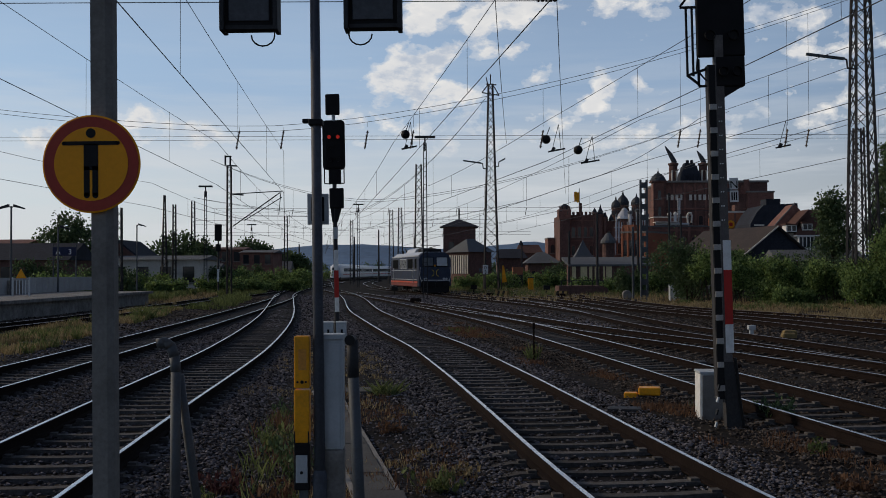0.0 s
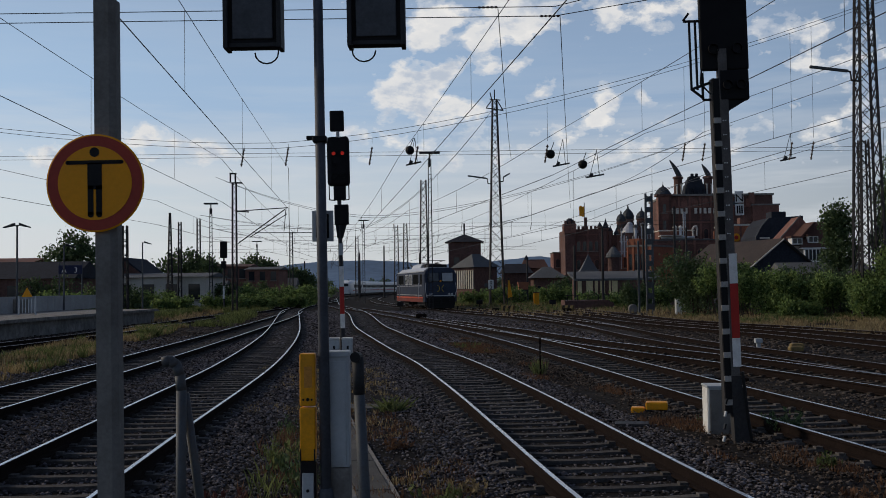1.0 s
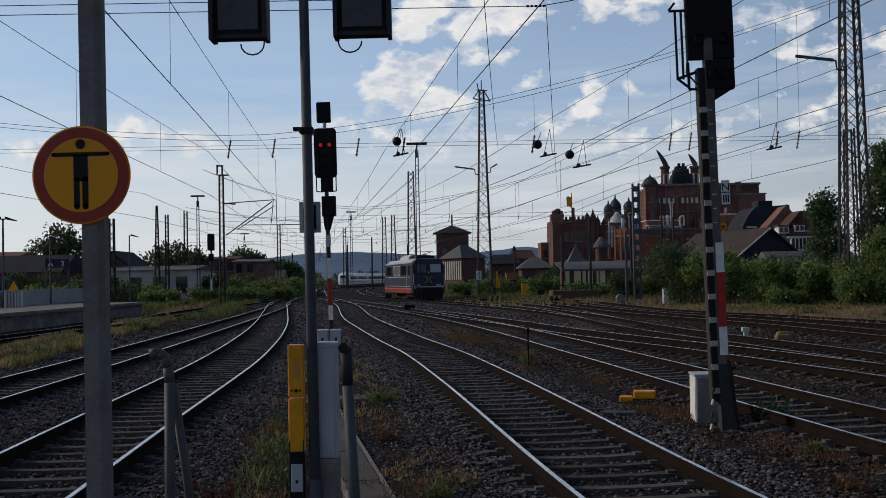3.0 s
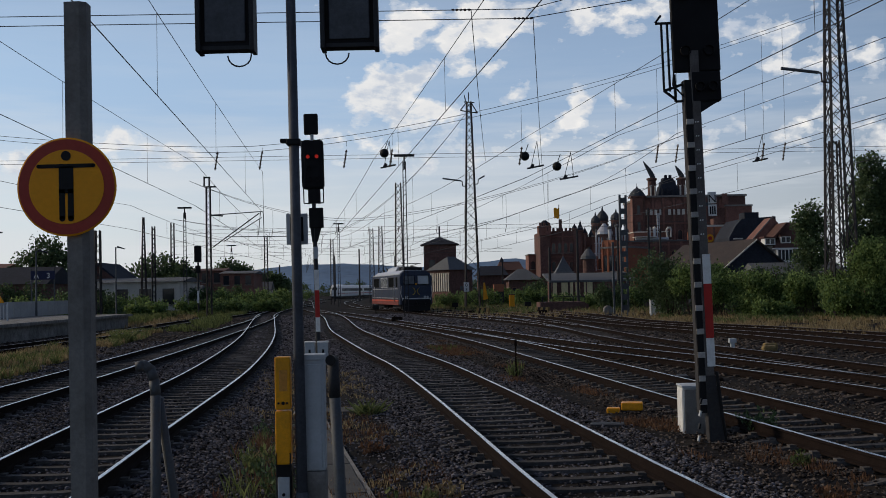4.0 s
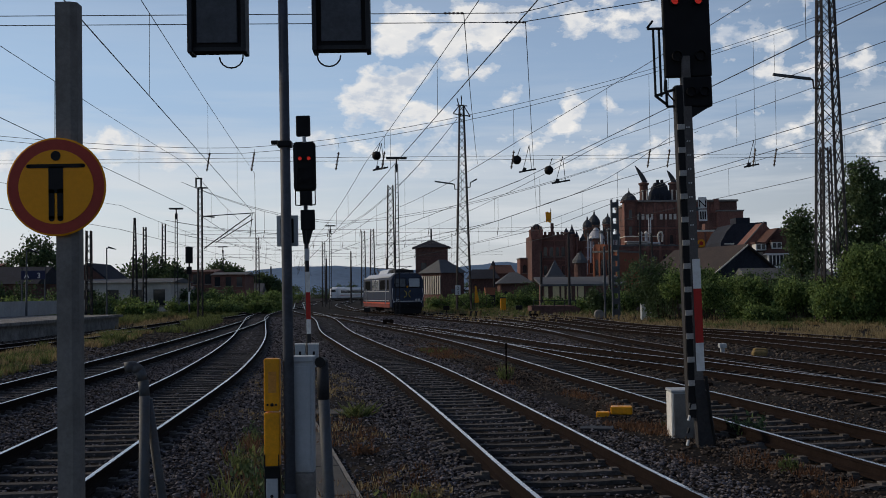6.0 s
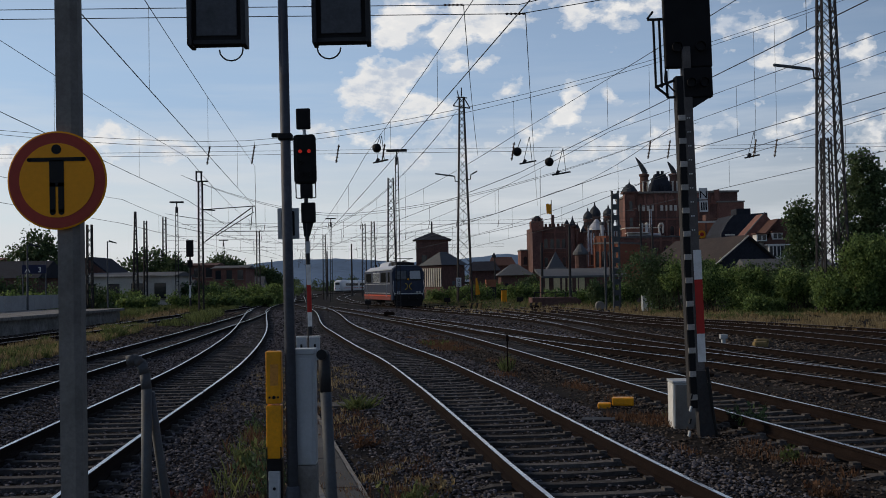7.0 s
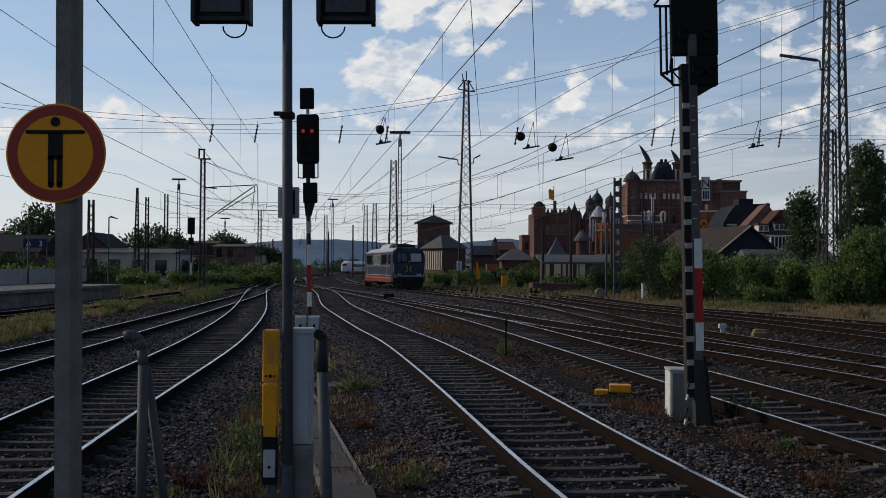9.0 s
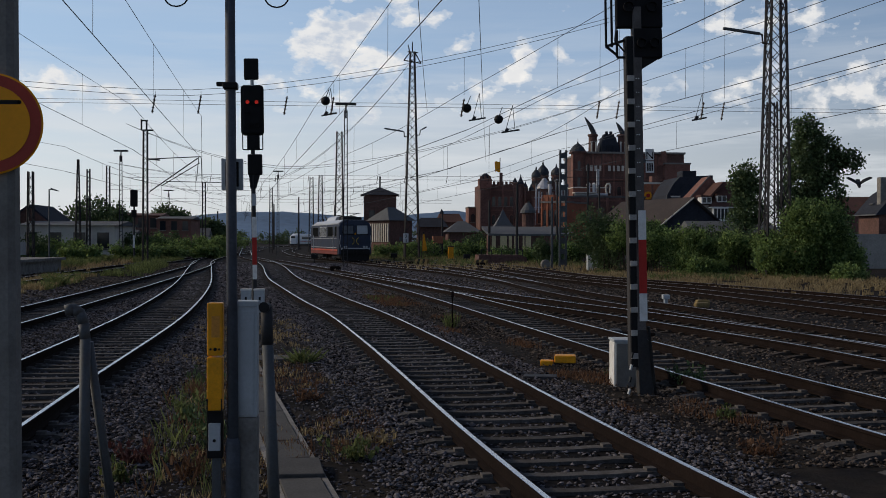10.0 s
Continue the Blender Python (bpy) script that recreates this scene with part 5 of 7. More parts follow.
pyramid_tower("water_tower", 2.4, 160, 4.7, 8.8, 10.0, BRICK_DARK, ROOF_DARK, "square dark brick tower with a flat pyramid roof")
def hip_roof(x0, x1, y0, y1, z, ridge, inset, mat, parent, label=""):
    """A hipped roof over a rectangle, its ridge along the longer middle line."""
    bm = BM()
    e = [bm.verts.new(v) for v in ((x0, y0, z), (x1, y0, z), (x1, y1, z), (x0, y1, z))]
    m = (y0 + y1) / 2
    a, b = bm.verts.new((x0 + inset, m, ridge)), bm.verts.new((x1 - inset, m, ridge))
    for f in ((e[0], e[1], b, a), (e[1], e[2], b), (e[2], e[3], a, b), (e[3], e[0], a), e[::-1]):
        bm.faces.new(f)
    return part("roof", bm, mat, parent, label)


def hipped_shed():
    t = thing("goods_shed", 3.5, 148, -0.1, "brick shed with pale pillars and a grey hipped roof", "building", rz=35)
    part("wall", box(BM(), 1.9, 2.3, 0, 3.8, 4.6, 4.95), BRICK_DARK, t)
    hip_roof(-0.4, 4.2, -0.4, 5.0, 4.9, 6.75, 1.7, ZINC, t, "grey hipped roof")
    for i in range(9):
        part("pillar", box(BM(), -0.03, 0.25 + i * 0.5, 2.0, 0.2, 0.2, 2.5), PLASTER, t, "pale pillar between dark openings")
    part("opening_band", box(BM(), -0.01, 2.3, 2.0, 0.06, 4.4, 2.4), BLACK, t)
    part("hatch", box(BM(), 1.9, -0.03, 2.2, 0.5, 0.08, 0.5), ZINC, t)


def yard_houses():
    t = thing("signal_box", 12.7, 140, -0.1, "small brick house with a grey hipped roof", "building")
    part("wall", box(BM(), 0, 2.5, 0, 3.8, 5, 3.4), BRICK_DARK, t)
    hip_roof(-2.4, 2.4, -0.6, 5.6, 3.3, 4.75, 1.9, ZINC, t, "grey hipped roof")
    for x in (-1.2, 0.0, 1.2):
        w = part("window", box(BM(), x, -0.03, 1.1, 0.6, 0.1, 1.3), BRICK, t)
        part("pane", box(BM(), x, -0.06, 1.2, 0.4, 0.08, 1.1), GLASS_DARK, w)
    t = thing("yard_house", 10.6, 170, -0.1, "low brick yard building with a long dark roof", "building")
    part("wall", box(BM(), 0, 3, 0, 4.2, 6, 4.4), BRICK_DARK, t)
    hip_roof(-2.5, 2.5, -0.5, 6.5, 4.3, 5.8, 0.8, ROOF_DARK, t)
    t = thing("yard_house", 13.6, 172, -0.1, "brick yard house with a gabled roof and a small lantern", "building")
    part("wall", box(BM(), 0, 3, 0, 3.6, 6, 5.2), BRICK, t)
    hip_roof(-2.1, 2.1, -0.4, 6.4, 5.1, 6.5, 0.5, ROOF_RED, t)
    part("lantern", lathe(BM(), [(0.3, 6.3), (0.32, 6.7), (0.05, 7.2)], 8, pose(-1.2, 3, 0)), ROOF_DARK, t)
    for x in (-1.1, 0.1, 1.2):
        masonry_window(t, x, -0.02, 2.9, 0.6, 1.3)
    t = thing("loading_ramp", 12.1, 95, -0.1, "dark stone loading ramp with a low rail", "ramp")
    part("body", prism(BM(), [(-2.1, 0), (2.1, 0), (2.1, 0.75), (1.6, 1.0), (-2.1, 1.0)], 0, 3.2), BRICK_DARK, t)
    for i in range(5):
        part("rail_post", box(BM(), -1.9 + i * 0.9, 0.1, 0.9, 0.07, 0.07, 0.55), LATTICE, t)
    part("rail", box(BM(), -0.1, 0.1, 1.42, 3.8, 0.06, 0.06), LATTICE, t)
    t = thing("concrete_drum", 14.2, 85, -0.05, "round pale concrete drum end lying in the grass", "drum")
    part("body", lathe(BM(), [(0.30, 0), (0.36, 0.04), (0.36, 0.5), (0.3, 0.54)], 18, pose(0, 0.5, 0.38, 90)), CONCRETE, t)
    t = thing("orange_skip", 8.5, 125, -0.1, "small orange container behind the weeds", "container")
    part("body", prism(BM(), [(-0.5, 1.9), (0.5, 1.9), (0.62, 2.75), (-0.62, 2.75)], 0, 1.4), BRICK_ORANGE, t)
    part("stand", box(BM(), 0, 0.7, 0, 0.9, 1.2, 1.9), DARK_STEEL, t)


def loading_shed():
    t = thing("loading_shed", 16.9, 110, -0.1, "low shed with a flat grey roof and pale yellow wall panels", "building")
    part("wall", box(BM(), 0, 2.45, 0, 8.0, 5, 2.85), BRICK_DARK, t)
    part("roof", prism(BM(), [(-0.25, 2.75), (-0.25, 2.95), (6.2, 3.75), (6.2, 3.5)], -4.4, 4.4, pose(0, 0, 0, 0, 0, 90) @ Matrix.Scale(-1, 4, (0, 1, 0))), ZINC, t, "grey lean-to roof")
    for x, w in ((-3.85, 0.4), (-2.9, 0.75), (-2.2, 0.35), (-1.55, 0.45), (-0.5, 0.85)):
        part("wall_panel", box(BM(), x, -0.12, 0.95, w, 0.08, 1.78), PLASTER_YELLOW, t, "pale yellow door panel")
    for i in range(6):
        part("post", box(BM(), -4.1 + i * 0.85, -0.18, 0, 0.1, 0.1, 2.75), BRICK_DARK, t)


loading_shed()
hipped_shed()
yard_houses()


def battlement(parent, x0, x1, y, z, n, mat):
    w = (x1 - x0) / n
    for i in range(n):
        part("merlon", box(BM(), x0 + w * (i + 0.5), y, z, w * 0.55, 0.4, 0.5), mat, parent)


def brewery_main_block():
    t = thing("brewery_main_block", 49.5, 200, -0.1, "massive red brick brewery block with roof towers and faded lettering", "building")
    part("wall", box(BM(), 0, 9, 0, 19.0, 18, 18.3), BRICK_DARK, t)
    part("cornice", box(BM(), 0, 8.9, 18.3, 19.4, 18.5, 0.35), CONCRETE, t, "grey coping")
    wing = part("side_wing", box(BM(), 8.0, 6, 0, 4.7, 14, 16.4), BRICK, t, "lower brick side wing")
    part("coping", box(BM(), 8.0, 6, 16.4, 5.0, 14.3, 0.28), CONCRETE, wing)
    part("parapet", box(BM(), 5.6, -0.2, 16.9, 0.9, 0.5, 1.9), BRICK, wing)
    for i in range(8):
        x = -8.5 + i * 1.95
        part("blind_arch", prism(BM(), [(x - 0.55, 16.45), (x + 0.55, 16.45), (x + 0.55, 17.3), (x + 0.3, 17.75), (x, 17.9), (x - 0.3, 17.75), (x - 0.55, 17.3)], -0.06, 0.1), BRICK, t)
        part("pier", box(BM(), x + 0.975, -0.05, 6.0, 0.34, 0.24, 12.2), BRICK, t)
    for i in range(11):
        if i != 4:
            part("faded_mark", box(BM(), -8.7 + i * 0.84, -0.22, 15.1, 0.5 if i % 3 else 0.34, 0.06, 1.0), PLASTER, t)
    for z in (6.4, 10.0, 13.4, 16.2):
        part("string_course", box(BM(), 0, -0.1, z, 19.05, 0.28, 0.24), BRICK, t)
    for k in range(2):
        for i in range(8):
            masonry_window(t, -8.5 + i * 1.95, -0.02, 7.0 + k * 3.6, 0.7, 1.5)
    tw = part("corner_tower", box(BM(), -10.3, 0.2, 0, 2.05, 2.3, 18.4), BRICK, t, "square brick corner tower")
    for s in (-1, 1):
        part("corner_pier", box(BM(), -10.3 + s * 0.98, -1.0, 8, 0.3, 0.3, 10.4), BRICK_DARK, tw)
    for k in range(3):
        masonry_window(tw, -10.3, -0.97, 9.2 + k * 3.0, 0.55, 1.5)
    part("eaves", box(BM(), -10.3, 0.2, 18.3, 2.8, 2.9, 0.3), BRICK_DARK, tw)
    part("tower_cap", lathe(BM(), [(1.55, 18.6), (1.5, 18.75), (1.15, 19.35), (0.65, 19.85), (0.22, 20.1), (0.06, 20.5), (0.03, 21.0)], 12, pose(-10.3, 0.2, 0)), ROOF_GREEN, t)
    # bell-shaped mansard between the two ornament plinths
    bm = BM()
    for zz, a, h in ((18.6, 1.95, 1.1), (19.7, 1.75, 1.0), (20.7, 1.4, 0.9), (21.6, 1.05, 0.6)):
        lathe(bm, [(a * 1.41, zz), (a * 1.25, zz + h)], 4, pose(-3.85, 4, 0, 0, 0, 45))
    part("roof_dome", bm, ROOF_DARK, t, "dark slate mansard turret")
    for x in (-4.3, -3.5):
        part("finial", box(BM(), x, 3.2, 22.1, 0.5, 0.5, 0.6, 0.05), ROOF_DARK, t)
    for i in range(4):
        part("rail_post", box(BM(), -5.2 + i * 0.9, 1.4, 18.6, 0.3, 0.3, 1.3), ROOF_DARK, t)
    for x in (-6.95, -1.45):
        p = part("ornament_plinth", lathe(BM(), [(0.95, 18.6), (0.95, 19.0), (0.8, 19.1), (0.78, 21.6), (0.98, 21.8), (0.98, 22.1), (0.6, 22.2)], 10, pose(x, 3, 0)), BRICK_DARK, t, "round brick plinth")
        for s in (-1, 1):
            part("column", lathe(BM(), [(0.22, 18.7), (0.16, 18.9), (0.15, 20.4), (0.24, 20.7)], 8, pose(x + s * 0.42, 2.05, 0)), PLASTER, p)
        k = 1 if x < -3 else 0.72
        bm = BM()
        for q in range(7):
            u = q / 6
            lathe(bm, [(0.50 - 0.30 * u ** 2, 0), (0.46 - 0.38 * u ** 2, 0.62 * k)], 7, pose(x + 0.35 * k - 1.55 * k * u ** 1.15, 3 - 0.2 * u, 22.1 + 2.65 * k * u, 0, -34, 0))
        part("roof_ornament", bm, ROOF_GREEN, t, "weathered wing-shaped roof ornament")


def boiler_house():
    b = thing("boiler_house", 39.2, 180, -0.1, "lower brick plant building with pipes on its roof", "building")
    part("wall", box(BM(), 0, 6, 0, 14.8, 12, 9.5), BRICK_DARK, b)
    part("roof_edge", box(BM(), 0, 6, 9.45, 15.1, 12.3, 0.22), ZINC, b)
    ter = part("roof_house", box(BM(), -1.4, 5, 9.5, 5.6, 5, 1.6), BRICK, b, "brick roof house")
    part("ledge", box(BM(), -1.4, 4.9, 11.1, 5.9, 5.4, 0.16), PLASTER, ter, "pale ledge")
    part("ledge", box(BM(), -2.6, 1.2, 10.2, 3.6, 2.6, 0.14), PLASTER, ter, "pale ledge")
    for x in (-1.9, -1.0):
        v = part("vent", rod(BM(), (x, 1, 9.6), (x, 1, 11.5), 0.26, n=10), SILVER, b, "pale roof vent")
        part("vent_cap", lathe(BM(), [(0.4, 11.5), (0.36, 11.75), (0.06, 12.0)], 10, pose(x, 1, 0)), PLASTER, v)
    for x in (-0.25, 0.05):
        part("riser", rod(BM(), (x, 2.2, 9.6), (x, 2.2, 14.3), 0.09, n=8), SILVER, b)
    part("swan_neck", tube(BM(), [(1.25, 1.2, 9.5), (1.0, 1.2, 11.3), (1.25, 1.2, 11.75), (1.65, 1.2, 11.8), (1.8, 1.2, 11.3), (1.7, 1.2, 10.2)], 0.15, 8), PLASTER, b, "pale bent exhaust pipe")
    part("duct", rod(BM(), (-4.3, 0.6, 9.95), (1.2, 0.6, 9.95), 0.2, n=8), SILVER, b)
    part("small_light", box(BM(), 4.6, -0.1, 9.6, 0.9, 0.3, 1.3, 0.03), BRICK_ORANGE, b)
    for i in range(7):
        masonry_window(b, -6.4 + i * 2.1, -0.02, 5.6, 0.95, 2.1, True, BRICK)
        part("pier", box(BM(), -7.35 + i * 2.1, -0.08, 0, 0.4, 0.3, 9.4), BRICK, b)
    part("band", box(BM(), 0, -0.08, 8.8, 14.85, 0.24, 0.3), BRICK, b)


def orange_hall():
    g = thing("orange_gable_hall", 29.75, 171.5, -0.1, "orange brick hall with tall arched windows lit by the sun", "building", rz=-36)
    part("wall", box(BM(), 0, 4, 0, 4.2, 8, 8.2), BRICK_ORANGE, g)
    part("cornice", box(BM(), 0, 3.95, 8.2, 4.5, 8.3, 0.28), CONCRETE, g)
    for i in range(5):
        part("pilaster", box(BM(), -1.95 + i * 0.975, -0.1, 0, 0.26, 0.3, 8.15), BRICK_ORANGE, g)
        part("pinnacle", lathe(BM(), [(0.17, 8.4), (0.19, 8.8), (0.03, 9.4)], 6, pose(-1.95 + i * 0.975, 0, 0)), BRICK_ORANGE, g)
    for i in range(4):
        masonry_window(g, -1.46 + i * 0.975, -0.02, 4.6, 0.5, 2.3, True, BRICK)
    part("attic", box(BM(), -0.9, 0.8, 8.4, 1.8, 1.6, 1.1), BRICK_ORANGE, g)


def domed_brewhouse():
    d = thing("domed_brewhouse", 32.3, 190, -0.1, "brick brewhouse crowned by dark onion domes and vent pipes", "building")
    part("wall", box(BM(), 0, 5, 0, 6.2, 10, 10.9), BRICK, d)
    part("coping", box(BM(), 0, 4.95, 10.9, 6.4, 10.2, 0.2), CONCRETE, d)
    for x, yy, z, r, top in ((-2.1, 2.0, 13.1, 0.78, 15.3), (-0.55, 4.0, 13.6, 1.0, 16.5), (1.5, 2.0, 13.6, 0.92, 15.8)):
        dr = part("drum", lathe(BM(), [(r * 0.95, 10.9), (r * 0.95, z), (r * 1.1, z + 0.05), (r * 1.1, z + 0.2)], 10, pose(x, yy, 0)), BRICK_DARK, d)
        h = top - z - 0.2
        part("dome", lathe(BM(), [(r, z + 0.2), (r * 1.08, z + 0.2 + h * 0.2), (r * 0.9, z + 0.2 + h * 0.42), (r * 0.5, z + 0.2 + h * 0.6), (r * 0.18, z + 0.2 + h * 0.72), (0.16, z + 0.2 + h * 0.8), (0.04, top)], 12, pose(x, yy, 0)), ROOF_GREEN, d, "dark green-grey onion dome")
        for k in range(5):
            a = math.pi * (1.1 + 0.2 * k)
            part("drum_window", box(BM(), x + math.cos(a) * r * 0.95, yy + math.sin(a) * r * 0.95, z - 1.1, 0.22, 0.22, 0.8), GLASS_DARK, dr)
    part("white_cone", lathe(BM(), [(1.5, 11.2), (1.45, 11.6), (0.6, 12.6), (0.25, 13.1)], 14, pose(-1.1, -0.9, 0)), SILVER, d, "pale conical tank roof")
    part("tank", lathe(BM(), [(1.35, 6.0), (1.35, 11.2)], 14, pose(-1.1, -0.9, 0)), BRICK_DARK, d)
    for x, z0, h, r in ((-0.4, 9.0, 12.1, 0.30), (0.85, 9.2, 12.4, 0.32), (-2.75, 7.5, 11.6, 0.14), (-2.3, 7.0, 10.8, 0.16), (-1.75, 5, 10.2, 0.12), (1.6, 9.0, 11.2, 0.2), (2.1, 8.4, 12.6, 0.10), (2.6, 8.8, 11.6, 0.16)):
        p = part("vent_pipe", rod(BM(), (x, -2.5, z0), (x, -2.5, h), r, n=10), SILVER, d)
        part("cowl", lathe(BM(), [(r * 1.4, h - 0.1), (r * 1.5, h + 0.25), (r * 0.2, h + 0.5)], 10, pose(x, -2.5, 0)), ZINC, p)
    for z in (7.9, 9.6):
        part("gallery", box(BM(), -0.3, -2.4, z, 5.6, 0.5, 0.1), SILVER, d, "pale service gallery")
    for i in range(6):
        part("gallery_post", rod(BM(), (-2.9 + i, -2.6, 5.0), (-2.9 + i, -2.6, 10.6), 0.06, n=6), SILVER, d)
    part("lean_to", box(BM(), 0, -1.2, 0, 6.0, 2.4, 9.2), BRICK, d)
    for i in range(4):
        masonry_window(d, -2.2 + i * 1.45, -2.4, 5.2, 0.6, 1.6, True, BRICK_ORANGE)


def turreted_wing():
    o = thing("turreted_wing", 24.1, 190, -0.1, "dark red brick wing with corner turrets and a battlement", "building")
    part("wall", box(BM(), 0, 6, 0, 7.4, 12, 12.0), BRICK_DARK, o)
    tw = part("corner_tower", box(BM(), -3.15, 0.1, 0, 1.7, 1.9, 11.5), BRICK_DARK, o, "square corner tower")
    part("corbel", prism(BM(), [(-4.1, 11.3), (-2.2, 11.3), (-2.05, 12.0), (-2.05, 12.9), (-4.25, 12.9), (-4.25, 12.0)], -1.15, 1.25), BRICK, tw)
    battlement(tw, -4.25, -2.05, -0.95, 12.9, 3, BRICK_DARK)
    part("cap", lathe(BM(), [(0.75, 12.9), (0.7, 13.5), (0.25, 13.9)], 8, pose(-3.0, 0.2, 0)), ROOF_DARK, tw)
    for x, w, h, top in ((3.1, 0.95, 11.7, 13.8), (2.1, 0.7, 12.0, 13.2), (3.9, 0.6, 11.2, 12.6)):
        tt = part("turret", lathe(BM(), [(w / 2, 6), (w / 2, h), (w / 2 + 0.18, h + 0.1), (w / 2 + 0.18, h + 0.4)], 10, pose(x, 0, 0)), BRICK_DARK, o)
        part("turret_cap", lathe(BM(), [(w / 2 + 0.15, h + 0.4), (w * 0.2, h + 0.4 + (top - h) * 0.5), (0.03, top)], 10, pose(x, 0, 0)), ROOF_DARK, tt)
    battlement(o, -1.9, 1.7, 0.1, 12.0, 5, BRICK_DARK)
    part("chimney", box(BM(), -0.15, 1.5, 12.0, 0.5, 0.5, 2.1), BRICK_DARK, o)
    for z in (4.4, 7.4, 10.9):
        part("string_course", box(BM(), 0, -0.06, z, 7.45, 0.2, 0.2), BRICK, o)
    for x in (-1.6, -0.55, 0.5, 1.5):
        for z in (5.0, 8.2):
            masonry_window(o, x, -0.02, z, 0.6, 1.5)
    for x in (-2.2, 0.0, 2.3):
        part("pier", box(BM(), x, -0.06, 0, 0.3, 0.26, 11.9), BRICK, o)
    ann = part("annex", box(BM(), 4.6, 3, 0, 2.0, 5, 10.9), BRICK_DARK, o, "narrow brick annex")
    for x in (4.1, 5.1):
        part("small_dome", lathe(BM(), [(0.45, 10.9), (0.48, 11.3), (0.25, 11.7), (0.04, 12.2)], 8, pose(x, 1, 0)), ROOF_GREEN, ann)
    masonry_window(ann, 4.6, 0.48, 7.4, 0.6, 1.6)
    f = thing("flag_pole", 23.95, 193, 11.8, "flag pole with a hanging yellow flag on the roof", "flag")
    part("pole", rod(BM(), (0, 0, 0), (0, 0, 4.9), 0.07), DARK_STEEL, f)
    bm = BM()
    prism(bm, [(-0.02, 2.5), (-0.3, 2.35), (-0.55, 2.6), (-0.85, 2.45), (-0.95, 4.2), (-0.6, 4.35), (-0.3, 4.15), (-0.02, 4.3)], -0.06, 0.06)
    part("flag", bm, YELLOW, f, "limp yellow flag")
    low = thing("low_annex", 20.2, 200, -0.1, "low brick annex with a flat roof", "building")
    part("wall", box(BM(), 0, 3, 0, 2.2, 6, 8.2), BRICK, low)
    part("coping", box(BM(), 0, 2.95, 8.2, 2.4, 6.2, 0.2), CONCRETE, low)
    masonry_window(low, -0.3, -0.02, 5.6, 0.7, 1.3)
    s = thing("slate_spire", 21.2, 165, -0.1, "low house with a steep grey slate spire roof", "building")
    part("wall", box(BM(), 0, 2, 0, 3.4, 3.4, 4.0), BRICK_DARK, s)
    part("roof", lathe(BM(), [(2.75, 3.8), (1.7, 4.7), (0.75, 5.9), (0.05, 7.0)], 4, pose(0, 2, 0, 0, 0, 45)), ZINC, s)
    masonry_window(s, 0, 0.28, 1.6, 0.8, 1.4)
    k = thing("kiosk_tower", 24.0, 160, -0.1, "small dark tower with a pale conical cap", "building")
    part("wall", lathe(BM(), [(0.85, 0), (0.85, 6.3)], 12), BRICK_DARK, k)
    part("roof", lathe(BM(), [(1.15, 6.3), (1.1, 6.7), (0.5, 7.5), (0.3, 7.8)], 12), ZINC, k)


def emblem_block():
    t = thing("brewery_annex", 49.1, 185, -0.1, "red brick annex carrying a round yellow emblem", "building")
    part("wall", box(BM(), 0, 4, 0, 4.6, 8, 12.0), BRICK_ORANGE, t)
    part("coping", box(BM(), 0, 4, 12.0, 4.9, 8.3, 0.3), PLASTER, t, "pale coping")
    part("attic", box(BM(), 1.2, 3, 12.3, 1.4, 2, 1.2), BRICK_DARK, t)
    part("emblem", lathe(BM(), [(0.68, 0), (0.68, 0.1)], 20, pose(-0.75, -0.05, 10.05, 90)), YELLOW, t, "round yellow emblem")
    part("emblem_core", lathe(BM(), [(0.34, 0), (0.34, 0.14)], 20, pose(-0.75, -0.05, 10.05, 90)), RED, t)
    for i in range(3):
        part("pier", box(BM(), -2.1 + i * 2.1, -0.06, 0, 0.3, 0.24, 11.9), BRICK, t)


brewery_main_block()
boiler_house()
orange_hall()
domed_brewhouse()
turreted_wing()
emblem_block()


def slate_house():
    t = thing("slate_house", 49.8, 166, -0.1, "tall house with a steep dark slate roof and flat attic", "building")
    part("wall", box(BM(), 0, 4, 0, 6.6, 8, 8.3), BRICK_DARK, t)
    part("roof", prism(BM(), [(-3.7, 8.2), (-3.55, 9.3), (-2.6, 11.0), (-1.6, 12.1), (3.6, 12.4), (3.8, 8.2)], -0.3, 8.2), ROOF_DARK, t)
    part("attic_box", box(BM(), 0.35, 2.5, 12.0, 2.2, 3, 1.15, 0.05), ROOF_DARK, t, "flat slate attic box")
    part("verge", tube(BM(), [(-3.6, -0.34, 8.3), (-3.55, -0.34, 9.3), (-2.6, -0.34, 11.0), (-1.6, -0.34, 12.1)], 0.09, 6), ZINC, t, "pale verge flashing")
    part("skylight", box(BM(), -2.2, -0.33, 9.0, 1.5, 0.06, 0.22), PLASTER, t)
    part("lower_attic", box(BM(), 2.2, -0.4, 9.9, 3.0, 0.4, 1.2, 0.05), ROOF_DARK, t)


slate_house()


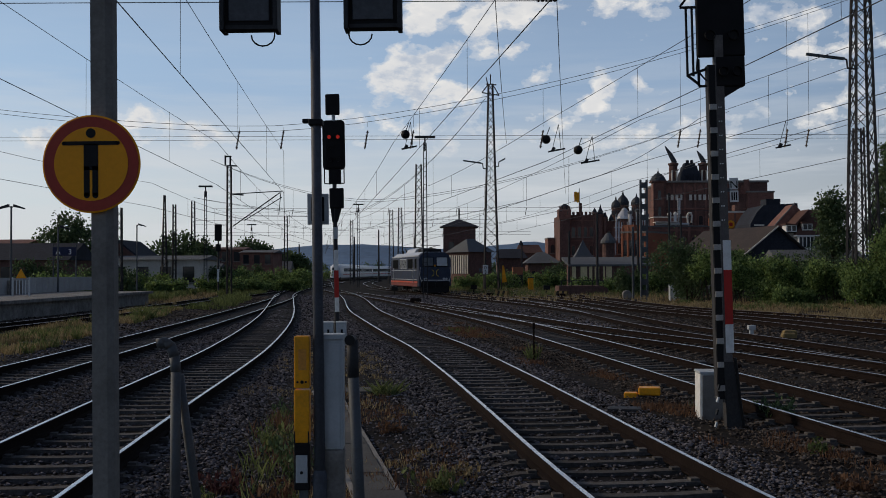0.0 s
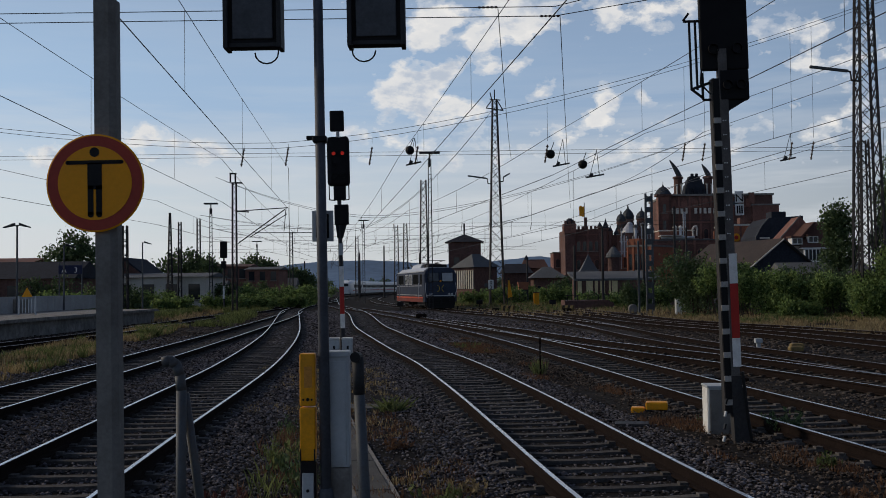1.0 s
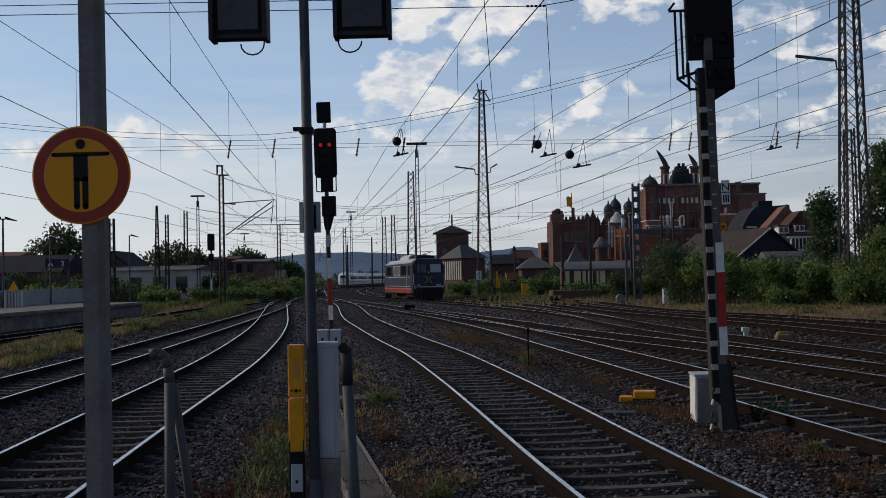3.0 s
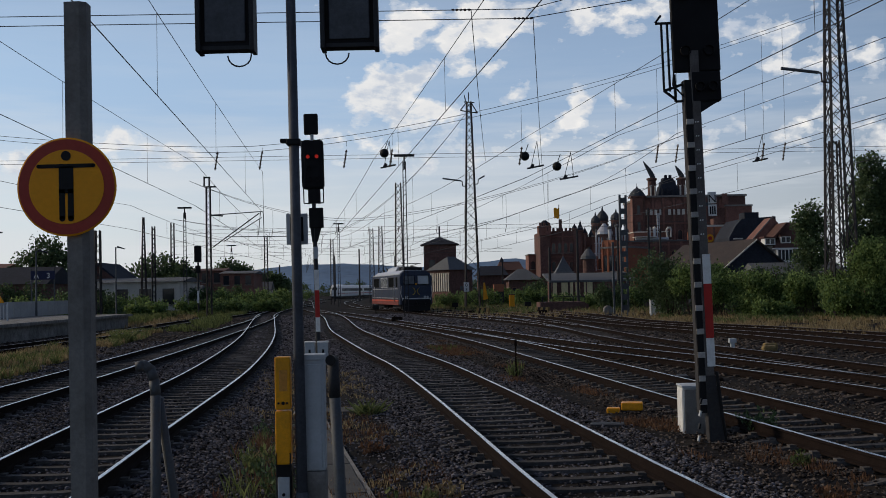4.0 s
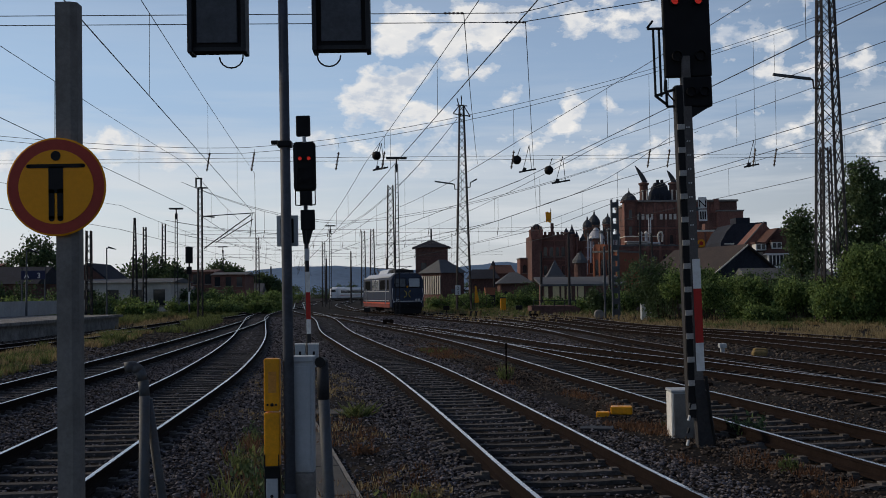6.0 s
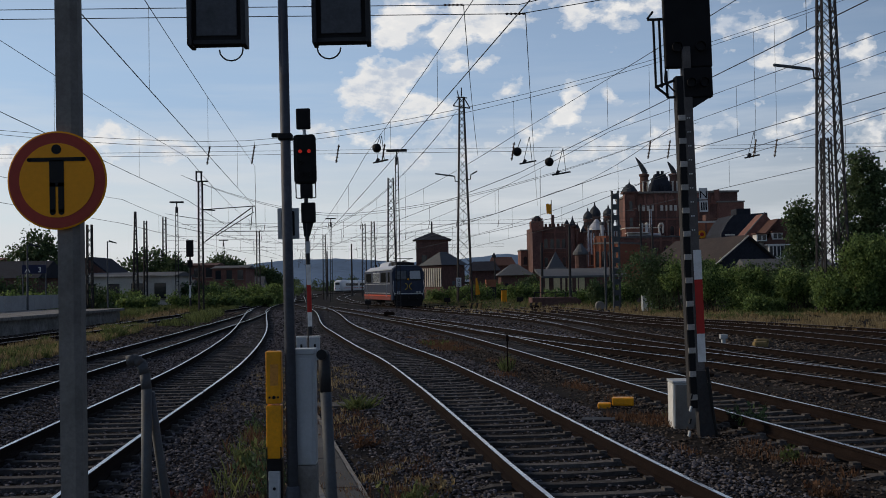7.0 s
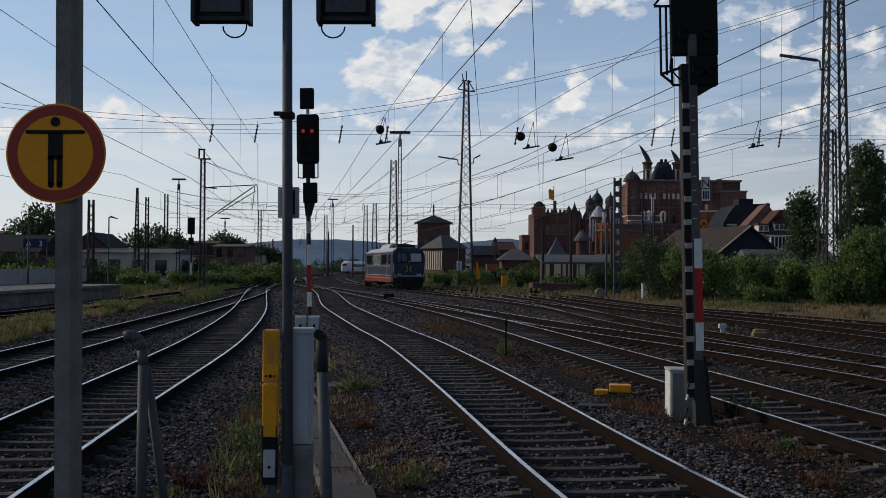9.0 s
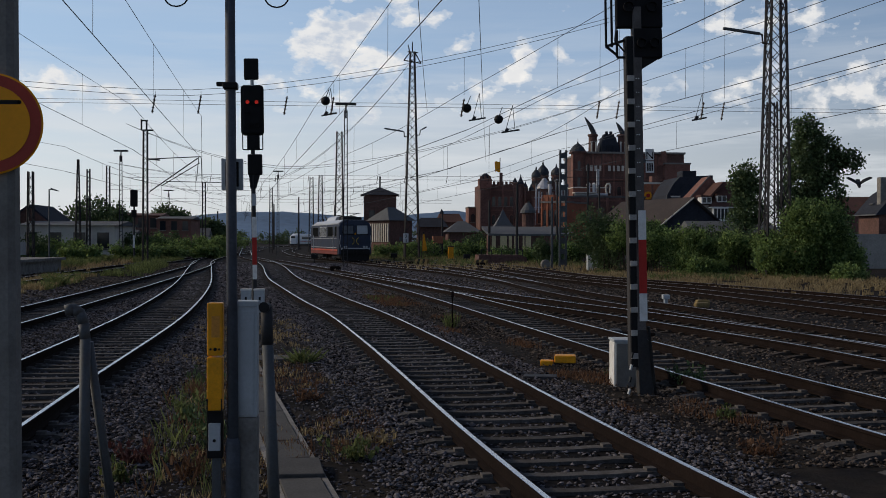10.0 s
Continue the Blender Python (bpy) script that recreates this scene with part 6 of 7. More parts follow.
def slate_barn():
    t = thing("slate_barn", 35.7, 118, -0.1, "broad barn with a dark boarded gable and brown tiled roof", "building", rz=14)
    part("wall", box(BM(), 0, 8, 0, 7.0, 16, 3.4), ROOF_DARK, t)
    part("gable", prism(BM(), [(-3.6, 3.3), (3.6, 3.3), (3.6, 4.1), (0, 6.85), (-3.6, 4.1)], -0.05, 0.3), ROOF_DARK, t, "dark boarded gable")
    roof = material("brown_barn_tiles", (0.050, 0.040, 0.037), 0.9, 0, 0.3, 0.5, 5, 0.4)
    for s in (-1, 1):
        part("roof_slope", prism(BM(), [(s * 4.1, 3.75), (s * 4.1, 3.95), (0, 7.1), (0, 6.85)], -0.4, 16.4), roof, t, "brown tiled roof slope")
    part("verge_board", bar(BM(), (-4.1, -0.45, 3.9), (0, -0.45, 7.0), 0.12), PLASTER, t, "pale verge board")
    part("verge_board", bar(BM(), (4.1, -0.45, 3.9), (0, -0.45, 7.0), 0.10), DARK_STEEL, t)


slate_barn()
gable_house("long_grey_shed", 34.4, 100, 7.6, 5, 3.2, 4.2, BRICK_DARK, ZINC, "long low shed with a grey roof behind the hedge", nwin=(4, 1))


GREY_PLASTER = material("grey_plaster", (0.30, 0.27, 0.235), 0.9, 0, 0.15, 0.5, 6, 0.1)


def villa():
    t = thing("villa", 50.0, 148, -0.1, "grey plastered villa with steep red tiled roofs, dormers and white windows", "building")
    part("wall", box(BM(), 0, 4, 0, 4.9, 8, 7.1), GREY_PLASTER, t)
    bm = BM()      # hipped main roof
    e = [bm.verts.new(v) for v in ((-2.8, -0.5, 7.0), (2.75, -0.5, 7.0), (2.75, 8.5, 7.0), (-2.8, 8.5, 7.0))]
    r = [bm.verts.new(v) for v in ((-0.2, 2.6, 10.6), (1.9, 2.6, 10.6), (1.9, 5.6, 10.6), (-0.2, 5.6, 10.6))]
    for i in range(4):
        bm.faces.new((e[i], e[(i + 1) % 4], r[(i + 1) % 4], r[i]))
    bm.faces.new(r)
    bm.faces.new(e[::-1])
    part("roof", bm, ROOF_RED, t, "steep red-brown hipped roof")
    part("eaves", box(BM(), 0, 3.9, 6.85, 5.5, 9.0, 0.16), WHITE, t)
    part("roof_hip", bar(BM(), (2.75, -0.5, 7.05), (1.9, 2.6, 10.65), 0.16), ROOF_RED, t)
    wing = part("brick_gable", prism(BM(), [(-4.2, 0), (0.3, 0), (0.3, 9.9), (-1.05, 11.5), (-3.7, 8.7), (-4.2, 8.2)], 5.0, 9.0), BRICK, t, "red brick rear gable")
    part("verge", bar(BM(), (-4.3, 4.95, 8.1), (-1.05, 4.95, 11.65), 0.16), CONCRETE, wing)
    part("gable_roof", prism(BM(), [(-3.9, 7.1), (-3.6, 7.1), (-0.4, 10.4), (-0.7, 10.5)], 0.3, 5.0), ROOF_RED, t)
    part("left_wall", box(BM(), -3.0, 3.5, 0, 1.6, 6, 7.3), GREY_PLASTER, t)
    for x0, x1, z, yy in ((-3.9, -2.5, 7.45, -0.2), (-1.7, -0.35, 7.65, -0.1)):
        w = x1 - x0
        dm = part("dormer", box(BM(), (x0 + x1) / 2, yy + 0.9, z, w, 1.8, 0.95), WHITE, t, "white dormer")
        part("dormer_roof", prism(BM(), [(x0 - 0.15, z + 0.9), (x1 + 0.15, z + 0.9), (x1 + 0.15, z + 1.05), (x0 - 0.15, z + 1.15)], yy - 0.15, yy + 2.0), ROOF_RED, dm)
        for k in range(2):
            part("dormer_pane", box(BM(), x0 + w * (0.27 + 0.46 * k), yy - 0.02, z + 0.14, w * 0.34, 0.06, 0.66), GLASS_DARK, dm)
    bay = part("bay", box(BM(), -1.3, -0.25, 4.8, 2.1, 0.5, 2.2, 0.03), WHITE, t, "white bay window")
    for k in range(4):
        part("pane", box(BM(), -2.05 + k * 0.5, -0.5, 5.35, 0.36, 0.05, 1.4), GLASS_DARK, bay)
    for x in (0.7, 1.55):
        w = part("window", box(BM(), x, -0.02, 5.0, 0.75, 0.1, 1.6), WHITE, t, "white window frame")
        for k in (-1, 1):
            part("pane", box(BM(), x + k * 0.17, -0.06, 5.1, 0.26, 0.05, 1.4), GLASS_DARK, w)


villa()
def corner_house():
    t = thing("corner_house", 61.6, 118, -0.1, "house with a steep slate roof, a skylight and a grey chimney", "building")
    part("wall", box(BM(), 0, 2.5, 0, 9.6, 5, 5.4), BRICK_DARK, t)
    part("roof", prism(BM(), [(-5.3, 5.3), (5.3, 5.3), (5.3, 8.8), (-1.4, 8.8), (-3.2, 7.7)], -0.3, 5.3), ROOF_DARK, t, "dark slate roof")
    part("chimney", box(BM(), -3.75, 1.2, 6.4, 1.05, 0.9, 3.1, 0.04), CONCRETE, t, "grey rendered chimney")
    part("skylight", box(BM(), -4.25, 2.6, 6.5, 0.5, 0.8, 0.12, 0.02), ZINC, t)
    part("gutter", box(BM(), -5.3, 2.5, 5.22, 0.14, 5.7, 0.14), ZINC, t)


corner_house()
gable_house("red_roof_house", 68.5, 150, 13.0, 9, 6.6, 8.8, BRICK, ROOF_RED, "far house with a red tiled roof", nwin=(4, 1))
solid("garden_wall", box(BM(), 0, 0, 0, 11, 0.3, 2.9), material("grey_yard_wall", (0.30, 0.285, 0.26), 0.9, 0, 0.2, 0.6, 8, 0.15), "pale rendered yard wall behind the bushes", "wall", m=pose(43.0, 84, -0.1, 0, 0, -6))
# left side
gable_house("pale_depot", -29.6, 113, 9.4, 10, 3.7, 4.1, PLASTER, ZINC, "long pale depot building with a flat roof", nwin=(4, 1))
gable_house("brick_works", -27.85, 165, 4.9, 9, 5.3, 5.7, BRICK, ZINC, "flat-roofed red brick works building", nwin=(3, 2))
gable_house("dark_works", -34.8, 176, 5.6, 9, 6.0, 6.4, BRICK_DARK, BRICK_DARK, "dark flat-roofed brick works building", nwin=(3, 2))
gable_house("white_hut", -28.2, 190, 3.4, 4, 2.8, 4.2, PLASTER, ZINC, "small white hut with a gabled roof", nwin=(1, 1))
gable_house("gabled_store", -36.3, 123, 4.8, 9, 3.9, 6.0, BRICK_DARK, ROOF_DARK, "dark gabled store behind the platform", nwin=(2, 1), along_x=False)
gable_house("brick_house", -48.0, 118, 6.0, 8, 5.4, 6.0, BRICK, BRICK, "low red brick house behind trees", nwin=(2, 1))
gable_house("long_shed", -40.0, 104, 9.0, 8, 3.6, 5.2, BRICK_DARK, ROOF_DARK, "long dark shed behind the platform", nwin=(4, 1))
gable_house("white_stage", -27.0, 125, 3.0, 3, 2.9, 3.3, PLASTER, ZINC, "small pale hut beside bushes", nwin=(1, 1))


# ---- hills ----
def hills():
    for k, (y, pts) in enumerate(((3600, [(-2600, 40), (-1700, 60), (-900, 62), (-640, 80), (-420, 100), (-200, 98), (-60, 80), (150, 92), (330, 108), (480, 88), (700, 70), (1200, 60), (2600, 50)]),
                                   (2900, [(-2400, 20), (-800, 36), (-300, 58), (-150, 40), (0, 30), (220, 40), (500, 30), (2400, 25)]))):
        bm = BM()
        xs = np.linspace(pts[0][0], pts[-1][0], 120)
        hs = np.interp(xs, [p[0] for p in pts], [p[1] for p in pts])
        a = [bm.verts.new((x, y, -5)) for x in xs]
        b = [bm.verts.new((x, y + 300, h + 5 * noise.noise((x * 0.012, k, 0)) + 1.5 * noise.noise((x * 0.08, k, 4)))) for x, h in zip(xs, hs)]
        c = [bm.verts.new((x, y + 800, -5)) for x in xs]
        for i in range(119):
            bm.faces.new((a[i], a[i + 1], b[i + 1], b[i]))
            bm.faces.new((b[i], b[i + 1], c[i + 1], c[i]))
        solid("hill", bm, HILL, "wooded hill on the horizon, coloured blue for haze", "hill", "structure", smooth=True)


hills()


# ---- plants ----
QUAD_V = [(-0.5, 0, -0.5), (0.5, 0, -0.5), (0.62, 0.12, 0.1), (0.0, 0.05, 0.62), (-0.62, 0.12, 0.1)]
QUAD_F = [(0, 1, 2, 3, 4)]


def crown(name, blobs, count, size, mat, parent, squash=0.85):
    """A crown of many small leaves gathered in clumps round the given blobs (x, y, z, radius)."""
    blobs = np.array(blobs, float)
    w = blobs[:, 3] ** 2
    pick = rng.choice(len(blobs), count // 14, p=w / w.sum())
    d = rng.normal(size=(len(pick), 3))
    d /= np.linalg.norm(d, axis=1)[:, None]
    rad = blobs[pick, 3] * rng.uniform(0.55, 1.08, len(pick)) ** 0.7
    c = blobs[pick, :3] + d * rad[:, None] * np.array([1, 1, squash])
    pos = np.repeat(c, 14, axis=0) + rng.normal(scale=size * 1.35, size=(len(c) * 14, 3))
    pos[:, 2] = np.maximum(pos[:, 2], 0.02)
    n = len(pos)
    s = size * rng.uniform(0.55, 1.25, n)
    return scatter(name, QUAD_V, QUAD_F, pos, np.stack([s * 0.75, s, s], 1), rng.uniform(0, 6.28, n), mat, parent, rng.uniform(-1.3, 1.3, n))


def tree(x, y, h, blobs, label, mat=LEAF_DARK, count=9000, size=0.22, trunk=0.25):
    t = thing("tree", x, y, -0.1, label, "tree", group="trees")
    bm = BM()
    rod(bm, (0, 0, 0), (0.1, 0, h * 0.45), trunk, trunk * 0.7, 9)
    rod(bm, (0.1, 0, h * 0.45), (0, 0.1, h * 0.85), trunk * 0.7, trunk * 0.2, 8)
    for bx, by, bz, br in blobs:
        rod(bm, (0.08, 0, min(h * 0.5, bz * 0.7)), (bx * 0.9, by * 0.9, bz), trunk * 0.4, trunk * 0.08, 6)
    part("trunk", bm, BARK, t)
    crown("crown", blobs, count, size, mat, t)
    return t


def blob_set(w, h0, h1, n, r):
    return [(rng.uniform(-w, w), rng.uniform(-w * 0.6, w * 0.6), rng.uniform(h0, h1), r * rng.uniform(0.7, 1.2)) for _ in range(n)]


tree(38.6, 92, 13.0, [(-0.9, 0, 12.0, 1.1), (-0.4, 0.3, 10.6, 1.5), (0.8, 0, 10.2, 1.2), (-1.2, 0, 9.2, 1.6), (2.2, 0, 9.6, 1.0), (3.2, 0, 9.2, 0.9), (1.0, 0.5, 8.4, 1.5), (-1.0, 0, 7.4, 1.7), (0.8, 0, 6.4, 1.7), (-1.6, 0, 5.6, 1.6), (1.2, 0, 4.8, 1.5), (-0.6, 0, 4.2, 1.9)], "tall dark broadleaf tree behind the lattice mast", LEAF_DARK, 22000, 0.19, 0.35)
tree(32.9, 93, 9.2, [(0, 0, 8.2, 0.9), (-0.5, 0, 7.3, 0.9), (0.5, 0, 7.2, 0.9), (0, 0, 6.1, 1.1), (0.6, 0, 5.0, 1.2), (-0.3, 0, 4.2, 1.1)], "slim dark tree behind the hedge", LEAF_DARK, 5000, 0.2, 0.2)
tree(-41.0, 120, 8.6, [(0, 0, 6.4, 1.9), (-1.6, 0, 5.4, 1.7), (1.6, 0, 5.6, 1.7), (0.3, 0, 7.6, 1.2), (2.4, 0, 4.0, 1.5), (-2.4, 0, 3.8, 1.4)], "airy dark tree behind the platform", LEAF_DARK, 6000, 0.25)
tree(-36.0, 150, 8.0, [(0, 0, 5.5, 2.4), (-2.4, 0, 4.4, 2.0), (2.2, 0, 4.6, 2.0), (0.5, 0, 3.0, 3.0)], "round dark tree beyond the yard", LEAF_DARK, 7000, 0.3)
tree(-32.5, 148, 6.6, [(0, 0, 4.0, 2.0), (0.4, 0, 5.4, 1.0)], "small dark tree beyond the yard", LEAF_DARK, 3500, 0.28)
tree(-35.0, 200, 8.4, [(0, 0, 6, 2.4), (2.6, 0, 5.2, 2.0), (-2.4, 0, 4.4, 2.0), (4.8, 0, 4.2, 1.7)], "dark tree beside the brick works", LEAF_DARK, 6000, 0.34)
tree(-28.5, 205, 7.0, [(0, 0, 4.4, 1.8), (1.8, 0, 3.6, 1.6)], "dark tree beside the brick works", LEAF_DARK, 3500, 0.34)
tree(-52.0, 300, 7.5, [(0, 0, 4.4, 2.6), (3, 0, 3.6, 2.2), (-3, 0, 3.4, 2.2)], "distant dark tree at the end of the yard", LEAF_DARK, 4000, 0.4)
tree(-72, 470, 9.0, [(0, 0, 5.0, 3.0), (3.4, 0, 4.2, 2.4)], "distant dark tree at the end of the yard", LEAF_DARK, 3500, 0.45)


def bush(x, y, w, h, label, mat=LEAF, count=5000, size=0.15, dark=False):
    t = thing("bush", x, y, -0.1, label, "bush", group="bushes")
    blobs = [(rng.uniform(-w, w), rng.uniform(-0.8, 0.8), rng.uniform(0.25, 0.75) * h, h * rng.uniform(0.22, 0.36)) for _ in range(max(5, int(w * 3)))]
    bm = BM()
    for bx, by, bz, br in blobs:
        rod(bm, (bx * 0.6, by * 0.4, 0), (bx, by, bz), 0.04, 0.015, 5)
    for _ in range(int(w * 7)):      # upright shoots that break the outline
        sx, sz = rng.uniform(-w, w), h * rng.uniform(0.55, 0.85)
        lean = rng.uniform(-0.35, 0.35)
        for k in range(4):
            blobs.append((sx + lean * k * 0.3, rng.uniform(-0.5, 0.5), sz + k * h * 0.085, 0.24 - 0.045 * k))
        rod(bm, (sx * 0.8, 0, 0), (sx + lean, 0, sz + h * 0.25), 0.025, 0.006, 5)
    part("branchwork", bm, BARK, t)
    crown("foliage", blobs, int(count * 1.5), size * 0.8, mat, t)


for x, y, w, h, m, c in ((16.6, 75, 1.2, 4.6, LEAF_DARK, 6000), (18.4, 73, 1.4, 3.8, LEAF, 6000), (20.0, 70, 1.8, 2.9, LEAF, 7000), (22.2, 69, 1.9, 2.8, LEAF, 8000), (24.4, 68, 1.8, 2.7, LEAF, 8000),
                         (24.6, 63.5, 1.0, 3.0, LEAF, 6000), (25.8, 62.5, 1.2, 4.5, LEAF, 10000), (27.6, 63, 1.2, 4.1, LEAF, 10000), (28.8, 64, 0.8, 2.6, LEAF, 5000), (19.4, 78, 2.2, 3.3, LEAF_DARK, 5000), (23.5, 76, 2.4, 3.3, LEAF_DARK, 5000), (26.5, 74, 2.4, 3.0, LEAF_DARK, 5000), (15.5, 92, 1.0, 2.2, LEAF_DARK, 4000), (21.2, 66.5, 1.0, 1.0, LEAF, 3000), (26.4, 58.5, 0.6, 0.8, LEAF, 2000)):
    bush(x, y, w, h, "dense green shrubbery along the goods track" if m is LEAF else "dark green shrub behind the hedge", m, c)
for x, y, w, h in ((-29, 96, 2.5, 2.6), (-25.5, 118, 2.5, 3.0), (-23, 122, 2.2, 2.4), (-20, 135, 3, 2.4), (-17, 140, 2.5, 2.2), (-26, 140, 3, 3.2), (-36, 100, 3, 3.4), (-42, 92, 3, 3.6), (-31, 90, 2.0, 1.8), (3.5, 128, 2, 1.5), (13.6, 104, 1.3, 1.2), (16.4, 103, 1.4, 1.1), (14.6, 137, 1.3, 3.4), (10.6, 136, 1.2, 1.6), (18.6, 101, 1.4, 1.6), (6.5, 124, 2, 1.6), (8.5, 140, 2.5, 2.2), (12.5, 128, 1.8, 2.0), (20, 100, 1.8, 2.2), (-47, 88, 3, 3.4), (-24.5, 98, 1.5, 1.3), (-31.5, 102, 2.4, 1.7), (-27.8, 103, 2.2, 1.9), (-22.0, 108, 2.2, 1.5), (-19.8, 112, 2.0, 1.3), (-34.5, 98, 2.2, 2.0), (-17.4, 118, 2.0, 1.2), (-24.8, 128, 2.4, 2.2), (-21.8, 145, 2.6, 2.2)):
    bush(x, y, w, h, "rough green shrub at the yard's edge", LEAF_DARK if h > 2.5 else LEAF, 1800, 0.22)


def far_woods():
    for y, x0, x1, h, n, label in ((500, -190, 150, 7.0, 9000, "dark far belt of trees behind the yard"), (330, -140, -48, 5.5, 5000, "dark far belt of trees beside the yard")):
        xs = rng.uniform(x0, x1, 90)
        blobs = [(x, y + rng.uniform(-8, 8), rng.uniform(0.25, 0.7) * h * (0.6 + 0.5 * noise.noise((x * 0.04, y, 0)) + 0.2), h * rng.uniform(0.3, 0.5)) for x in xs]
        tagged(crown("far_wood", blobs, n * 3, 0.55, LEAF_DARK, None), label, "wood", kind="stuff")


far_woods()


# ---- grass ----
BLADE_V = [(-0.5, 0, 0), (0.5, 0, 0), (0.25, 0.25, 0.6), (0.0, 0.6, 1.0)]
BLADE_F = [(0, 1, 2, 3)]


def grass(name, x0, x1, y0, y1, count, hgt, mat, label, patch=0.3, along=True, width=0.012):
    """Tufts of blades over a strip given by offset from the main tracks and distance ahead."""
    n_t = count // 12
    u, d = rng.uniform(x0, x1, n_t * 3), rng.uniform(0, 1, n_t * 3)
    d = y0 + (y1 - y0) * d
    keep = np.array([noise.noise((a * 0.5, b * 0.35, 7.0)) > patch - 0.5 for a, b in zip(u, d)])
    u, d = u[keep][:n_t], d[keep][:n_t]
    x = u + (SLANT * d if along else 0)
    pos = np.repeat(np.stack([x, d, np.full_like(x, LEVEL - 0.07)], 1), 12, axis=0)
    pos[:, :2] += rng.normal(scale=0.06, size=(len(pos), 2))
    n = len(pos)
    hh = hgt * rng.uniform(0.35, 1.2, n)
    w = width * (1 + pos[:, 1] / 25)
    ob = scatter(name, BLADE_V, BLADE_F, pos, np.stack([w, hh * rng.uniform(0.1, 0.9, n), hh], 1), rng.uniform(0, 6.28, n), mat)
    return tagged(ob, label, "grass", kind="stuff")


grass("dry_grass", -1.6, 1.6, 8.8, 30, 5000, 0.09, GRASS_DRY, "thin dry grass and weeds between the main tracks", 0.5)
grass("green_stalks", -0.75, -0.15, 9.0, 16, 320, 0.24, GRASS, "thin green stalks among the stones beside the boxes", 0.35, width=0.005)
grass("dry_stalks", -0.8, -0.1, 9.0, 17, 360, 0.22, GRASS_RUST, "thin dry stalks beside the boxes", 0.35, width=0.005)
grass("red_stalks", -0.1, 1.7, 9.5, 19, 2600, 0.10, GRASS_RUST, "low reddish-brown weeds on the ballast", 0.5, width=0.009)
grass("red_stalks", 4.9, 5.9, 9.5, 24, 1800, 0.14, GRASS_RUST, "low reddish-brown weeds beside the siding", 0.5, width=0.009)
grass("dry_grass", 4.7, 6.0, 9, 45, 6000, 0.11, GRASS_RUST, "brown dry grass between the tracks", 0.5)
grass("green_weeds", 4.7, 5.9, 9, 45, 400, 0.20, GRASS, "sparse green weeds between the tracks", 0.6)
grass("dry_grass", -10.3, -7.5, 16, 62, 21000, 0.24, GRASS_DRY, "pale dry grass beside the left tracks", 0.42)
grass("green_grass", -10.0, -7.4, 20, 62, 6000, 0.32, GRASS, "rough green grass beside the left tracks", 0.55)
grass("green_grass", -7.4, -5.0, 62, 110, 6000, 0.4, GRASS, "rough green grass between the far left tracks", 0.45)
grass("green_grass", -18, -11.0, 76, 130, 14000, 0.6, GRASS, "rough green grass beyond the platform end", 0.4)
grass("dry_grass", 20.8, 36, 42, 72, 26000, 0.24, GRASS_DRY, "brown dry grass in front of the hedge", 0.3)
grass("green_grass", 22.5, 36, 58, 70, 6000, 0.34, GRASS, "green grass in front of the hedge", 0.6)
grass("green_grass", 14, 30, 85, 150, 9000, 0.5, GRASS, "green weeds beyond the sidings", 0.5)
grass("dry_grass", 12, 32, 74, 150, 22000, 0.34, GRASS_DRY, "pale dry grass beyond the sidings", 0.3)
grass("dry_grass", -22, -9, 70, 140, 16000, 0.34, GRASS_DRY, "pale dry grass beyond the platform", 0.35)
grass("green_grass", -20, -6, 100, 190, 12000, 0.6, GRASS, "green weeds at the far end of the yard", 0.5)


def weed_tuft(x, y, r, h, n, mat, label):
    a = rng.uniform(0, 6.28, n)
    pos = np.stack([x + rng.normal(scale=r * 0.25, size=n), y + rng.normal(scale=r * 0.25, size=n), np.full(n, LEVEL - 0.06)], 1)
    hh = h * rng.uniform(0.5, 1.1, n)
    ob = scatter("weed", BLADE_V, BLADE_F, pos, np.stack([np.full(n, 0.013), r * rng.uniform(0.2, 1.1, n), hh * rng.uniform(0.4, 1.0, n)], 1), a, mat)
    tagged(ob, label, "weed", group="weeds")


weed_tuft(-1.0, 19.0, 0.42, 0.30, 160, GRASS, "leafy green weed tuft on the ballast")
weed_tuft(2.15, 26.5, 0.3, 0.55, 70, GRASS, "tall green weed between the tracks")
weed_tuft(-13.6, 50, 0.7, 0.6, 400, GRASS, "large green weed clump beside the platform track")


def leafy_weed(x, y, r, h, stems, mat, label):
    """A weed of thin stems, each carrying small pointed leaves along its length."""
    t = thing("weed", x, y, LEVEL - 0.07, label, "weed", group="weeds")
    bm = BM()
    pos = []
    for _ in range(stems):
        a, q = rng.uniform(0, 6.28), r * rng.uniform(0.2, 1.0)
        foot = Vector((rng.normal(0, r * 0.3), rng.normal(0, r * 0.3), 0))
        tip = foot + Vector((math.cos(a) * q, math.sin(a) * q, h * rng.uniform(0.6, 1.1)))
        rod(bm, foot, tip, 0.004, 0.002, 4, False)
        for k in range(9):
            pos.append(foot.lerp(tip, rng.uniform(0.15, 1.0)))
    part("stem", bm, mat, t)
    pos = np.array([tuple(p) for p in pos]) + rng.normal(0, 0.018, (len(pos), 3))
    n = len(pos)
    sz = rng.uniform(0.03, 0.075, n)
    scatter("foliage", QUAD_V, QUAD_F, pos, np.stack([sz * 0.45, sz, sz], 1), rng.uniform(0, 6.28, n), mat, t, rng.uniform(-1.4, 1.4, n))


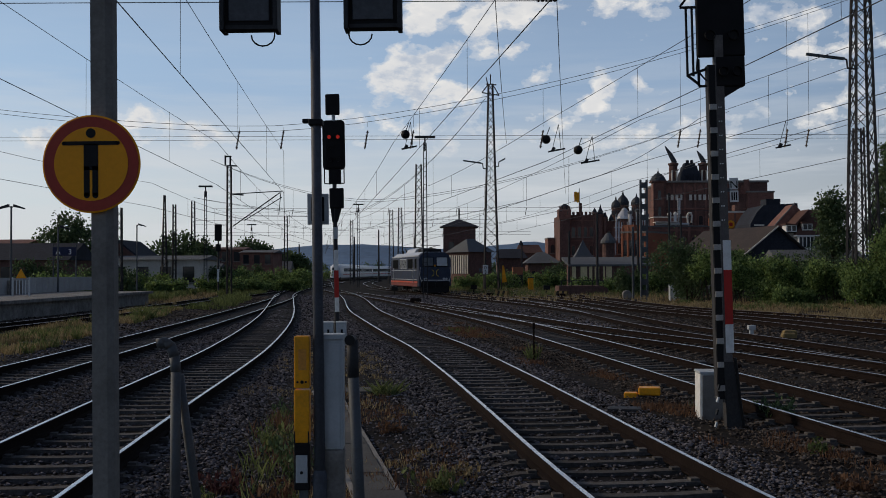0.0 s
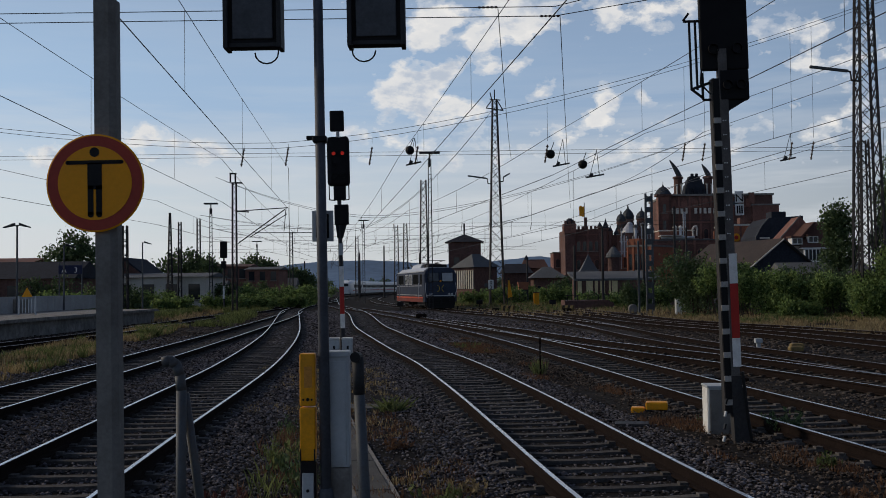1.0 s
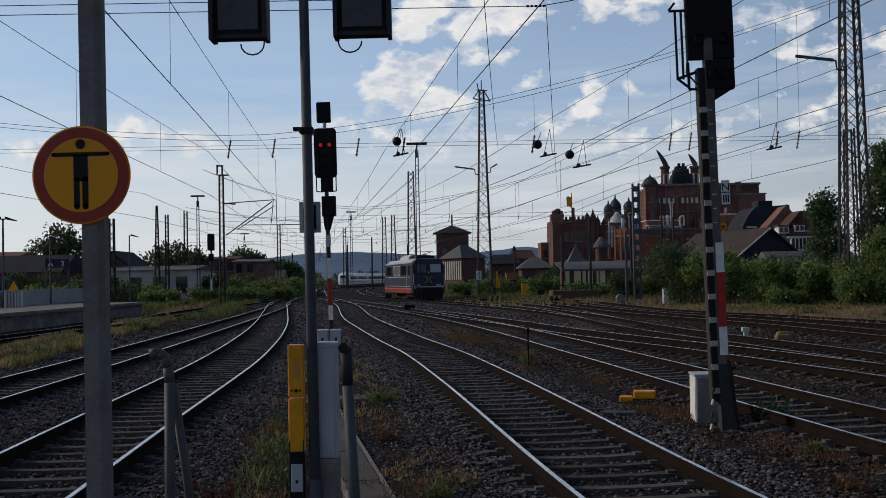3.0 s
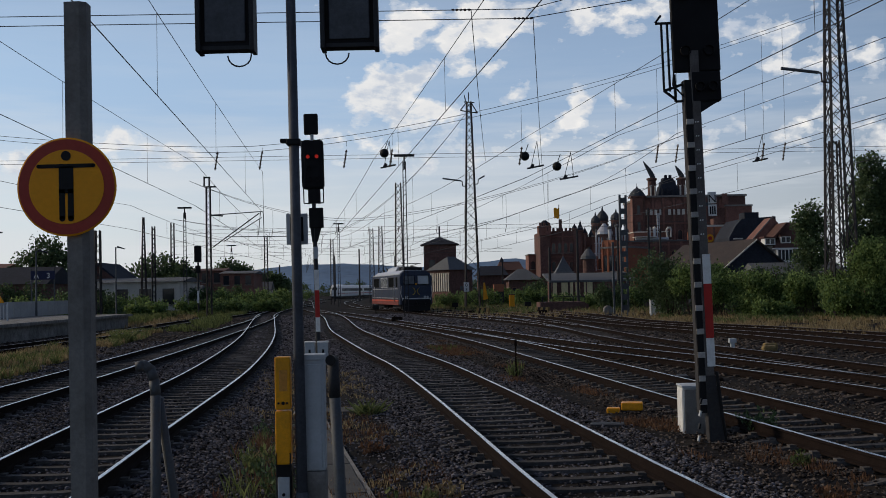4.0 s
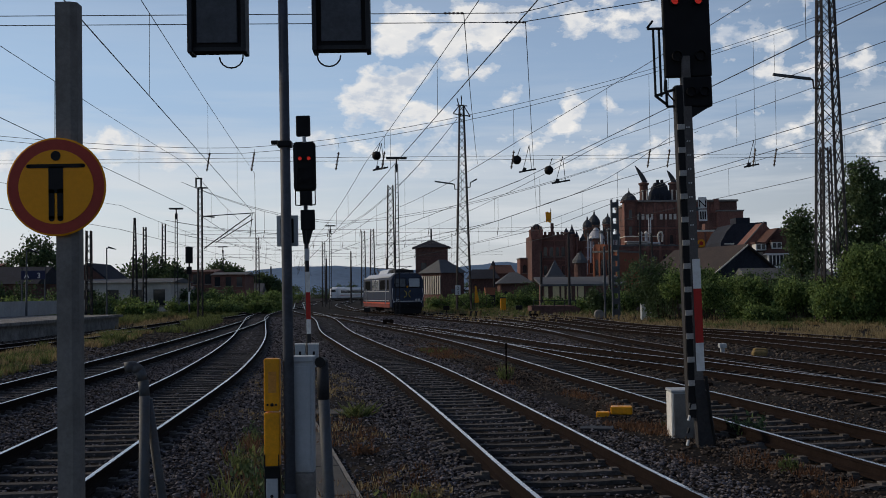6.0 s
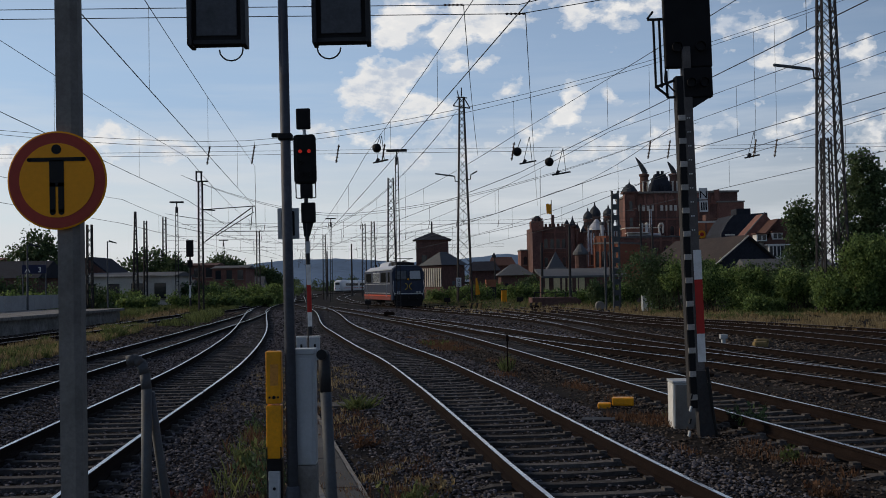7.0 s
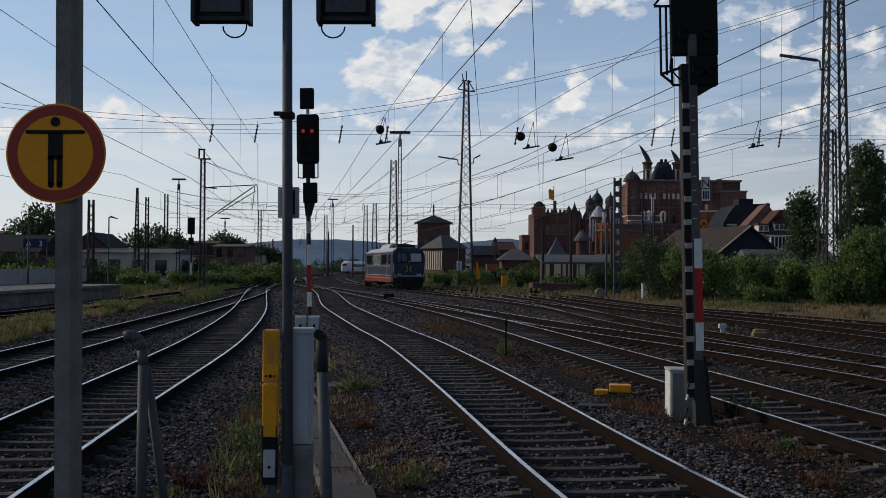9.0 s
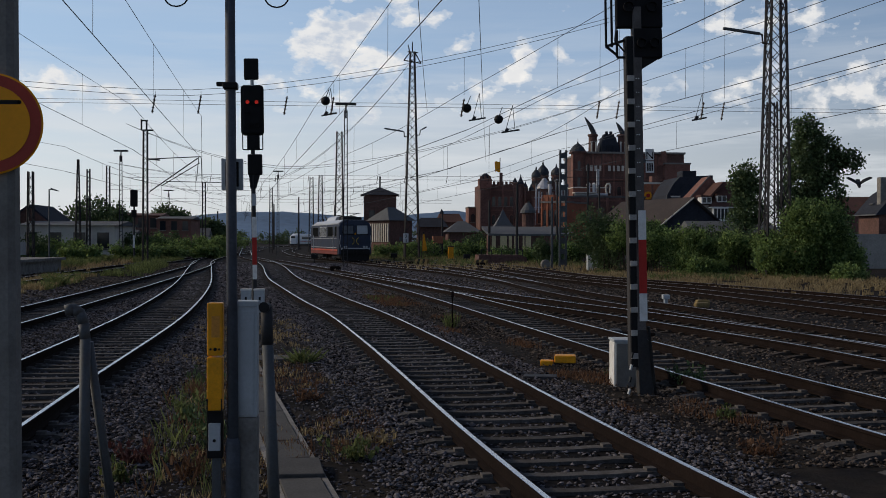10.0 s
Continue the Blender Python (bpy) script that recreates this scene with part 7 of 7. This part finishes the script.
leafy_weed(-2.02, 13.1, 0.20, 0.30, 16, GRASS, "leafy yellow-green weed on the ballast")
leafy_weed(-2.08, 9.7, 0.16, 0.22, 14, GRASS, "leafy green weed at the pipe's foot")
leafy_weed(-2.12, 10.5, 0.22, 0.20, 22, DOCK_RED, "reddish dock plant on the ballast")
leafy_weed(-1.50, 11.2, 0.22, 0.36, 20, LEAF_DARK, "tall green weed beside the yellow box")
leafy_weed(-1.75, 12.2, 0.24, 0.36, 16, LEAF_DARK, "dark leafy weed beside the yellow box")
leafy_weed(-1.50, 9.8, 0.20, 0.32, 14, GRASS_RUST, "brown withered weed beside the yellow box")
leafy_weed(-2.2, 16.2, 0.25, 0.30, 14, LEAF_DARK, "dark leafy weed between the tracks")
leafy_weed(-0.05, 10.6, 0.28, 0.22, 20, GRASS, "low green weed beside the cable duct")
leafy_weed(0.18, 11.3, 0.22, 0.18, 14, GRASS_DRY, "low dry weed beside the cable duct")
leafy_weed(-0.7, 14.6, 0.26, 0.14, 16, GRASS_RUST, "low rusty weed beside the cable duct")
leafy_weed(4.29, 12.6, 0.14, 0.20, 12, GRASS, "small yellow-green weed beside the siding")
leafy_weed(4.7, 15.6, 0.34, 0.34, 26, LEAF_DARK, "dark leafy weed at the signal's foot")
leafy_weed(3.95, 10.6, 0.25, 0.16, 18, GRASS_RUST, "low rusty weed beside the siding")
weed_tuft(-11.2, 22, 0.6, 0.45, 160, GRASS, "spreading green weed on the verge")


# ---- small yard things ----
def yard_bits():
    t = thing("speed_board", 4.35, 113, -0.1, "white speed board on a thin post", "sign")
    part("post", rod(BM(), (0, 0, 0), (0, 0, 2.2), 0.05, n=6), LATTICE, t)
    p = part("board", box(BM(), 0, -0.06, 2.0, 0.55, 0.04, 0.95, 0.02), WHITE, t)
    letter("0", p, 0, -0.085, 2.5, 0.5)
    letter("3", p, 0, -0.085, 2.05, 0.5)
    t = thing("banner", 6.0, 114, 0.6, "yellow rolled banner on a post", "banner")
    part("post", rod(BM(), (0, 0, -0.7), (0.2, 0, 2.4), 0.05, n=6), LATTICE, t)
    part("cloth", prism(BM(), [(0.1, 0.4), (0.6, 0.5), (0.3, 2.2), (0.15, 2.2)], -0.05, 0.05), YELLOW, t)
    for x, y in ((-4.3, 98.0), (9.4, 100), (2.9, 104)):
        t = thing("shunting_signal", x, y, -0.1, "small low black shunting signal", "signal", group="dwarf signals")
        part("post", rod(BM(), (0, 0, 0), (0, 0, 0.7), 0.06, n=6), BLACK, t)
        part("lamp_box", box(BM(), 0, 0, 0.6, 0.6, 0.25, 0.4, 0.04), BLACK, t)
    t = thing("point_machine", 6.0, 24.0, -0.1, "rusty point machine box beside the rails", "point machine", rz=-8)
    part("body", box(BM(), 0, 0, 0.02, 0.9, 0.45, 0.24, 0.03), RAIL_RUST, t)
    part("lid", box(BM(), -0.4, 0, 0.05, 0.25, 0.5, 0.26, 0.03), DARK_STEEL, t)
    t = thing("point_lantern", 9.5, 34.0, -0.1, "grey point marker post", "marker")
    part("post", box(BM(), 0, 0, 0, 0.12, 0.12, 0.45, 0.02), CABINET_GREY, t)
    part("cap", box(BM(), 0, 0, 0.45, 0.22, 0.2, 0.14, 0.02), CABINET_GREY, t)
    for x, y in ((10.8, 34.5), (11.3, 36)):
        t = thing("point_lever", x, y, -0.1, "dirty yellow point lever weight", "point lever", group="point levers")
        part("weight", box(BM(), 0, 0, 0.12, 0.45, 0.3, 0.2, 0.06), material("dirty_yellow_iron", (0.20, 0.145, 0.06), 0.8, 0, 0.3, 4, 30, 0.2), t)
        part("frame", box(BM(), 0, 0, 0, 0.9, 0.3, 0.14), DARK_STEEL, t)
    for x, y in ((3.6, 88), (8.9, 85), (-2.0, 72)):
        t = thing("point_lever", x, y, -0.1, "rusty point lever with counterweight", "point lever", group="point levers")
        part("weight", box(BM(), 0.2, 0, 0.25, 0.7, 0.4, 0.3, 0.08), RAIL_RUST, t)
        part("frame", box(BM(), 0, 0, 0, 1.0, 0.5, 0.25), DARK_STEEL, t)
    t = thing("trackside_cabinet", 16.35, 78, -0.1, "grey trackside cabinet with a white door", "cabinet")
    part("body", box(BM(), 0, 0, 0, 0.7, 0.5, 1.3, 0.03), CABINET_GREY, t)
    part("door", box(BM(), -0.1, -0.26, 0.06, 0.45, 0.03, 1.2), WHITE, t)
    for x, y in ((4.6, 88.0), (9.1, 86.0)):
        t = thing("wheel_stop", x, y, 0.1, "low black and yellow striped stop block on the rails", "stop block", rz=-30, group="wheel stops")
        for k in range(5):
            part("stripe", prism(BM(), [(-0.55 + k * 0.22, 0.0), (-0.33 + k * 0.22, 0.0), (-0.18 + k * 0.22, 0.55), (-0.40 + k * 0.22, 0.55)], -0.15, 0.15), BLACK if k % 2 else MATS["dirty_yellow_iron"], t)
    t = thing("marker_post", 2.16, 26.3, -0.1, "thin rusty marker post between the tracks", "post")
    part("post", rod(BM(), (0, 0, 0), (0, 0, 1.0), 0.022, n=6), RAIL_RUST, t)
    part("head", box(BM(), 0, 0, 0.9, 0.06, 0.05, 0.14), RAIL_RUST, t)
    t = thing("yellow_cabinet", 8.9, 112, -0.1, "narrow yellow trackside cabinet", "cabinet")
    part("body", box(BM(), 0, 0, 0, 0.55, 0.4, 1.6, 0.03), YELLOW, t)
    part("cap", box(BM(), 0, 0, 1.6, 0.65, 0.5, 0.1), DARK_STEEL, t)


yard_bits()

def bird():
    t = thing("bird", 17.56, 38, 4.22, "dark crow gliding with spread wings", "bird")
    bm = BM()
    lathe(bm, [(0.01, -0.24), (0.05, -0.16), (0.075, 0.0), (0.06, 0.12), (0.045, 0.17), (0.05, 0.21), (0.02, 0.27), (0.004, 0.31)], 10, pose(0, 0, 0, 0, 90, 180))
    part("body", bm, BLACK, t, smooth=True)
    bm = BM()
    prism(bm, [(0.18, -0.012), (0.40, -0.006), (0.40, 0.006), (0.18, 0.012)], -0.07, 0.07)
    part("tail", bm, BLACK, t)
    wings = []
    for s in (-1, 1):
        bm = BM()
        shape = [(0.0, -0.09), (0.25, -0.13), (0.48, -0.06), (0.50, 0.02), (0.40, 0.10), (0.20, 0.12), (0.0, 0.10)]
        a = [bm.verts.new((y, s * x, 0.10 * math.sin(x * 4.2) + 0.006)) for x, y in shape]
        b = [bm.verts.new((y, s * x, 0.10 * math.sin(x * 4.2) - 0.006)) for x, y in shape]
        bm.faces.new(a)
        bm.faces.new(b[::-1])
        for i in range(7):
            bm.faces.new((a[i], b[i], b[(i + 1) % 7], a[(i + 1) % 7]))
        bmesh.ops.recalc_face_normals(bm, faces=bm.faces)
        wings.append((part("wing", bm, BLACK, t), s))
    return t, wings


BIRD, WINGS = bird()

# ---- ballast stones and sleepers ----
STONE_V = [(0.5, 0.1, 0.0), (0.1, 0.5, -0.1), (-0.5, 0.15, 0.05), (-0.2, -0.45, -0.05), (0.3, -0.4, 0.1), (0.05, 0.05, 0.42), (0.0, 0.0, -0.4)]
STONE_F = [(0, 1, 5), (1, 2, 5), (2, 3, 5), (3, 4, 5), (4, 0, 5), (1, 0, 6), (2, 1, 6), (3, 2, 6), (4, 3, 6), (0, 4, 6)]


def stones(u0, u1, y0, y1, count, size, mat, label, z=LEVEL - 0.054):
    d = y0 + (y1 - y0) * rng.uniform(0, 1, count) ** 1.6
    u = rng.uniform(u0, u1, count)
    s = size * rng.uniform(0.5, 1.25, count) * (1 + d / 60)
    pos = np.stack([u + SLANT * d, d, z + rng.uniform(-0.03, 0.03, count)], 1)
    ob = scatter("ballast", STONE_V, STONE_F, pos, np.stack([s, s * rng.uniform(0.6, 1, count), s * rng.uniform(0.5, 0.9, count)], 1), rng.uniform(0, 6.28, count), mat, None, rng.uniform(-0.8, 0.8, count))
    tagged(ob, label, "ballast", kind="stuff")


stones(1.2, 5.0, 8, 45, 30000, 0.046, STONE, "dark grey ballast stones under the main track")
stones(-6.2, -0.6, 8, 45, 34000, 0.046, STONE, "dark grey ballast stones under the curved track")
stones(-9.0, -5.6, 15, 50, 10000, 0.06, STONE, "dark grey ballast stones under the joining track")
stones(-1.4, 1.4, 7, 40, 20000, 0.038, STONE, "brownish scattered ballast between the tracks")
stones(4.6, 10, 10, 50, 26000, 0.048, STONE_BROWN, "brownish ballast stones under the sidings")
stones(-3.5, 12, 42, 100, 26000, 0.075, STONE, "dark ballast under the far ladder of tracks")
stones(-14, -4, 40, 95, 12000, 0.08, STONE_BROWN, "brownish ballast under the far left tracks")
stones(9.5, 22, 20, 70, 22000, 0.07, STONE_BROWN, "brown ballast stones under the goods tracks")



def shoulder(key, y0, y1, count, mat, label):
    """Heaped stones along both ends of the sleepers of a track."""
    line = LINES[key]
    d = y0 + (y1 - y0) * rng.uniform(0, 1, count) ** 1.4
    side = np.where(rng.uniform(size=count) < 0.5, -1.0, 1.0)
    off = side * rng.uniform(0.98, 1.75, count)
    s = 0.044 * rng.uniform(0.5, 1.25, count) * (1 + d / 60)
    pos = np.stack([np.interp(d, line[:, 1], line[:, 0]) + off, d, LEVEL - 0.022 - 0.05 * np.maximum(0, np.abs(off) - 1.35) + rng.uniform(-0.03, 0.025, count)], 1)
    ob = scatter("ballast", STONE_V, STONE_F, pos, np.stack([s, s * rng.uniform(0.6, 1, count), s * rng.uniform(0.5, 0.9, count)], 1), rng.uniform(0, 6.28, count), mat, None, rng.uniform(-0.8, 0.8, count))
    tagged(ob, label, "ballast", kind="stuff")


shoulder("A", 7.5, 45, 15000, STONE, "dark ballast shoulders of the main track")
shoulder("F", 7.5, 45, 15000, STONE, "dark ballast shoulders of the curved track")
shoulder("B", 12, 50, 9000, STONE_BROWN, "brownish ballast shoulders of the siding")
shoulder("G", 14, 50, 7000, STONE, "dark ballast shoulders of the joining track")

for parent, line, me, keep, far in SLEEPERS:
    rest_v, rest_f = [], []
    base = [tuple(v.co) for v in me.vertices]
    polys = [tuple(p.vertices) for p in me.polygons]
    for x, y, h in line:
        r = h - math.pi / 2
        if y > far or y < 4:
            continue
        if y < keep[1]:
            ob = new("sleeper", me)
            ob.parent = parent
            ob.matrix_basis = pose(x, y, LEVEL + random.uniform(-0.015, 0.0), 0, 0, math.degrees(r) + random.uniform(-0.6, 0.6))
        else:
            k, c, s = len(rest_v), math.cos(r), math.sin(r)
            rest_v += [(x + a * c - b * s, y + a * s + b * c, z + LEVEL) for a, b, z in base]
            rest_f += [tuple(i + k for i in p) for p in polys]
    if rest_v:
        tagged(raw("far_sleepers", rest_v, rest_f, me.materials[0], parent), kind="stuff")


# ---- what moves ----
def motions():
    for ob, n in COACHES:
        walk(ob, [(t, line_pose(TRAIN_LINE, way + n * PITCH)) for t, way in TAIL_WAY])

    # the bird comes in from the right, its wings beating slowly
    walk(BIRD, [(t, pose(17.56 + 14.0 * (10 - t), 38 + 2.0 * (10 - t), 4.22 + 0.02 * (10 - t), 0, -28, 72)) for t in (0.0, 2.5, 5.0, 7.5, 10.0)])
    for ob, s in WINGS:
        walk(ob, [(k / 10, pose(0, 0, 0, s * (4 + 16 * math.cos((k - 100) / 10 * 9.0)), 0, 0)) for k in range(0, 101)])


motions()
